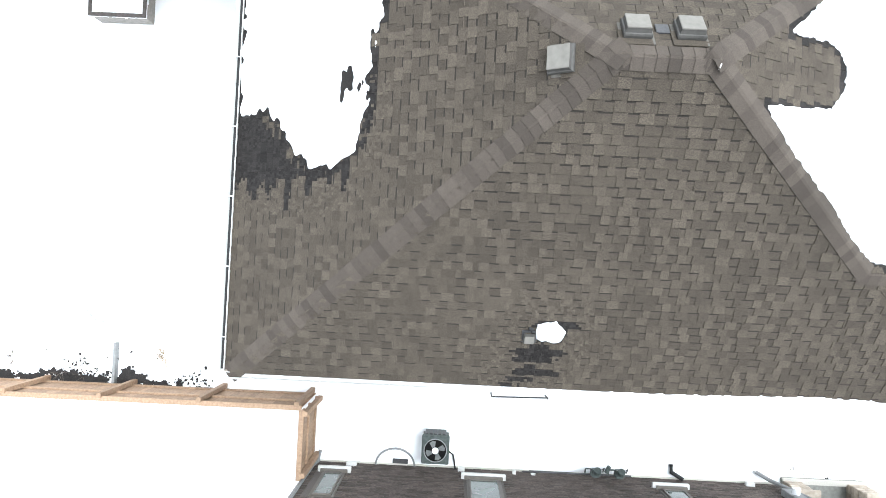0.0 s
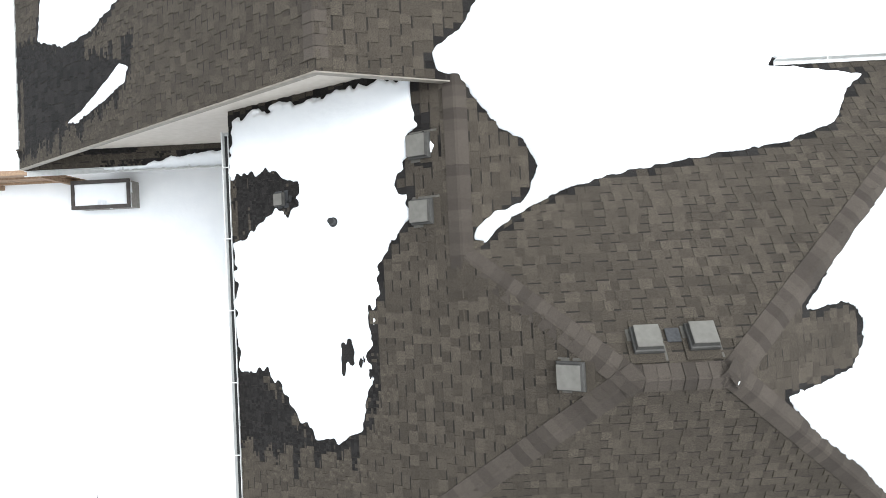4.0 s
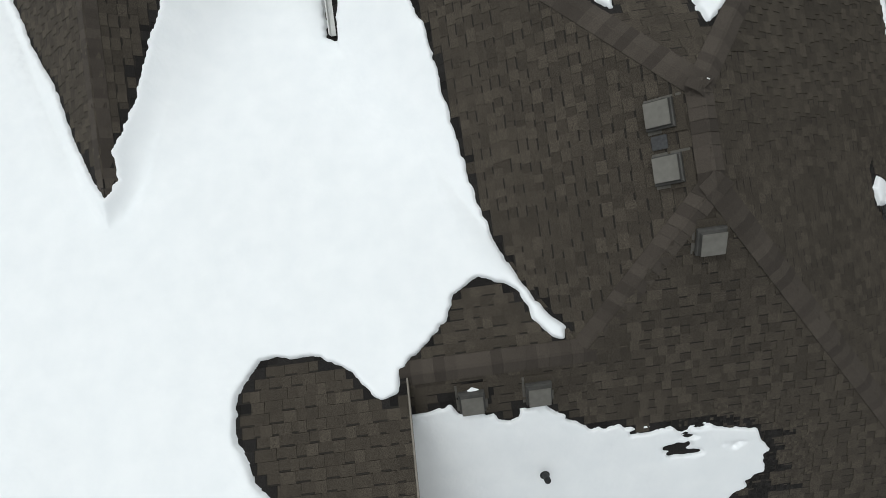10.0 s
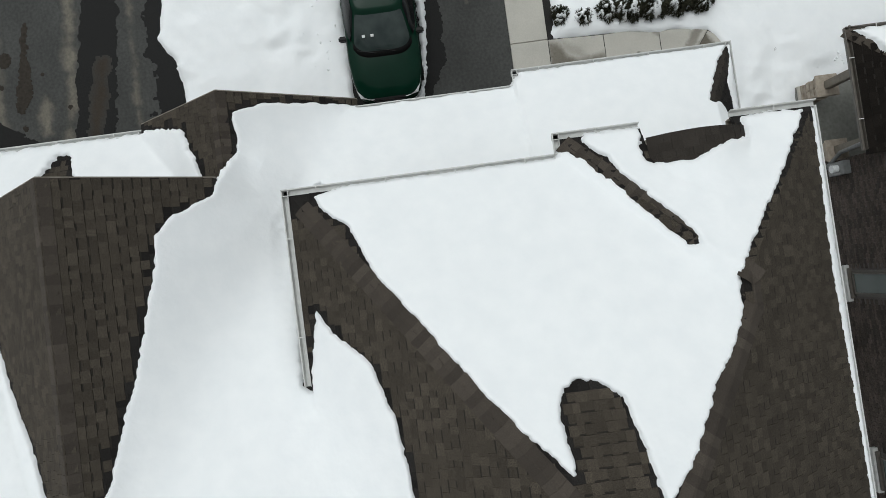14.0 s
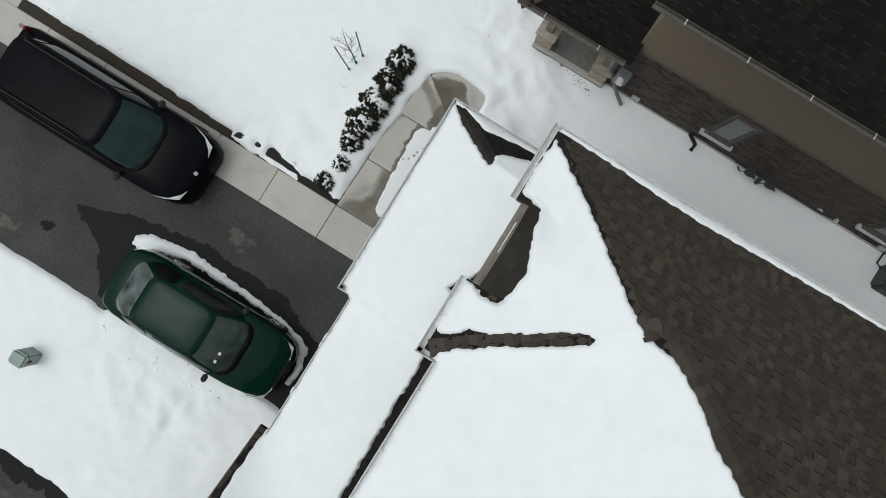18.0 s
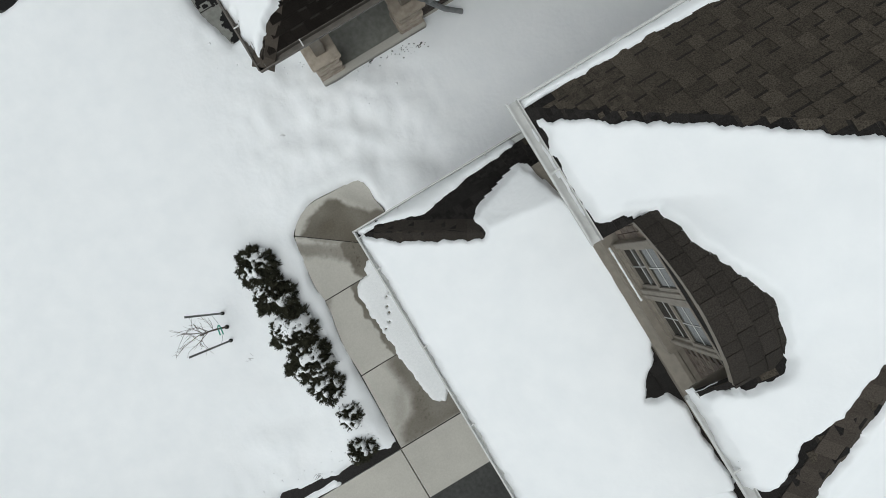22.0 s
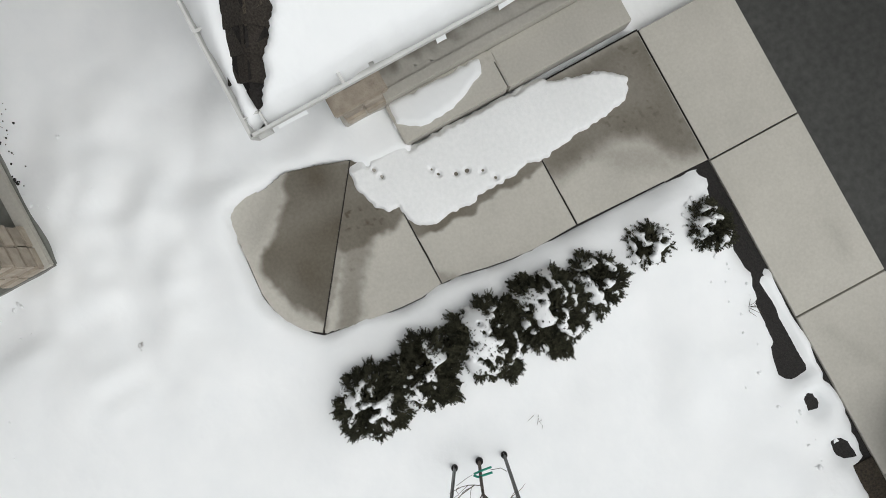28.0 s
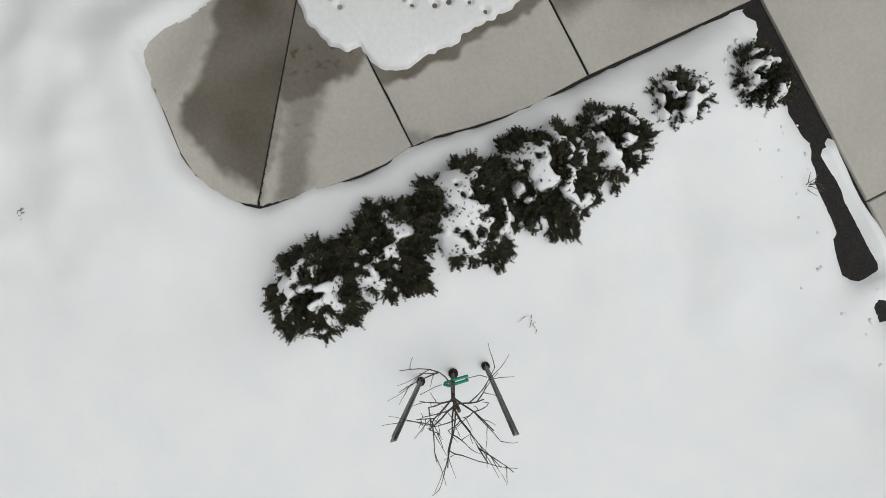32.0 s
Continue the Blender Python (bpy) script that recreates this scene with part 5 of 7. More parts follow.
wall("wall_north_low", [(-8.2, 6.4), (-3.0, 6.4), (-3.0, 13), (-8.2, 13)], -0.2, 2.6, SIDING, "beige siding wall of the adjoining house")
wall("wall_garage", [(7.95, 2.2), (10.0, 2.2), (10.0, 16), (7.95, 16)], -0.2, 2.4, BRICK, "brown brick garage front")
wall("wall_neighbour", [(-3.05, -12), (8.1, -12), (8.1, -4.92), (-3.05, -4.92)], -0.2, 2.6, MORTAR, "dark brown brick neighbour wall")
wall("wall_neighbour_upper", [(-3.02, -12), (8.07, -12), (8.07, -4.95), (-3.02, -4.95)], 2.6, 5.2, STUCCO, "smooth tan stucco upper wall of the neighbour")
gable = mesh_object("wall_gable", [(-8.2, 6.4, 2.6), (0.3, 6.4, 2.6), (0.3, 6.4, 7.2), (-1.56, 6.4, 7.98), (-8.2, 6.4, 2.95), (-8.2, 6.55, 2.6), (0.3, 6.55, 2.6), (0.3, 6.55, 7.2), (-1.56, 6.55, 7.98), (-8.2, 6.55, 2.95)], [(0, 1, 2, 3, 4), (9, 8, 7, 6, 5), (0, 5, 6, 1), (1, 6, 7, 2), (2, 7, 8, 3), (3, 8, 9, 4), (4, 9, 5, 0)], SIDING)
tagged(gable, "beige horizontal siding gable wall", "wall", kind="structure")
for i in range(44):
    z = 2.7 + i * 0.12
    xl = max(-8.2, -1.56 - (7.95 - z) / 0.76)
    xr = min(0.3, -1.56 + (7.95 - z) / 0.44)
    if xr - xl > 0.2:
        vv = [(xl, 6.398, z), (xr, 6.398, z), (xr, 6.385, z), (xl, 6.385, z), (xl, 6.398, z + 0.118), (xr, 6.398, z + 0.118)]
        mesh_object("siding_board", vv, [(3, 2, 5, 4), (0, 1, 2, 3), (0, 3, 4), (1, 5, 2)], SIDING, gable)


def brick_field(name, parent, axis, face, a0, a1, z0, z1, out, holes=(), single=False, seed=3, span=(-99, 99), mat=BRICK):
    """Running-bond bricks proud of a mortar wall. axis: the plan axis along the wall; face: the wall's place on the other."""
    rnd = random.Random(seed)
    verts, faces = [], []
    bl, bh, dep = 0.215, 0.065, 0.018
    me = None
    row = 0
    z = z0
    while z < z1 - bh:
        a = a0 - (0.11 if row % 2 else 0)
        while a < a1:
            b0, b1 = max(a, a0), min(a + bl, a1)
            if b1 - b0 > 0.03 and not any(h[0] < b1 and b0 < h[1] and h[2] < z + bh and z < h[3] for h in holes):
                o = rnd.uniform(-0.003, 0.003)
                lo, hi = face, face + out * (dep + o)
                if axis == "y":
                    p = [(lo, b0, z), (hi, b0, z), (hi, b1, z), (lo, b1, z), (lo, b0, z + bh), (hi, b0, z + bh), (hi, b1, z + bh), (lo, b1, z + bh)]
                else:
                    p = [(b0, lo, z), (b0, hi, z), (b1, hi, z), (b1, lo, z), (b0, lo, z + bh), (b0, hi, z + bh), (b1, hi, z + bh), (b1, lo, z + bh)]
                fs = [(0, 3, 2, 1), (4, 5, 6, 7), (0, 1, 5, 4), (2, 3, 7, 6), (1, 2, 6, 5)]
                if single and b1 - b0 > bl - 0.002 and span[0] < b0 < span[1]:
                    if me is None:
                        me = bpy.data.meshes.new("brick")
                        q = [tuple(Vector(v) - Vector(p[0])) for v in p]
                        me.from_pydata(q, [], fs)
                        me.materials.append(mat)
                    ob = new("brick", me)
                    ob.location = p[0]
                    ob.parent = parent
                else:
                    s = len(verts)
                    verts += p
                    faces += [tuple(s + i for i in f) for f in fs]
            a += bl + 0.01
        z += bh + 0.01
        row += 1
    if verts:
        tagged(mesh_object("bricks", verts, faces, mat, parent), kind="stuff")


main_wall = bpy.data.objects["wall_main"]
brick_field("front", main_wall, "y", 8.24, -1.6, 1.9, 3.0, 5.1, 1, [(-0.49, 0.72, 3.9, 5.6), (-0.66, -0.48, 4.2, 5.6), (-0.9, 1.9, 2.9, 3.55)], single=True, mat=BRICK_FRONT)
brick_field("bay", main_wall, "y", 8.24, 0.72, 0.86, 5.1, 5.42, 1, mat=BRICK_FRONT)
for zb in (4.25, 4.47, 4.69, 4.91, 5.13, 5.35):
    for yb in (-0.66, -0.59, -0.52):
        bm = box_bm(8.24, yb, zb, 8.26, yb + 0.062, zb + 0.205)
        part("brick", bm, BRICK_FRONT, main_wall)
# arched head of the window bay: board, fascia, roof deck and shingles
ARC = [-0.66 + 1.51 * i / 24 for i in range(25)]
bay = empty("window_bay_head", "arched taupe head with a shingled eyebrow roof over the front window", "window head", kind="structure")
prof = [(y, eyebrow(8.4, y)) for y in ARC]


def arch_band(name, x0, x1, up, down, mat, label=""):
    """A band under the arch, between two distances below its line."""
    n = len(prof)
    vv = [(x, y, z - q if q < 9 else 5.08) for x in (x0, x1) for q in (up, down) for y, z in prof]
    ff = []
    for i in range(n - 1):
        ff += [(i, i + 1, n + i + 1, n + i), (2 * n + i, 3 * n + i, 3 * n + i + 1, 2 * n + i + 1), (i, 2 * n + i, 2 * n + i + 1, i + 1), (n + i, n + i + 1, 3 * n + i + 1, 3 * n + i)]
    ff += [(0, n, 3 * n, 2 * n), (n - 1, 3 * n - 1, 4 * n - 1, 2 * n - 1)]
    return mesh_object(name, vv, ff, mat, bay, label=label)


arch_band("head_board", 8.15, 8.262, 0.1, 99, TRIM, "taupe board filling the arch")
arch_band("fascia", 8.375, 8.41, 0.02, 0.15, TRIM, "curved taupe fascia board")
arch_band("fascia_lip", 8.41, 8.425, 0.012, 0.055, TRIM)
arch_band("soffit", 8.25, 8.38, 0.11, 0.13, TRIM)
gxs = [8.42 - 0.06 * i for i in range(20)]
vv = [(x, y, eyebrow(x, y) - 0.012) for x in gxs for y in ARC]
mesh_object("roof_deck", vv, [(i * 25 + j, i * 25 + j + 1, i * 25 + j + 26, i * 25 + j + 25) for i in range(19) for j in range(24)], SHINGLE_WET, bay)
rb = random.Random(31)
for r in range(7):
    xa, xb = 8.43 - 0.14 * r, 8.43 - 0.14 * (r + 1)
    y = -0.68 - rb.uniform(0, 0.1)
    while y < 0.86:
        w = rb.choice((0.1, 0.14, 0.18, 0.24))
        ya, yb = max(y, -0.68), min(y + w - 0.004, 0.87)
        lift = rb.choice((0.007, 0.016))
        if yb - ya > 0.03 and eyebrow(xb, (ya + yb) / 2) > pz("BE", xb, 0) - 0.02:
            ym = (ya + yb) / 2
            top = [(x, q, eyebrow(x, q) + (lift if x == xa else 0.002)) for x in (xa, xb) for q in (ya, ym, yb)]
            top += [(x, q, z - 0.02) for x, q, z in top[:3]]
            mesh_object("shingle", top, [(0, 1, 4, 3), (1, 2, 5, 4), (6, 7, 1, 0), (7, 8, 2, 1), (6, 0, 3), (2, 8, 5)], CAP_DARK, bay)
        y += w
nb_wall = bpy.data.objects["wall_neighbour"]
brick_field("neighbour", nb_wall, "x", -4.92, -3.05, 8.1, 0.18, 2.6, 1, [(-2.72, -2.15, 0.9, 2.45), (0.58, 1.4, 0.9, 2.45), (4.95, 5.6, 0.8, 2.45)], single=True, span=(1.5, 3.7))
brick_field("garage", bpy.data.objects["wall_garage"], "y", 10.0, 2.2, 5.6, 0.2, 2.3, 1, [(2.9, 5.2, 0, 2.2)])
for k_, pl_ in enumerate(([(10.7, -6.35), (10.95, -6.3), (11.02, -6.8), (10.75, -6.9)], [(10.62, -7.0), (11.2, -7.1), (11.3, -7.6), (10.9, -7.5), (10.7, -7.3)], [(10.7, -7.9), (11.2, -7.9), (11.0, -8.3), (10.65, -8.4)], [(10.8, -8.6), (11.3, -8.8), (11.25, -9.3), (10.7, -9.2)])):
    stain("wet_patch", pl_, 0.014 + 0.001 * k_, ASPHALT_WET, "black wet blotch on the neighbour's path", seed=120 + k_, jag=0.12, size=0.16, step=0.025)
for y_ in (-6.95, -7.75, -8.55):
    jt_ = mesh_object("path_joint", [(10.5, y_ - 0.008, 0.0155), (11.4, y_ - 0.008, 0.0155), (11.4, y_ + 0.008, 0.0155), (10.5, y_ + 0.008, 0.0155), (10.5, y_ - 0.008, 0.0), (11.4, y_ - 0.008, 0.0), (11.4, y_ + 0.008, 0.0), (10.5, y_ + 0.008, 0.0)], [(0, 1, 2, 3), (4, 5, 1, 0), (6, 7, 3, 2)], SOIL)
    tagged(jt_, "dark joint between the neighbour's path slabs", "joint", kind="structure")
# sloping board where the low roof meets the front wall
rail_ = [(y, min(pz("LS", 0, y) + 0.2, pz("LE", 8.475, 0)), x) for y, x in ((-1.62, 8.26), (-1.2, 8.28), (-0.85, 8.3), (-0.66, 8.34), (1.95, 8.34))]
foot_v = [v for y, z, x in rail_ for v in ((8.24, y, z - 0.3), (8.24, y, z + 0.215), (x + 0.022, y, z + 0.215), (x + 0.045, y, z + 0.19), (8.475, y, z + 0.1), (8.475, y, z - 0.2))]
foot = mesh_object("trim", foot_v, [list(range(5, -1, -1)), list(range(24, 30))] + [(6 * k + i, 6 * k + (i + 1) % 6, 6 * k + 6 + (i + 1) % 6, 6 * k + 6 + i) for k in range(4) for i in range(6)], TRIM)
tagged(foot, "sloping taupe board at the foot of the front wall", "trim", kind="structure")
# trim along the foot of the front wall and under its eaves
for nm, bx in (("trim", (8.24, -0.6, 4.05, 8.32, 1.95, 4.13)), ("trim", (7.95, 1.95, 3.7, 8.1, 6.35, 3.98)), ("fascia_board", (8.6, -1.94, 5.1, 8.635, -0.66, 5.3)), ("fascia_board", (8.6, 0.86, 5.1, 8.635, 2.17, 5.3)), ("soffit", (8.26, -1.94, 5.06, 8.63, -0.66, 5.09)), ("soffit", (8.26, 0.86, 5.06, 8.63, 2.17, 5.09)), ("fascia_board", (8.26, 2.2, 5.1, 8.295, 6.6, 5.3)), ("fascia_board", (-3.56, -1.935, 5.1, 8.6, -1.9, 5.3)), ("fascia_board", (-3.565, -1.9, 5.02, -3.53, 6.3, 5.22)), ("trim", (8.24, -0.62, 4.09, 8.41, 0.8, 4.185))):
    ob = mesh_object(nm, [], [], TRIM)
    bm = box_bm(*bx, 0.006)
    bm.to_mesh(ob.data)
    bm.free()
    tagged(ob, "taupe painted board", "trim", kind="structure")


def sash_window(name, at, width, height, normal, label, sashes=2, muntins=True, frame_mat=TRIM, depth=0.09, lip=0.05, glass=None):
    """A double-hung window. at: the middle of its foot on the wall face; normal: plan direction it faces."""
    w = empty(name, label, "window", kind="structure")
    rz = math.degrees(math.atan2(normal[1], normal[0]))
    w.matrix_world = pose(*at, 0, 0, rz)
    t = 0.055
    for y0, z0, y1, z1 in ((-width / 2, 0, width / 2, t), (-width / 2, height - t, width / 2, height), (-width / 2, t, -width / 2 + t, height - t), (width / 2 - t, t, width / 2, height - t)):
        part("window_frame", box_bm(-0.03, y0, z0, depth, y1, z1, 0.006), frame_mat, w)
    part("window_sill", box_bm(-0.02, -width / 2 - lip, -0.06, depth + 0.07, width / 2 + lip, -0.003, 0.008), frame_mat, w)
    h = (height - 2 * t) / sashes
    for k in range(sashes):
        z0 = t + k * h
        x0 = 0.02 + 0.02 * k
        rail = bmesh.new()
        for y0, za, y1, zb in ((-width / 2 + t, z0, width / 2 - t, z0 + 0.04), (-width / 2 + t, z0 + h - 0.04, width / 2 - t, z0 + h), (-width / 2 + t, z0 + 0.04, -width / 2 + t + 0.035, z0 + h - 0.04), (width / 2 - t - 0.035, z0 + 0.04, width / 2 - t, z0 + h - 0.04)):
            box_bm(x0, y0, za, x0 + 0.035, y1, zb, 0.0, rail)
        sash = part("sash", rail, frame_mat, w)
        part("pane", box_bm(x0 + 0.01, -width / 2 + t + 0.03, z0 + 0.035, x0 + 0.016, width / 2 - t - 0.03, z0 + h - 0.035), glass or (GLASS_SKY if k else GLASS), sash)
        if muntins:
            part("muntin", box_bm(x0 + 0.016, -0.004, z0 + 0.04, x0 + 0.022, 0.004, z0 + h - 0.04), WHITE, sash)
            part("muntin", box_bm(x0 + 0.016, -width / 2 + t + 0.035, z0 + h * 0.5 - 0.004, x0 + 0.021, width / 2 - t - 0.035, z0 + h * 0.5 + 0.004), WHITE, sash)
    return w


sash_window("window_1", (8.255, -0.17, 4.2), 0.58, 1.22, (1, 0), "taupe double-hung front window with white grilles, dark inside", lip=0.0)
sash_window("window_2", (8.255, 0.415, 4.2), 0.585, 1.22, (1, 0), "taupe double-hung front window with white grilles, dark inside", lip=0.0)
bm = tube_bm([(8.38, -0.45 + 0.07 * q, 4.19 + 0.004 * math.sin(q * 2.3)) for q in range(10)], 0.014, 6)
tagged(part("ledge_snow", bm, SNOW, None, smooth=True), "thin rim of snow left on the window ledge", "snow", kind="stuff")
for i, (x, w_) in enumerate(((-2.42, 0.52), (1.0, 0.78), (5.28, 0.6))):
    sash_window(f"window_{i + 3}", (x, -4.92, 0.95), w_, 1.5, (0, 1), "pale single-sash side window with a white sill", sashes=1, muntins=False, frame_mat=BROWN, depth=0.02, glass=GLASS_SIDE)
    sill = mesh_object("window_ledge", [], [], WHITE)
    bm = box_bm(x - w_ / 2 - 0.12, -4.93, 0.78, x + w_ / 2 + 0.12, -4.79, 0.88, 0.01)
    bm.to_mesh(sill.data)
    bm.free()
    tagged(sill, "white stone ledge under the side window", "ledge", kind="structure")

# ---------------------------------------------------------------- roof fittings


def on_plane(key, x, y):
    """A pose on a roof plane whose y axis runs up the slope."""
    a, b, c = PL[key]
    n = Vector((-b, -c, 1)).normalized()
    up = Vector((b, c, b * b + c * c)).normalized()
    m = Matrix((up.cross(n), up, n)).transposed().to_4x4()
    m.translation = (x, y, a + b * x + c * y + 0.006)
    return m


def roof_vent(m, label="grey plastic box vent with a pale square hood on the shingles"):
    v = empty("roof_vent", label, "roof vent", group="roof vents")
    part("flange", box_bm(-0.2, -0.18, 0, 0.2, 0.24, 0.01, 0.002), VENT_FLANGE, v, "grey flange lapped by the shingles")
    part("shingle_lap", box_bm(-0.17, -0.02, 0.008, 0.22, 0.26, 0.018, 0.003), SHINGLE_LOW, v)
    bm = bmesh.new()
    ring = lambda sx, y0, y1, z: [bm.verts.new(p) for p in ((-sx, y0, z), (sx, y0, z), (sx, y1, z), (-sx, y1, z))]
    r = [ring(0.16, -0.165, 0.15, 0.012), ring(0.168, -0.175, 0.155, 0.05), ring(0.163, -0.17, 0.15, 0.075), ring(0.148, -0.155, 0.135, 0.082), ring(0.138, -0.148, 0.127, 0.135)]
    for a, b in zip(r, r[1:]):
        for k in range(4):
            bm.faces.new((a[k], a[(k + 1) % 4], b[(k + 1) % 4], b[k]))
    bm.faces.new(r[-1])
    part("housing", bm, VENT_SIDE, v, "dark stepped skirt")
    part("hood", box_bm(-0.14, -0.15, 0.135, 0.14, 0.13, 0.15, 0.005), VENT, v, "pale grey square top")
    v.matrix_world = m
    return v


first = roof_vent(on_plane("N", 2.03, 2.78))
for k, x, y in (("N", 2.65, 2.79), ("W", 1.22, 2.44), ("W", -0.41, 5.31), ("W", -0.41, 4.46), ("GW", -2.28, 7.7), ("GW", -2.28, 9.48)):
    copy_thing(first, on_plane(k, x, y))
plate = empty("flashing_plate", "small dark metal flashing plate between two vents", "flashing")
part("plate", box_bm(-0.08, -0.09, 0, 0.08, 0.09, 0.02, 0.004), DARK, plate)
plate.matrix_world = on_plane("N", 2.35, 2.84)
for k, x, y, nm, s_ in (("W", -2.62, 4.86, "exhaust_vent", 0.1), ("S", 1.24, -1.06, "exhaust_vent", 0.085)):
    v = empty(nm, "small dark square exhaust vent on wet shingles", "roof vent")
    part("flange", box_bm(-s_ * 1.3, -s_ * 1.2, 0, s_ * 1.3, s_ * 1.6, 0.01), DARK, v)
    part("hood", box_bm(-s_, -s_, 0.01, s_, s_, 0.07, 0.01), VENT_SIDE, v)
    part("top", box_bm(-s_ * 0.85, -s_ * 0.85, 0.07, s_ * 0.85, s_ * 0.85, 0.08, 0.004), VENT, v, "pale weathered top")
    part("elbow", tube_bm([(s_ * 0.4, s_ * 1.5, 0.02), (s_ * 0.4, s_ * 2.3, 0.05), (-s_ * 0.3, s_ * 2.6, 0.05)], 0.022, 8), RUBBER, v)
    v.matrix_world = on_plane(k, x, y)
stack = empty("vent_pipe", "black plumbing vent pipe standing through the snow", "vent pipe")
bm = tube_bm([(0, 0, -0.1), (0, 0, 0.32)], 0.045, 14)
part("pipe", bm, RUBBER, stack)
part("collar", tube_bm([(0, 0, 0.0), (0, 0, 0.09)], 0.085, 14, taper=0.65), RUBBER, stack)
stack.location = (-1.73, 4.44, pz("W", -1.73, 4.44))
mark = mesh_object("nail_strip", [(2.90, 2.30, 8.515), (2.915, 2.30, 8.515), (2.93, 2.36, 8.55), (2.915, 2.365, 8.55)], [(0, 1, 2, 3)], WHITE)
tagged(mark, "small white sealant smear on the ridge cap", "sealant")

# ---------------------------------------------------------------- wooden fences


def fence(x0, y0, x1, y1, top, posts, facing, label):
    f = empty("fence", label, "fence", kind="structure")
    a, b = Vector((x0, y0, 0)), Vector((x1, y1, 0))
    d = b - a
    L = d.length
    d.normalize()
    n = Vector((-d.y, d.x, 0)) * facing
    rz = math.degrees(math.atan2(d.y, d.x))
    bm = box_bm(0, -0.009, 0.05, 0.138, 0.009, top - 0.03)
    board = part("board", bm, WOOD, f)
    board.matrix_local = Matrix.Translation(a) @ pose(0, 0, 0, 0, 0, rz)
    for i in range(1, int(L / 0.142)):
        ob = new("board", board.data)
        ob.parent = f
        ob.matrix_local = Matrix.Translation(a + d * 0.142 * i + n * random.uniform(-0.003, 0.003)) @ pose(0, 0, 0, 0, 0, rz)
    for z in (0.35, top * 0.62, top - 0.1):
        r = part("rail", box_bm(0, -0.02, z - 0.045, L, 0.02, z + 0.045, 0.004), WOOD, f)
        r.matrix_local = Matrix.Translation(a + n * 0.03) @ pose(0, 0, 0, 0, 0, rz)
    cap = part("cap_rail", box_bm(0, -0.05, top - 0.035, L, 0.06, top, 0.004), WOOD, f)
    cap.matrix_local = Matrix.Translation(a + n * 0.01) @ pose(0, 0, 0, 0, 0, rz)
    for s in posts:
        p = part("post", box_bm(-0.055, -0.055, -0.1, 0.055, 0.055, top + 0.04, 0.006), WOOD, f)
        p.matrix_local = Matrix.Translation(a + d * s + n * 0.09) @ pose(0, 0, 0, 0, 0, rz)
        c = part("post_cap", box_bm(-0.075, -0.075, top + 0.04, 0.075, 0.075, top + 0.07, 0.01), WOOD, f)
        c.matrix_local = p.matrix_local
    return f


fence(-14.0, -3.33, -3.05, -3.3, 1.78, (0.2, 2.35, 4.45, 6.55, 8.72, 10.85), 1, "warm brown cedar board fence with posts and rails")
fence(-3.05, -4.85, -3.05, -3.32, 1.78, (0.12, 1.45), -1, "short warm brown cedar fence beside the neighbour's wall")
fence(-15.0, 6.2, -8.75, 6.2, 1.7, (0.2, 2.2, 4.2, 6.1), -1, "warm brown cedar board fence behind the adjoining house")

# ---------------------------------------------------------------- garden things behind the house
pl = empty("planter_box", "raised planter box with a dark rim, filled with snow", "planter")
PLANTER_RIM = material("dark_brown_timber_rim", [(0.045, 0.038, 0.034), (0.085, 0.074, 0.067)], 18, 0.8, 0.2, 60, big=0.15)
PLANTER_SIDE = material("weathered_grey_board", [(0.21, 0.195, 0.175), (0.3, 0.28, 0.255)], 14, 0.8, 0.15, 60, big=0.12)
for bx in ((-8.8, 5.47, 0, -7.5, 5.52, 0.65), (-8.8, 6.04, 0, -7.5, 6.09, 0.65), (-8.8, 5.52, 0, -8.75, 6.04, 0.65), (-7.55, 5.52, 0, -7.5, 6.04, 0.65)):
    part("side", box_bm(*bx, 0.006), PLANTER_SIDE, pl, "weathered grey side board")
for bx in ((-8.84, 5.44, 0.65, -7.46, 5.53, 0.69), (-8.84, 6.03, 0.65, -7.46, 6.12, 0.69), (-8.84, 5.53, 0.65, -8.76, 6.03, 0.69), (-7.54, 5.53, 0.65, -7.46, 6.03, 0.69)):
    part("rim", box_bm(*bx, 0.008), PLANTER_RIM, pl)
snow_blanket("planter_snow", [(-8.79, 5.5), (-7.52, 5.5), (-7.52, 6.06), (-8.79, 6.06)], lambda x, y: np.full(x.shape, 0.6), 0.075, 0.02, 0.02, 0.012, seed=71, holes=[[(-8.22, 5.5), (-8.14, 5.5), (-8.15, 5.6), (-8.2, 5.61)], [(-8.1, 5.5), (-8.03, 5.5), (-8.05, 5.59), (-8.09, 5.6)]], label="snow filling the planter box to its rim", swell=0.01)
part("soil", box_bm(-8.75, 5.52, 0.4, -7.55, 6.04, 0.56), SOIL, pl, "dark soil under the snow")
bed_edge = mesh_object("bed_divider", [], [], GREY)
bm = box_bm(-7.97, -3.3, 0.0, -7.9, -2.3, 0.3, 0.008)
bm.to_mesh(bed_edge.data)
bm.free()
tagged(bed_edge, "grey timber edging board standing in the snow", "garden edging")


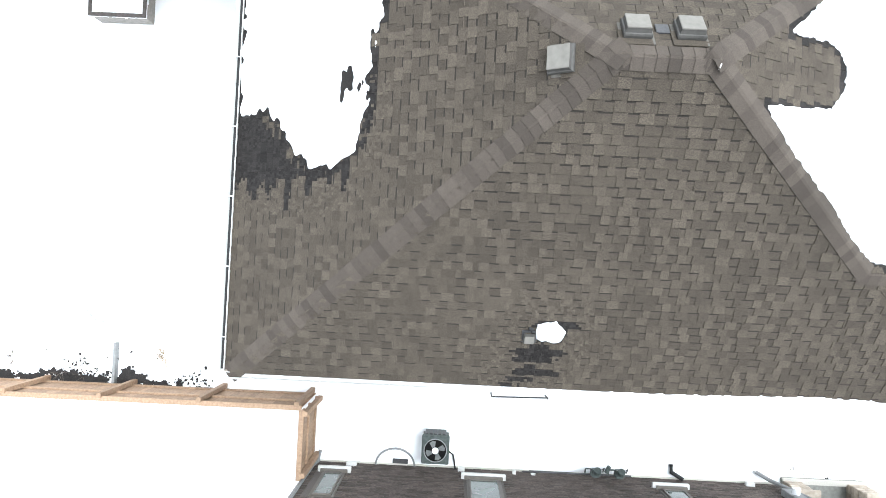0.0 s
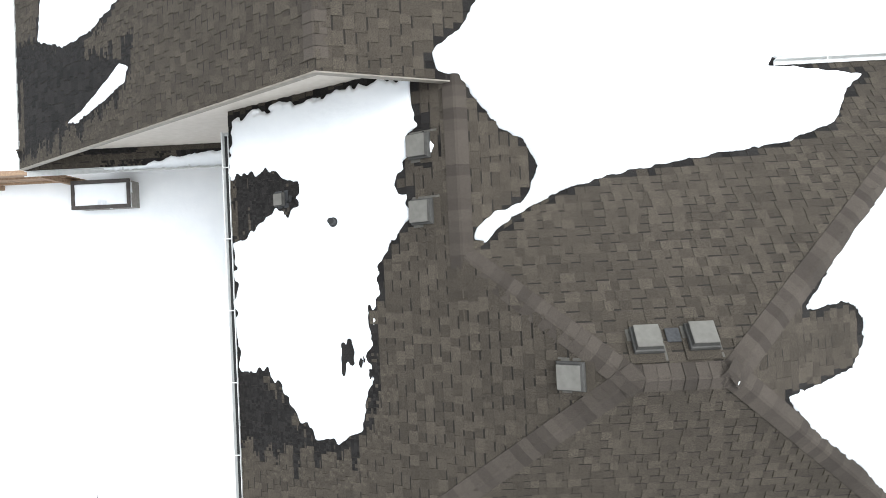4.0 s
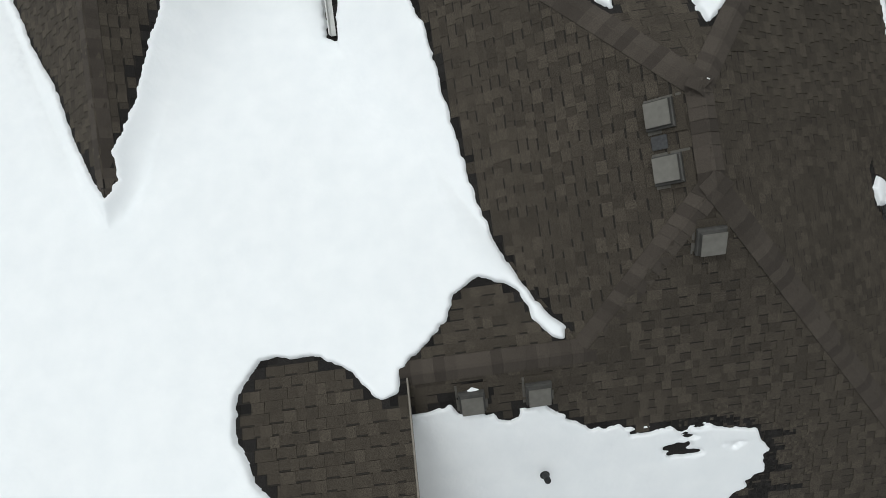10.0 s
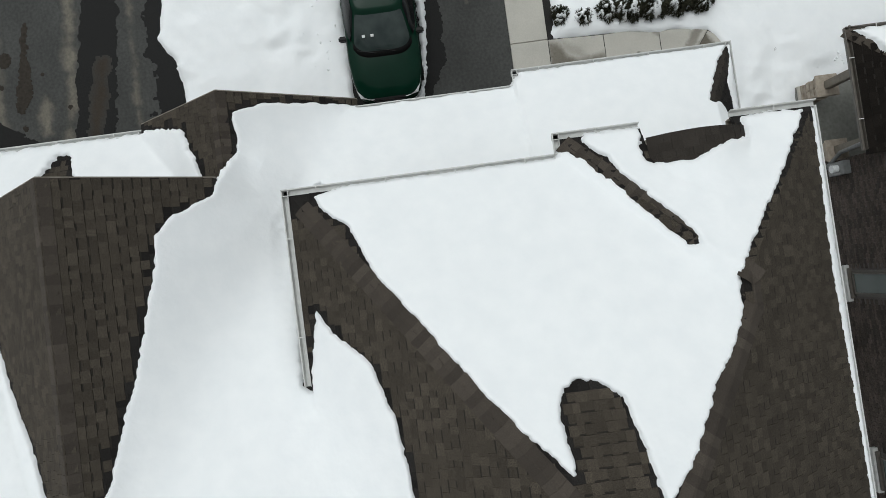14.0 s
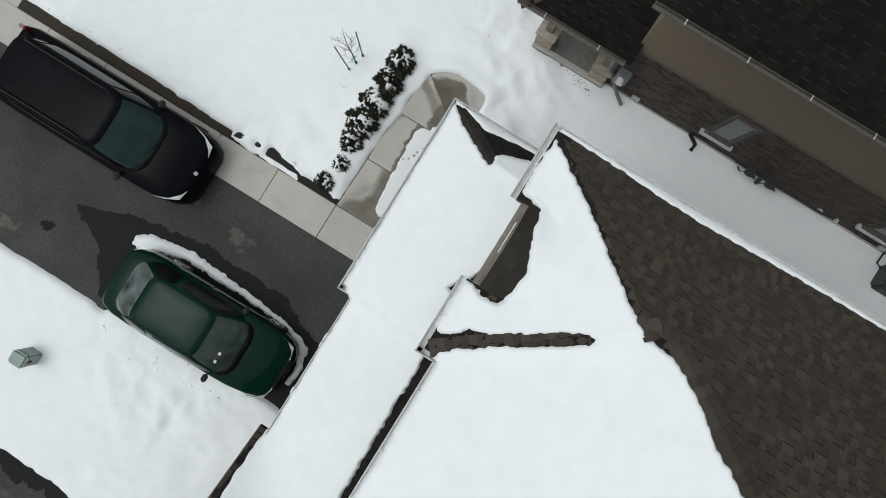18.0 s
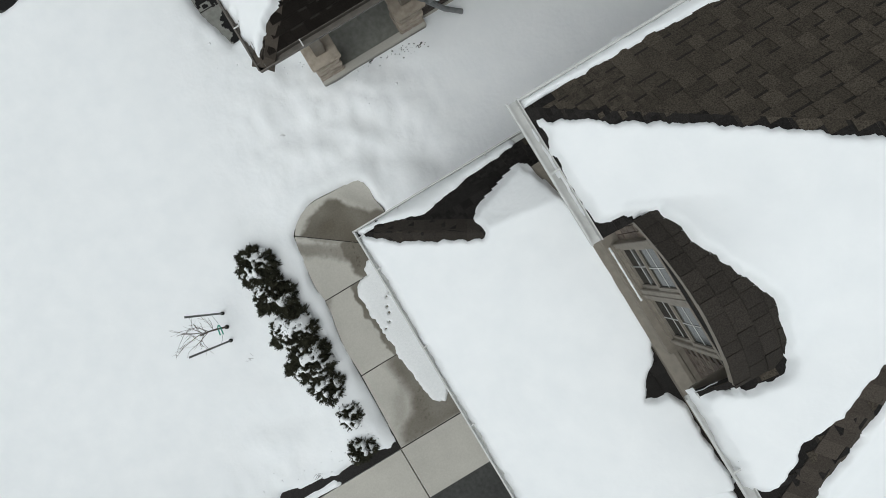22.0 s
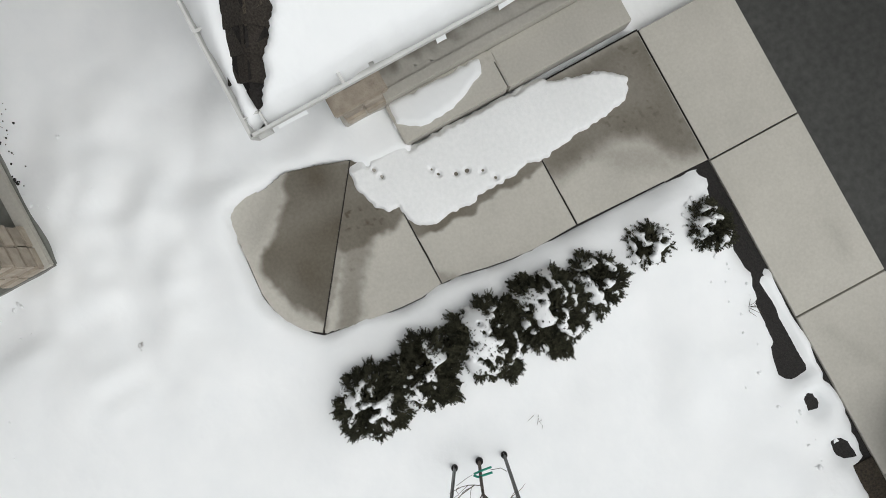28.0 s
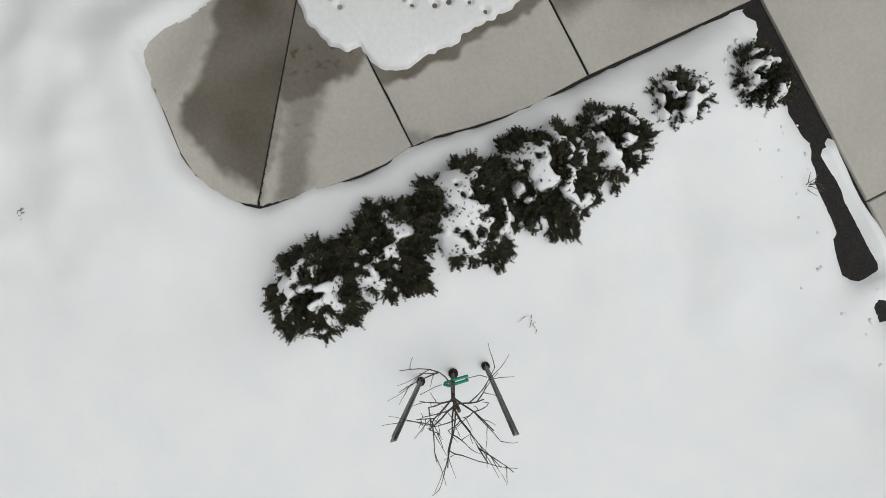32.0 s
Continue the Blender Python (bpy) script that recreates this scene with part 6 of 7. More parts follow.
def dry_shrub(x, y, size, count, seed, mat, label, spread=1.0, name="dry_shrub"):
    rnd = random.Random(seed)
    s = empty(name, label, "shrub", (x, y, 0))
    bm = bmesh.new()
    for _ in range(count):
        a = rnd.uniform(0, 6.283)
        r = size * rnd.uniform(0.3, 1) * spread
        tip = Vector((math.cos(a) * r, math.sin(a) * r, 0.1 + size * rnd.uniform(0.2, 0.9)))
        mid = tip * 0.55 + Vector((rnd.uniform(-0.03, 0.03), rnd.uniform(-0.03, 0.03), 0.04))
        tube_bm([(0, 0, 0.05), mid, tip], 0.007 if size > 0.13 else 0.004, 4, bm, 0.4)
    part("stems", bm, mat, s)
    return s


for i, (x, y, sz, ct, mt, lb) in enumerate(((-6.82, -2.6, 0.36, 34, STRAW, "dry spiky grass tuft poking through snow"), (-10.5, -2.8, 0.35, 24, BARK, "dark dead shrub stems in the snow"), (-9.3, -3.05, 0.4, 20, BARK, "dark dead shrub stems in the snow"), (-8.8, -2.85, 0.22, 14, BARK, "small dead plant in the snow"), (-8.4, -2.15, 0.2, 12, STRAW, "small dead plant in the snow"), (-8.7, -3.15, 0.25, 16, BARK, "small dead plant in the snow"), (-7.15, -3.1, 0.15, 10, BARK, "small dead plant in the snow"), (-6.4, -3.2, 0.15, 10, BARK, "small dead plant in the snow"), (13.42, -1.51, 0.1, 7, BARK, "few bare twigs poking through snow"), (13.46, 0.69, 0.1, 7, BARK, "few bare twigs poking through snow"), (11.1, -4.41, 0.05, 6, BARK, "few bare twigs poking through snow"))):
    dry_shrub(x, y, sz, ct, 80 + i, mt, lb, name="dry_plant")
stain("soil_patch", [(-11.0, -3.34), (-11.0, -3.1), (-9.2, -3.12), (-8.1, -3.2), (-8.1, -3.34)], 0.172, SOIL, "dark bare soil showing through the snow along the fence", seed=31, jag=0.14, size=0.16, step=0.02)
stain("soil_patch", [(-7.88, -3.34), (-7.86, -2.95), (-7.6, -2.9), (-7.3, -3.05), (-7.1, -3.24), (-6.4, -3.26), (-5.6, -3.28), (-5.6, -3.34)], 0.172, SOIL, "dark bare soil showing through the snow along the fence", seed=32, jag=0.12, size=0.13, step=0.02)
lr = np.random.RandomState(8)
lv, lf = [], []
for i in range(420):
    x_ = lr.uniform(-10.9, -5.7)
    y_ = -3.22 + abs(lr.normal(0, 0.28))
    g_ = value_noise(np.array([x_]), np.array([y_]), 0.5, 77)[0]
    if g_ < 0.05 - 0.3 * (y_ < -3.0):
        continue
    a_, r_ = lr.uniform(0, 6.283), lr.uniform(0.02, 0.055)
    s_ = len(lv)
    lv += [(x_ + r_ * math.cos(a_ + q_) * (1 if q_ in (0, 3.1) else 0.55), y_ + r_ * math.sin(a_ + q_) * (1 if q_ in (0, 3.1) else 0.55), 0.17 + lr.uniform(0, 0.05)) for q_ in (0, 1.4, 3.1, 4.7)]
    lf += [(s_, s_ + 1, s_ + 2), (s_, s_ + 2, s_ + 3)]
tagged(mesh_object("dead_leaf_litter", lv, lf, SOIL), "dark dead leaves and stems lying on the snowy bed", "leaves", kind="stuff")
hose = empty("garden_hose", "grey hose curve lying on the snow", "hose")
part("tube", tube_bm([(-8.78, -1.3, 0.15), (-8.75, -1.55, 0.15), (-8.55, -1.78, 0.15), (-8.2, -1.85, 0.15)], 0.012, 6), GREY, hose)
spout = empty("downspout_extension", "curved grey downspout end at the house corner", "downspout")
part("pipe", tube_bm([(-3.3, -1.75, 1.2), (-3.35, -1.9, 0.5), (-3.6, -2.4, 0.2), (-3.75, -2.7, 0.18)], 0.04, 8), GREY, spout)
gate = empty("gate_rail", "thin dark metal side gate rail standing by the wall", "gate")
part("rail", tube_bm([(1.04, -2.72, 1.6), (1.04, -2.87, 1.6), (2.28, -2.84, 1.6)], 0.016, 8), DARK, gate)
for x in (1.05, 2.27):
    part("post", tube_bm([(x, -2.86, -0.05), (x, -2.86, 1.6)], 0.016, 8), DARK, gate)

# ---------------------------------------------------------------- along the neighbour's wall
ac = empty("air_conditioner", "square grey outdoor air conditioner with a round fan grille", "air conditioner")
part("body", box_bm(-0.43, -4.66, 0.02, 0.17, -4.02, 0.66, 0.06), METER, ac)
part("top", box_bm(-0.45, -4.68, 0.66, 0.19, -4.0, 0.7, 0.018), METER, ac)
part("fan_well", tube_bm([(-0.13, -4.36, 0.69), (-0.13, -4.36, 0.704)], 0.255, 32), BLACK_TRIM, ac, "black round fan opening")
part("rim", tube_bm([(-0.13 + 0.262 * math.cos(q * 6.2832 / 32), -4.36 + 0.262 * math.sin(q * 6.2832 / 32), 0.705) for q in range(33)], 0.012, 6), GREY, ac)
for q in range(4):
    a_ = q * 1.571 + 0.4
    bm = bmesh.new()
    vs_ = [bm.verts.new((-0.13 + r_ * math.cos(a_ + o_), -4.36 + r_ * math.sin(a_ + o_), z_)) for r_, o_, z_ in ((0.08, -0.25, 0.707), (0.21, -0.42, 0.708), (0.235, -0.1, 0.71), (0.22, 0.3, 0.713), (0.09, 0.5, 0.714))]
    bm.faces.new(vs_)
    part("fan_blade", bm, BLADE, ac)
part("hub", tube_bm([(-0.13, -4.36, 0.71), (-0.13, -4.36, 0.735)], 0.075, 18), SNOW, ac, "hub capped with snow")
for i in range(5):
    part("louvre", box_bm(-0.38 + i * 0.1, -4.025, 0.2, -0.31 + i * 0.1, -3.995, 0.6), DARK, ac)
part("pipe", tube_bm([(0.18, -4.5, 0.2), (0.3, -4.6, 0.15), (0.36, -4.9, 0.3)], 0.02, 8), RUBBER, ac)
well = empty("window_well", "curved galvanised window well with a dark opening", "window well")
arc = [(-1.08 + 0.46 * math.cos(a), -4.9 + 0.4 * math.sin(a)) for a in np.linspace(0, math.pi, 17)]
part("rim", tube_bm([(x, y, 0.22) for x, y in arc], 0.022, 8), GREY, well)
wv = [(x, y, z) for z in (-0.2, 0.22) for x, y in arc]
mesh_object("side", wv, [(i, i + 1, 18 + i, 17 + i) for i in range(16)], GREY, well)
part("opening", box_bm(-1.15, -4.9, 0.13, -0.78, -4.76, 0.16), DARK, well)
meters = empty("meter_bank", "pair of grey utility meters on a dark pipe", "meter")
for x in (3.6, 4.15):
    part("meter", box_bm(x - 0.1, -4.8, 0.5, x + 0.1, -4.62, 0.72, 0.03), METER, meters)
    part("regulator", tube_bm([(x + 0.02, -4.68, 0.72), (x + 0.02, -4.6, 0.78)], 0.085, 14), METER, meters, "round dark gas regulator")
    part("elbow", tube_bm([(x - 0.18, -4.8, 0.35), (x - 0.2, -4.66, 0.5), (x - 0.12, -4.62, 0.62), (x, -4.66, 0.66)], 0.018, 8), METER, meters)
    part("elbow", tube_bm([(x + 0.1, -4.66, 0.6), (x + 0.22, -4.62, 0.55), (x + 0.24, -4.76, 0.36)], 0.018, 8), METER, meters)
part("valve", tube_bm([(3.86, -4.7, 0.58), (3.92, -4.55, 0.62)], 0.05, 10), METER, meters)
part("pipe", tube_bm([(1.95, -4.85, 0.35), (2.0, -4.8, 0.5), (3.3, -4.78, 0.52), (4.45, -4.78, 0.52), (4.45, -4.85, 0.3)], 0.022, 8), DARK, meters)
part("pipe", tube_bm([(2.1, -4.82, 0.38), (3.4, -4.82, 0.38), (4.5, -4.82, 0.38)], 0.018, 8), DARK, meters)
for nm, pts, rad, mt, lb in (
    ("downspout", [(-2.88, -4.62, 0.22), (-2.9, -4.85, 0.3), (-2.98, -4.88, 0.6), (-2.98, -4.86, 4.9), (-2.98, -4.6, 5.15)], 0.045, GREY, "grey downspout with a black elbow at its foot"),
    ("downspout", [(5.5, -4.55, 0.18), (5.49, -4.72, 0.24), (5.75, -4.86, 0.3)], 0.05, RUBBER, "black downspout elbow above the snow"),
    ("downspout", [(7.5, -4.62, 0.2), (7.75, -4.75, 0.35), (8.25, -4.85, 1.3), (8.3, -4.75, 2.45)], 0.045, GREY, "pale grey downspout curving down from the porch gutter"),
):
    e_ = empty(nm, lb, "downspout")
    part("pipe", tube_bm(pts, rad, 10), mt, e_)
for x, w_ in ((0.5, 0.08), (2.2, 0.05), (1.75, 0.04), (7.3, 0.1), (-2.1, 0.12)):
    e_ = empty("wall_vent", "small white vent cap on the foundation wall", "vent")
    part("cap", box_bm(x - w_, -4.92, 0.3, x + w_, -4.82, 0.42, 0.01), WHITE, e_)
box_ = empty("electric_box", "grey electric boxes on the neighbour's wall", "electric box")
part("cabinet", box_bm(7.75, -4.92, 0.9, 8.05, -4.75, 1.5, 0.01), GREY, box_)
part("meter", tube_bm([(7.9, -4.75, 1.25), (7.9, -4.62, 1.25)], 0.09, 16), LAMP, box_)
found = mesh_object("foundation", [], [], CONCRETE)
bm = box_bm(-3.05, -4.93, -0.1, 8.1, -4.87, 0.17, 0.004)
bm.to_mesh(found.data)
bm.free()
tagged(found, "grey concrete foundation strip", "foundation", kind="structure")
porch = empty("neighbour_porch", "grey concrete porch slab of the neighbouring house", "porch", kind="structure")
part("floor", box_bm(8.12, -9.5, -0.1, 10.08, -4.72, 0.2, 0.015), CONCRETE_WET, porch)
part("kerb", box_bm(8.12, -4.85, 0.2, 10.08, -4.72, 0.26, 0.01), CONCRETE, porch)


def stone_pier(x, y, h):
    c = empty("stone_pier", "square beige stone porch pier with a cap", "pier", group="porch piers")
    for r_ in range(int(h / 0.15)):
        for k, (dx, dy) in enumerate(((-0.1, -0.1), (0.1, -0.1), (-0.1, 0.1), (0.1, 0.1))):
            s1 = 0.02 if (r_ + k) % 2 else -0.02
            part("stone", box_bm(x + dx - 0.098 + min(0, s1), y + dy - 0.098, 0.2 + r_ * 0.15, x + dx + 0.098 + max(0, s1), y + dy + 0.098, 0.2 + r_ * 0.15 + 0.143, 0.012), STONE, c)
    part("cap", box_bm(x - 0.25, y - 0.25, 0.2 + h, x + 0.25, y + 0.25, 0.27 + h, 0.012), STONE, c)
    part("post", box_bm(x - 0.09, y - 0.09, 0.27 + h, x + 0.09, y + 0.09, 2.55, 0.01), TRIM, c)


stone_pier(9.86, -4.98, 0.75)
stone_pier(8.35, -4.98, 0.75)
stone_pier(10.03, -1.54, 0.5)

# ---------------------------------------------------------------- yew hedge


def yew(x, y, rx, ry, h, seed, snowy, dense=1500):
    rnd = np.random.RandomState(seed)
    b = empty("yew_bush", "dense dark green yew bush with clumps of snow", "bush", (x, y, 0), "yew hedge")
    n = int(1.7 * dense * (rx * ry) / 0.1)
    ang = rnd.uniform(0, 2 * math.pi, n)
    rad = np.sqrt(rnd.uniform(0.0, 1.0, n))
    lump = 0.95 + 0.12 * np.sin(3 * ang + seed) + 0.1 * np.sin(7 * ang + 2.1 * seed) + 0.08 * np.sin(17 * ang + seed)
    px_, py_ = rx * rad * lump * np.cos(ang), ry * rad * lump * np.sin(ang)
    pz_ = h * np.sqrt(np.clip(1 - (rad * 0.93) ** 2, 0.02, 1)) * rnd.uniform(0.82, 1.06, n)
    dirs = np.stack([px_ / rx * 1.3, py_ / ry * 1.3, 0.4 + 0.5 * (1 - rad)], 1) + rnd.normal(0, 0.35, (n, 3))
    dirs /= np.linalg.norm(dirs, axis=1)[:, None]
    verts, faces = [], []
    for i in range(n):
        dv = dirs[i]
        side = np.cross(dv, (0, 0, 1))
        side /= np.linalg.norm(side) + 1e-6
        nrm = np.cross(side, dv)
        base = np.array((px_[i], py_[i], pz_[i] - 0.02))
        ln = rnd.uniform(0.035, 0.07) * (1.3 if rad[i] > 0.75 and rnd.uniform() < 0.35 else 1.0)
        for k in range(7):
            t = (k + 1) / 7
            c = base + dv * ln * t
            for sgn in (-1, 1):
                tip = c + (side * sgn * 0.9 + dv * 0.5 + nrm * rnd.uniform(-0.3, 0.5)) * 0.02 * (1.15 - 0.6 * t)
                w = dv * 0.0042
                s = len(verts)
                verts += [tuple(c - w), tuple(c + w), tuple(tip)]
                faces.append((s, s + 1, s + 2))
        s = len(verts)
        verts += [tuple(base - side * 0.003), tuple(base + side * 0.003), tuple(base + dv * ln * 1.15)]
        faces.append((s, s + 1, s + 2))
    tagged(mesh_object("foliage", verts, faces, YEW, b), kind="stuff")
    # near-black solid core: the shade deep in the bush, put into its colour
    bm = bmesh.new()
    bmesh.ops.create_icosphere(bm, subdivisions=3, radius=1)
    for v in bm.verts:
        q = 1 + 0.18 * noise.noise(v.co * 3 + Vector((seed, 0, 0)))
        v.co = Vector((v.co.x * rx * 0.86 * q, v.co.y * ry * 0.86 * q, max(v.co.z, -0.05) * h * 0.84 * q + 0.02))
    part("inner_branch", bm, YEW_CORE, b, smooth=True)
    # snow caught on the crown
    X, Y = np.meshgrid(np.arange(-rx, rx, 0.014), np.arange(-ry, ry, 0.014))
    rr = (X / rx) ** 2 + (Y / ry) ** 2
    dd = value_noise(X + 5, Y + 5, 0.12, seed + 1) * 0.62 + value_noise(X + 5, Y + 5, 0.045, seed + 2) * 0.62 - (0.7 - snowy) - 0.6 * np.clip(rr - 0.5, 0, 1)
    dd = dd * 0.09
    Z = h * np.sqrt(np.clip(1 - rr * 0.86, 0.02, 1)) * 0.97 + np.where(dd > 0, 0.035 * (1 - np.exp(-dd / 0.01)), dd * 3) + 0.03
    height_mesh("snow_clumps", X, Y, Z, dd > -0.01, SNOW, "", "", "stuff", b)
    tagged(b.children[-1], "white snow clumps caught on the needles")


for i, (x, y, rx, ry, h, sn) in enumerate(((12.57, -2.76, 0.31, 0.3, 0.52, 0.52), (12.54, -2.2, 0.32, 0.31, 0.54, 0.5), (12.55, -1.55, 0.36, 0.35, 0.56, 0.56), (12.59, -0.95, 0.37, 0.35, 0.56, 0.4), (12.58, -0.44, 0.27, 0.24, 0.42, 0.5), (12.53, 0.14, 0.2, 0.24, 0.28, 0.78), (12.63, 0.69, 0.22, 0.2, 0.34, 0.36))):
    yew(x, y, rx, ry, h, 100 + i, sn + 0.07, 1500 if i < 4 else 1000)

# ---------------------------------------------------------------- staked saplings


def sapling(x, y, h, seed, turn):
    rnd = random.Random(seed)
    t = empty("sapling", "bare young tree tied between two metal stakes", "tree", (x, y, 0), "staked saplings")
    trunk = [Vector((0, 0, 0)), Vector((0.01, -0.01, h * 0.3)), Vector((-0.01, 0.0, h * 0.5)), Vector((0.02, 0.02, h * 0.62))]
    part("trunk", tube_bm(trunk, 0.017, 8, taper=0.6), BARK, t)

    def grow(p, dv, ln, r, depth, branch=None):
        pts = [p]
        q = p.copy()
        for k in range(4):
            dv = (dv + Vector((rnd.uniform(-0.12, 0.12), rnd.uniform(-0.12, 0.12), rnd.uniform(-0.04, 0.1)))).normalized()
            q = q + dv * ln / 4
            pts.append(q.copy())
        ob = part("twig" if branch else "branch", tube_bm(pts, r, 5, taper=0.45), BARK, branch or t)
        if depth:
            for _ in range(rnd.choice((2, 3, 3))):
                s = rnd.choice(pts[1:])
                a = rnd.uniform(0, 6.283)
                grow(s, (dv * 0.9 + Vector((math.cos(a), math.sin(a), 0.35)) * 0.5).normalized(), ln * rnd.uniform(0.4, 0.7), r * 0.6, depth - 1, branch or ob)

    for k in range(9):
        a = k * 2.4 + rnd.uniform(-0.3, 0.3)
        z = h * (0.4 + 0.24 * k / 9)
        grow(Vector((0.0, 0.0, z)), Vector((math.cos(a), math.sin(a), 1.9 + 0.2 * k)).normalized(), h * rnd.uniform(0.22, 0.32), 0.0065, 2)
    u = Vector((math.cos(turn), math.sin(turn), 0))
    for z, s in ((0.42, 1), (0.52, -1)):
        tie = tube_bm([u * -0.08 + Vector((0, 0.02, z + 0.03 * s)), Vector((0, 0.03 * s, z)), u * 0.08 + Vector((0, 0.02, z - 0.02 * s))], 0.011, 6)
        part("tie", tie, GREEN_TIE, t, "bright green plastic tie band")
    for s in (-1, 1):
        part("wire", tube_bm([u * 0.08 * s + Vector((0, 0, 0.45)), u * 0.15 * s + Vector((0, 0.03, 0.5)), u * 0.22 * s + Vector((0, 0, 0.6))], 0.003, 4), STEEL, t)
    part("root_collar", tube_bm([(0, 0, 0.0), (0, 0, 0.155)], 0.035, 10), SOIL, t, "dark melted ring round the trunk")
    for s in (-1, 1):
        st = empty("tree_stake", "dark galvanised T-section stake in the snow", "stake", (x + u.x * 0.23 * s, y + u.y * 0.23 * s, 0), "tree stakes")
        bm2 = box_bm(-0.015, -0.003, -0.1, 0.015, 0.003, 1.7)
        box_bm(-0.003, 0.003, -0.1, 0.003, 0.024, 1.7, 0, bm2)
        part("bar", bm2, STEEL, st)
        part("foot", tube_bm([(0, 0, 0.0), (0, 0, 0.16)], 0.03, 10), SOIL, st, "dark melted ring at the foot")
        st.rotation_euler = (radians(rnd.uniform(-3, 3)), radians(rnd.uniform(-3, 3)), turn)


sapling(13.51, -2.16, 2.0, 7, 1.36)
sapling(20.05, -0.65, 2.0, 9, 1.4)

# ---------------------------------------------------------------- utility boxes on the lawn
tr = empty("transformer_box", "dark green steel utility transformer cabinet on a pad", "utility box")
part("pad", box_bm(19.02, -3.28, -0.05, 20.16, -2.22, 0.1, 0.02), CONCRETE, tr)
front_ = [(19.2, -3.19, 0.1), (20.06, -3.19, 0.1), (20.06, -2.3, 0.1), (19.2, -2.3, 0.1), (19.1, -3.19, 0.88), (20.06, -3.19, 0.88), (20.06, -2.3, 0.88), (19.1, -2.3, 0.88)]
mesh_object("cabinet", front_, [(3, 2, 1, 0), (4, 5, 6, 7), (0, 1, 5, 4), (1, 2, 6, 5), (2, 3, 7, 6), (3, 0, 4, 7)], BOXGREEN, tr)
part("lid", box_bm(19.07, -3.22, 0.88, 20.09, -2.27, 0.95, 0.025), BOXGREEN, tr)
part("label_plate", box_bm(19.12, -2.8, 0.56, 19.136, -2.67, 0.64), WHITE, tr, "small white warning sticker")
part("latch", box_bm(19.06, -3.1, 0.9, 19.075, -3.05, 0.94), GREY, tr, "small bright latch")
rg = np.random.RandomState(5)
gv, gf = [], []
for i in range(1500):
    tx_, ty_, tr_ = ((20.18, -2.1, 0.3), (19.77, -2.08, 0.34), (19.4, -2.09, 0.3), (19.0, -2.14, 0.44))[i % 4]
    bx_, by_ = tx_ + rg.normal(0, 0.075), ty_ + rg.normal(0, 0.05)
    a_, l_ = rg.normal(3.6, 1.0) if i % 2 else rg.uniform(0, 6.283), rg.uniform(0.45, 1.2) * tr_
    lean, w_ = rg.uniform(0.25, 1.1), rg.uniform(0.002, 0.0055)
    s_ = len(gv)
    sx_, sy_ = -w_ * math.sin(a_), w_ * math.cos(a_)
    mx_, my_ = bx_ + math.cos(a_) * l_ * lean * 0.35, by_ + math.sin(a_) * l_ * lean * 0.35
    gv += [(bx_ - sx_, by_ - sy_, 0.05), (bx_ + sx_, by_ + sy_, 0.05), (mx_ + sx_, my_ + sy_, 0.08 + l_ * 0.6), (mx_ - sx_, my_ - sy_, 0.08 + l_ * 0.6), (bx_ + math.cos(a_) * l_ * lean, by_ + math.sin(a_) * l_ * lean, 0.08 + l_ * (1.0 - 0.45 * lean))]
    gf += [(s_, s_ + 1, s_ + 2, s_ + 3), (s_ + 3, s_ + 2, s_ + 4)]
tagged(mesh_object("dry_grass", gv, gf, STRAW), "tufts of straw-brown dry grass beside the cabinet", "grass", kind="stuff")
ped = empty("cable_pedestal", "grey-green plastic cable pedestal standing in the snow", "utility box")
part("body", box_bm(16.22, 7.84, -0.05, 16.58, 8.16, 0.62, 0.03), PEDESTAL, ped)
part("cap", box_bm(16.2, 7.82, 0.62, 16.6, 8.18, 0.74, 0.05), PEDESTAL, ped)
part("latch", box_bm(16.195, 7.97, 0.45, 16.222, 8.03, 0.55, 0.005), DARK, ped)

# ---------------------------------------------------------------- cars


def loft(rings, cap=True):
    bm = bmesh.new()
    vr = [[bm.verts.new(p) for p in r] for r in rings]
    for a, b in zip(vr, vr[1:]):
        for i in range(len(a) - 1):
            bm.faces.new((a[i], a[i + 1], b[i + 1], b[i]))
    if cap:
        bm.faces.new(vr[0][::-1])
        bm.faces.new(vr[-1])
    bmesh.ops.recalc_face_normals(bm, faces=bm.faces)
    return bm


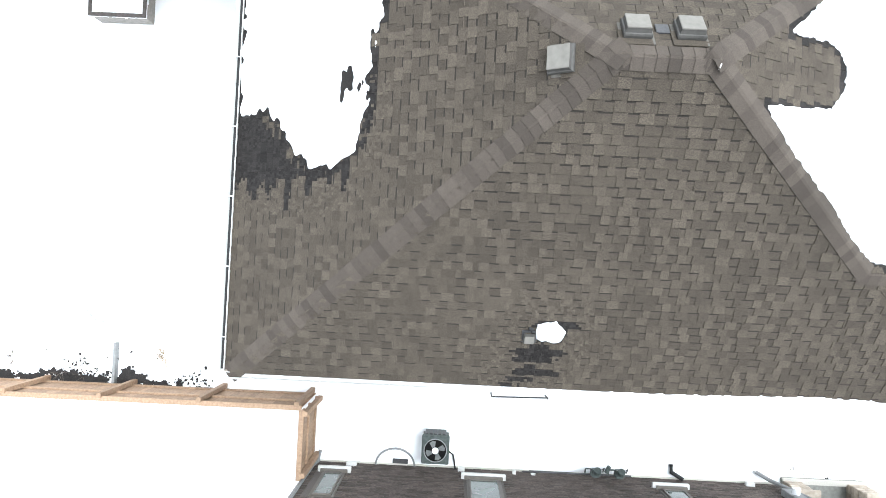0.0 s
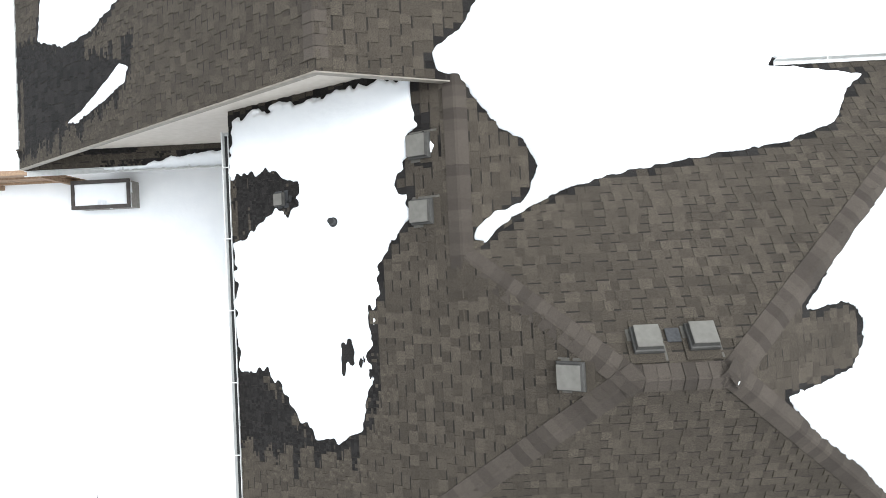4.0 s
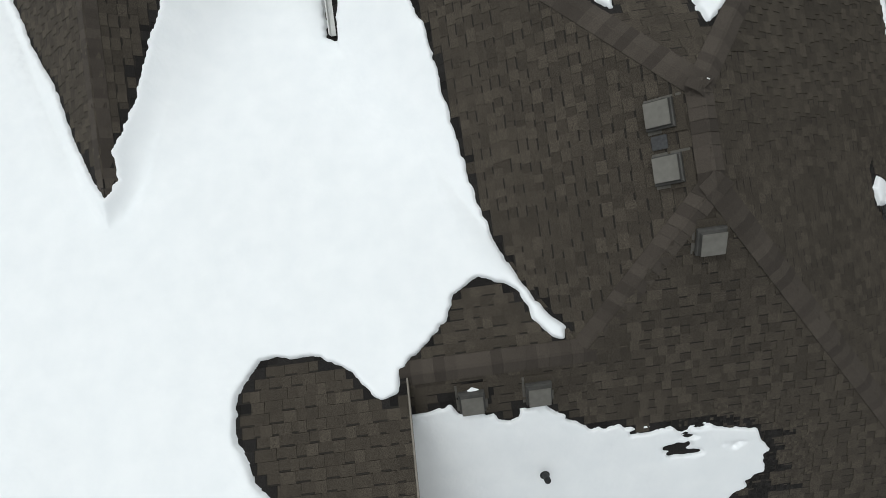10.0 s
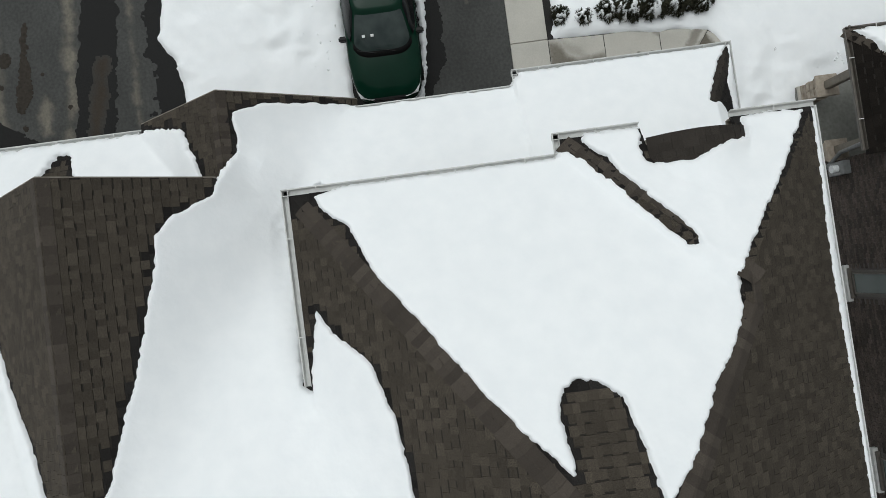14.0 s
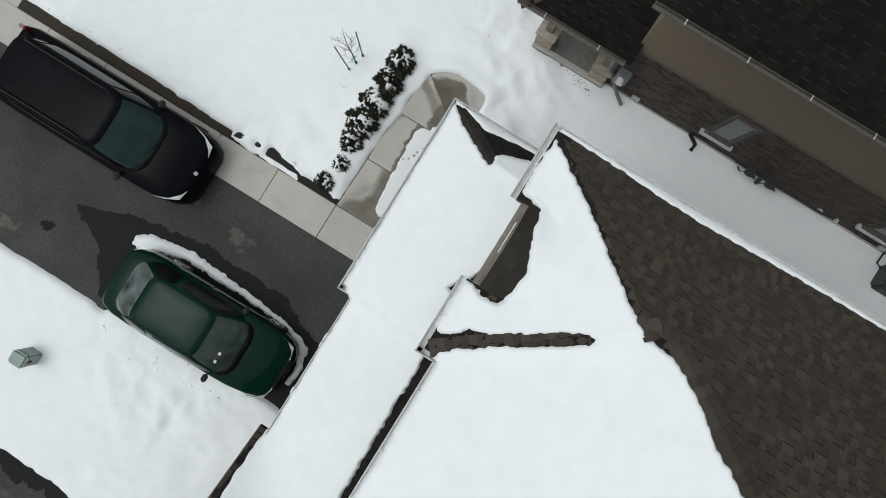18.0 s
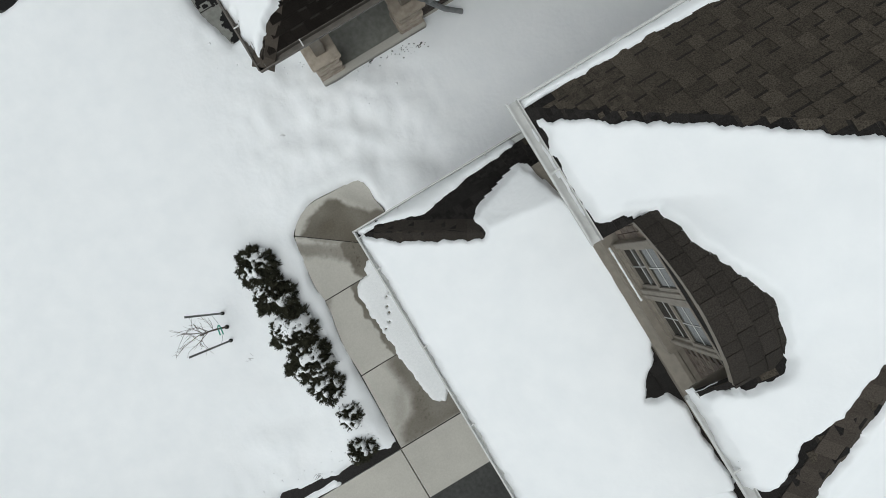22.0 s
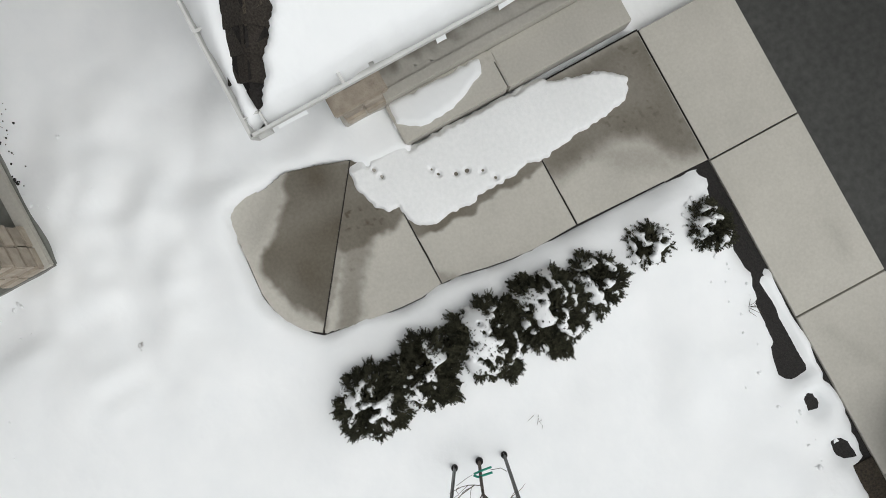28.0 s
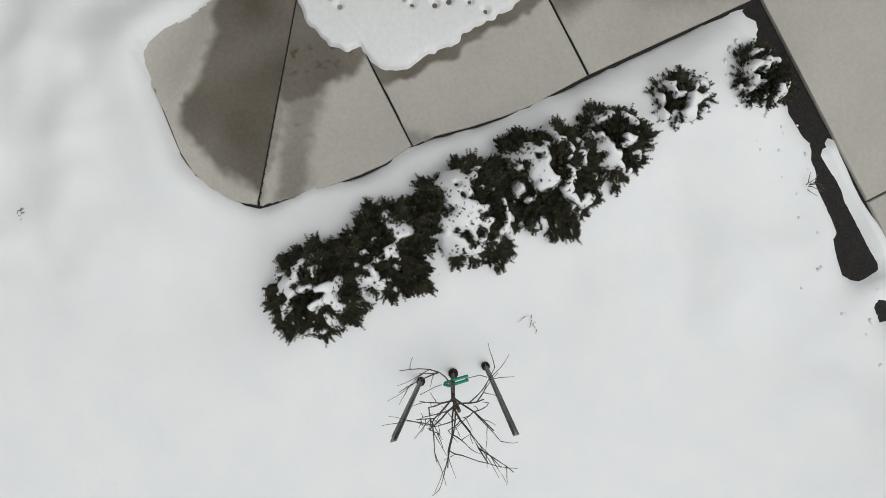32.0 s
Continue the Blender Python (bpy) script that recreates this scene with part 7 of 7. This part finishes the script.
def build_car(name, label, at, stations, hw, cabin, paint, wheels, wheel_r, van=False):
    """A car facing -x. stations: x, share of the half width, deck height at the edge, crown. cabin: x of windscreen foot, windscreen top, rear top and rear foot; heights of belt and roof; half widths at belt and roof."""
    car = empty(name, label, "car", (*at, 0))
    rings = []
    for x, s, zt, cr in stations:
        w = hw * s
        half = [(w * 0.9, 0.2), (w * 0.985, 0.32), (w, 0.5), (w * 0.995, zt * 0.82), (w * 0.96, zt - 0.05), (w * 0.88, zt), (w * 0.6, zt + cr * 0.7), (w * 0.25, zt + cr * 0.97)]
        rings.append([(x, -y, z) for y, z in half] + [(x, y, z) for y, z in half[::-1]])
    body = part("body", loft(rings), paint, car, smooth=True)
    x0, x1, x2, x3, zb, zr, wb, wr = cabin
    power = lambda c, n: math.copysign(abs(c) ** (2 / n), c)

    def skin(a, t, off=0.0):
        """A point of the greenhouse: a turns round the car from its tail, t climbs from belt to roof edge."""
        bx, by = (x0 + x3) / 2 + (x3 - x0) / 2 * power(math.cos(a), 4.2), wb * power(math.sin(a), 4.2)
        tx, ty = (x1 + x2) / 2 + (x2 - x1) / 2 * power(math.cos(a), 6), wr * power(math.sin(a), 6)
        k = t + 0.1 * math.sin(math.pi * min(max(t, 0), 1)) * -0.6
        return Vector((bx + (tx - bx) * k, by + (ty - by) * k, zb + (zr - 0.05 - zb) * t)) + off * Vector((math.cos(a), math.sin(a), 0.7))

    m = 64
    turn_ = [2 * math.pi * i / m for i in range(m)]
    mx = (x1 + x2) / 2
    levels = [[skin(a, t) for a in turn_] for t in (-0.3, 0, 0.25, 0.5, 0.75, 1)]
    levels += [[Vector((mx + (p.x - mx) * f, p.y * f, zr - 0.05 + dz)) for p in levels[5]] for f, dz in ((0.97, 0.022), (0.88, 0.036), (0.5, 0.046), (0.15, 0.048))]
    bm = bmesh.new()
    vr = [[bm.verts.new(p) for p in lv] for lv in levels]
    for a, b in zip(vr, vr[1:]):
        for i in range(m):
            bm.faces.new((a[i], a[(i + 1) % m], b[(i + 1) % m], b[i]))
    bm.faces.new(vr[-1])
    bmesh.ops.recalc_face_normals(bm, faces=bm.faces)
    part("cabin", bm, paint, car, smooth=True)

    def pane(nm, a0, a1, t0, t1, lb=""):
        """Curved glass lying a little proud of the greenhouse, with rounded corners."""
        g = bmesh.new()
        N_ = 14
        grid = []
        for v in range(N_ + 1):
            row_ = []
            for u in range(N_ + 1):
                p_, q_ = 2 * u / N_ - 1, 2 * v / N_ - 1
                p_, q_ = p_ * (1 - 0.07 * q_**6), q_ * (1 - 0.09 * p_**6)
                row_.append(g.verts.new(skin((a0 + a1) / 2 + (a1 - a0) / 2 * p_, (t0 + t1) / 2 + (t1 - t0) / 2 * q_, 0.012)))
            grid.append(row_)
        for v in range(N_):
            for u in range(N_):
                g.faces.new((grid[v][u], grid[v][u + 1], grid[v + 1][u + 1], grid[v + 1][u]))
        bmesh.ops.recalc_face_normals(g, faces=g.faces)
        return part(nm, g, GLASS if nm == "side_window" else GLASS_CAR if van else GLASS_REAR if nm == "rear_window" else GLASS_SEDAN, car, lb, smooth=True)

    ws = pane("windshield", math.pi - 0.72, math.pi + 0.72, 0.03, 0.96, "tinted laminated windscreen")
    pane("rear_window", -0.68, 0.68, 0.06, 0.94, "dark tinted rear window")
    cuts = [0.86, 1.3, 1.85, 2.28] if van else [0.86, 1.52, 2.28]
    for sg in (-1, 1):
        for c0, c1 in zip(cuts, cuts[1:]):
            pane("side_window", sg * (c0 + 0.03), sg * (c1 - 0.03), 0.08 if van else -0.1, 0.9 if van else 0.95)
        mr = box_bm(x0 + 0.3, sg * (wb + 0.1) - 0.09, zb - 0.02, x0 + 0.42, sg * (wb + 0.1) + 0.09, zb + 0.12, 0.03)
        part("mirror", mr, RUBBER, car)
        for wx in wheels:
            wl_ = part("tyre", tube_bm([(wx, sg * (hw - 0.19), wheel_r), (wx, sg * (hw - 0.005), wheel_r)], wheel_r, 28), RUBBER, car)
            part("rim", tube_bm([(wx, sg * (hw - 0.03), wheel_r), (wx, sg * (hw + 0.004), wheel_r)], wheel_r * 0.66, 20), CHROME, wl_)
            for q in range(5):
                a = q * 1.2566
                part("spoke_gap", tube_bm([(wx + 0.12 * math.cos(a), sg * (hw + 0.003), wheel_r + 0.12 * math.sin(a)), (wx + 0.12 * math.cos(a), sg * (hw + 0.006), wheel_r + 0.12 * math.sin(a))], 0.045, 8), RUBBER, wl_)
    cw = bmesh.new()
    line = [skin(math.pi - 0.8 + 1.6 * k / 20, 0.04, 0.01) for k in range(21)]
    low_, top_ = ([cw.verts.new(p + Vector((dx_, 0, dz_))) for p in line] for dx_, dz_ in ((-0.13, -0.012), (0.01, 0.0)))
    foot_ = [cw.verts.new(p + Vector((-0.14, 0, -0.06))) for p in line]
    for k in range(20):
        cw.faces.new((low_[k], low_[k + 1], top_[k + 1], top_[k]))
        cw.faces.new((foot_[k], foot_[k + 1], low_[k + 1], low_[k]))
    bmesh.ops.recalc_face_normals(cw, faces=cw.faces)
    part("cowl", cw, BLACK_TRIM, car, "black plastic windscreen cowl", smooth=True)
    for s in (-0.35, 0.2):
        part("wiper", tube_bm([(x0 - 0.05, s * wb, zb + 0.05), (x0 + 0.05, (s + 0.55) * wb, zb + 0.09)], 0.008, 5), RUBBER, car)
    return car, ws


HW = 0.865
sedan, _ws = build_car("sedan", "dark green sedan parked on the driveway with snow round it", (0, 5.05), [(10.93, 0.46, 0.52, 0.02), (10.96, 0.62, 0.62, 0.02), (11.04, 0.76, 0.69, 0.03), (11.18, 0.87, 0.75, 0.04), (11.45, 0.95, 0.83, 0.045), (11.9, 1.0, 0.92, 0.05), (12.3, 1.0, 0.97, 0.05), (13.5, 1.0, 0.97, 0.03), (14.6, 1.0, 0.98, 0.03), (15.0, 0.97, 1.0, 0.04), (15.25, 0.9, 0.98, 0.04), (15.38, 0.8, 0.94, 0.03), (15.44, 0.68, 0.88, 0.02), (15.47, 0.52, 0.75, 0.01)], HW, (12.02, 12.8, 14.45, 15.12, 0.98, 1.42, 0.8, 0.59), CAR_GREEN, (11.75, 14.45), 0.31)
for sg in (-1, 1):
    bm = bmesh.new()
    vs_ = [bm.verts.new(p) for p in ((10.995, sg * 0.46, 0.69), (11.05, sg * 0.68, 0.7), (11.42, sg * 0.8, 0.82), (11.22, sg * 0.745, 0.785), (11.06, sg * 0.6, 0.73))]
    bm.faces.new(vs_)
    r_ = bmesh.ops.extrude_face_region(bm, geom=bm.faces[:])
    bmesh.ops.translate(bm, verts=[v for v in r_["geom"] if isinstance(v, bmesh.types.BMVert)], vec=(-0.01, 0, 0.035))
    bmesh.ops.recalc_face_normals(bm, faces=bm.faces)
    part("headlight", bm, LAMP, sedan, "clear swept headlight")
    part("tail_light", box_bm(15.24, sg * 0.64 - 0.09, 0.76, 15.375, sg * 0.64 + 0.09, 0.89, 0.03), TAIL, sedan, "red tail light")
    part("door_seam", box_bm(13.4, sg * HW - 0.006, 0.35, 13.41, sg * HW + 0.004, 0.9), RUBBER, sedan)
    for hx_ in (13.2, 14.1):
        part("door_handle", box_bm(hx_, sg * HW - 0.02, 0.8, hx_ + 0.16, sg * HW + 0.015, 0.83, 0.008), CAR_GREEN, sedan)
part("grille", box_bm(10.935, -0.4, 0.5, 11.05, 0.4, 0.708, 0.03), BLACK_TRIM, sedan, "black plastic grille and bumper")
part("bumper_trim", tube_bm([(11.03, -0.62, 0.72), (10.985, -0.42, 0.7), (10.965, 0.0, 0.69), (10.985, 0.42, 0.7), (11.03, 0.62, 0.72)], 0.009, 6), CHROME, sedan, "thin bright line along the bonnet edge")
for dy_ in (-0.1, 0.1):
    st_ = box_bm(12.3, 0.3 + dy_ - 0.035, 1.2, 12.36, 0.3 + dy_ + 0.035, 1.21)
    part("sticker", st_, WHITE, sedan, "small white sticker behind the windscreen")
van, _wv = build_car("minivan", "black minivan parked at the edge of the driveway", (0, 2.12), [(14.96, 0.6, 0.62, 0.02), (15.02, 0.78, 0.78, 0.02), (15.2, 0.9, 0.9, 0.03), (15.55, 0.97, 1.0, 0.04), (16.1, 1.0, 1.08, 0.05), (16.6, 1.0, 1.1, 0.04), (18.0, 1.0, 1.1, 0.02), (19.4, 1.0, 1.1, 0.02), (19.95, 0.98, 1.1, 0.02), (20.2, 0.92, 1.05, 0.02), (20.28, 0.82, 0.8, 0.01)], 0.97, (16.12, 16.98, 19.75, 20.14, 1.1, 1.76, 0.86, 0.7), CAR_BLACK, (15.95, 19.0), 0.34, True)
for sg in (-1, 1):
    bm = bmesh.new()
    vs_ = [bm.verts.new(p) for p in ((15.06, sg * 0.45, 0.8), (15.1, sg * 0.72, 0.83), (15.62, sg * 0.93, 1.01), (15.35, sg * 0.86, 0.97), (15.12, sg * 0.6, 0.86))]
    bm.faces.new(vs_)
    r_ = bmesh.ops.extrude_face_region(bm, geom=bm.faces[:])
    bmesh.ops.translate(bm, verts=[v for v in r_["geom"] if isinstance(v, bmesh.types.BMVert)], vec=(-0.01, 0, 0.04))
    bmesh.ops.recalc_face_normals(bm, faces=bm.faces)
    part("headlight", bm, LAMP, van, "large clear swept headlight")
    part("tail_light", box_bm(20.0, sg * 0.8 - 0.05, 0.9, 20.16, sg * 0.8 + 0.05, 1.3, 0.02), TAIL, van, "red tail light")
    part("roof_rail", tube_bm([(17.3, sg * 0.6, 1.78), (17.4, sg * 0.6, 1.82), (19.4, sg * 0.6, 1.82), (19.5, sg * 0.6, 1.78)], 0.018, 6), RUBBER, van)
part("badge", tube_bm([(15.1, 0, 0.86), (15.08, 0, 0.9)], 0.05, 14), CHROME, van, "round bright bonnet badge")
for x_, y_, r_ in ((12.86, 6.44, 0.04), (12.74, 6.36, 0.022), (12.79, 6.33, 0.015)):
    bm = bmesh.new()
    bmesh.ops.create_icosphere(bm, subdivisions=2, radius=r_)
    for v_ in bm.verts:
        v_.co = Vector((v_.co.x * 1.3, v_.co.y, v_.co.z * 0.5)) * (1 + 0.4 * noise.noise(v_.co * 30 + Vector((x_ * 9, 0, 0)))) + Vector((x_, y_, 0.135))
    tagged(part("dirt_clod", bm, SOIL, None, smooth=True), "small dark frozen clod lying on the lawn snow", "dirt")
# snow left round the parked sedan
outer = [(10.7, 4.9), (10.85, 4.35), (11.7, 4.12), (12.9, 3.98), (14.5, 3.86), (15.6, 4.05), (15.9, 4.25), (15.85, 4.5), (15.6, 4.5), (15.68, 4.8), (15.62, 5.2), (15.75, 5.7), (15.5, 5.75), (15.45, 5.2), (15.3, 4.35), (14.6, 4.13), (12.9, 4.15), (11.7, 4.22), (11.1, 4.45), (10.85, 4.85), (10.88, 5.4), (10.75, 5.4)]
snow_blanket("driveway_snow", outer, lambda x, y: np.full(x.shape, 0.004), 0.09, 0.03, 0.05, 0.03, seed=91, label="low snow rim left on the asphalt round the parked car", swell=0.02)
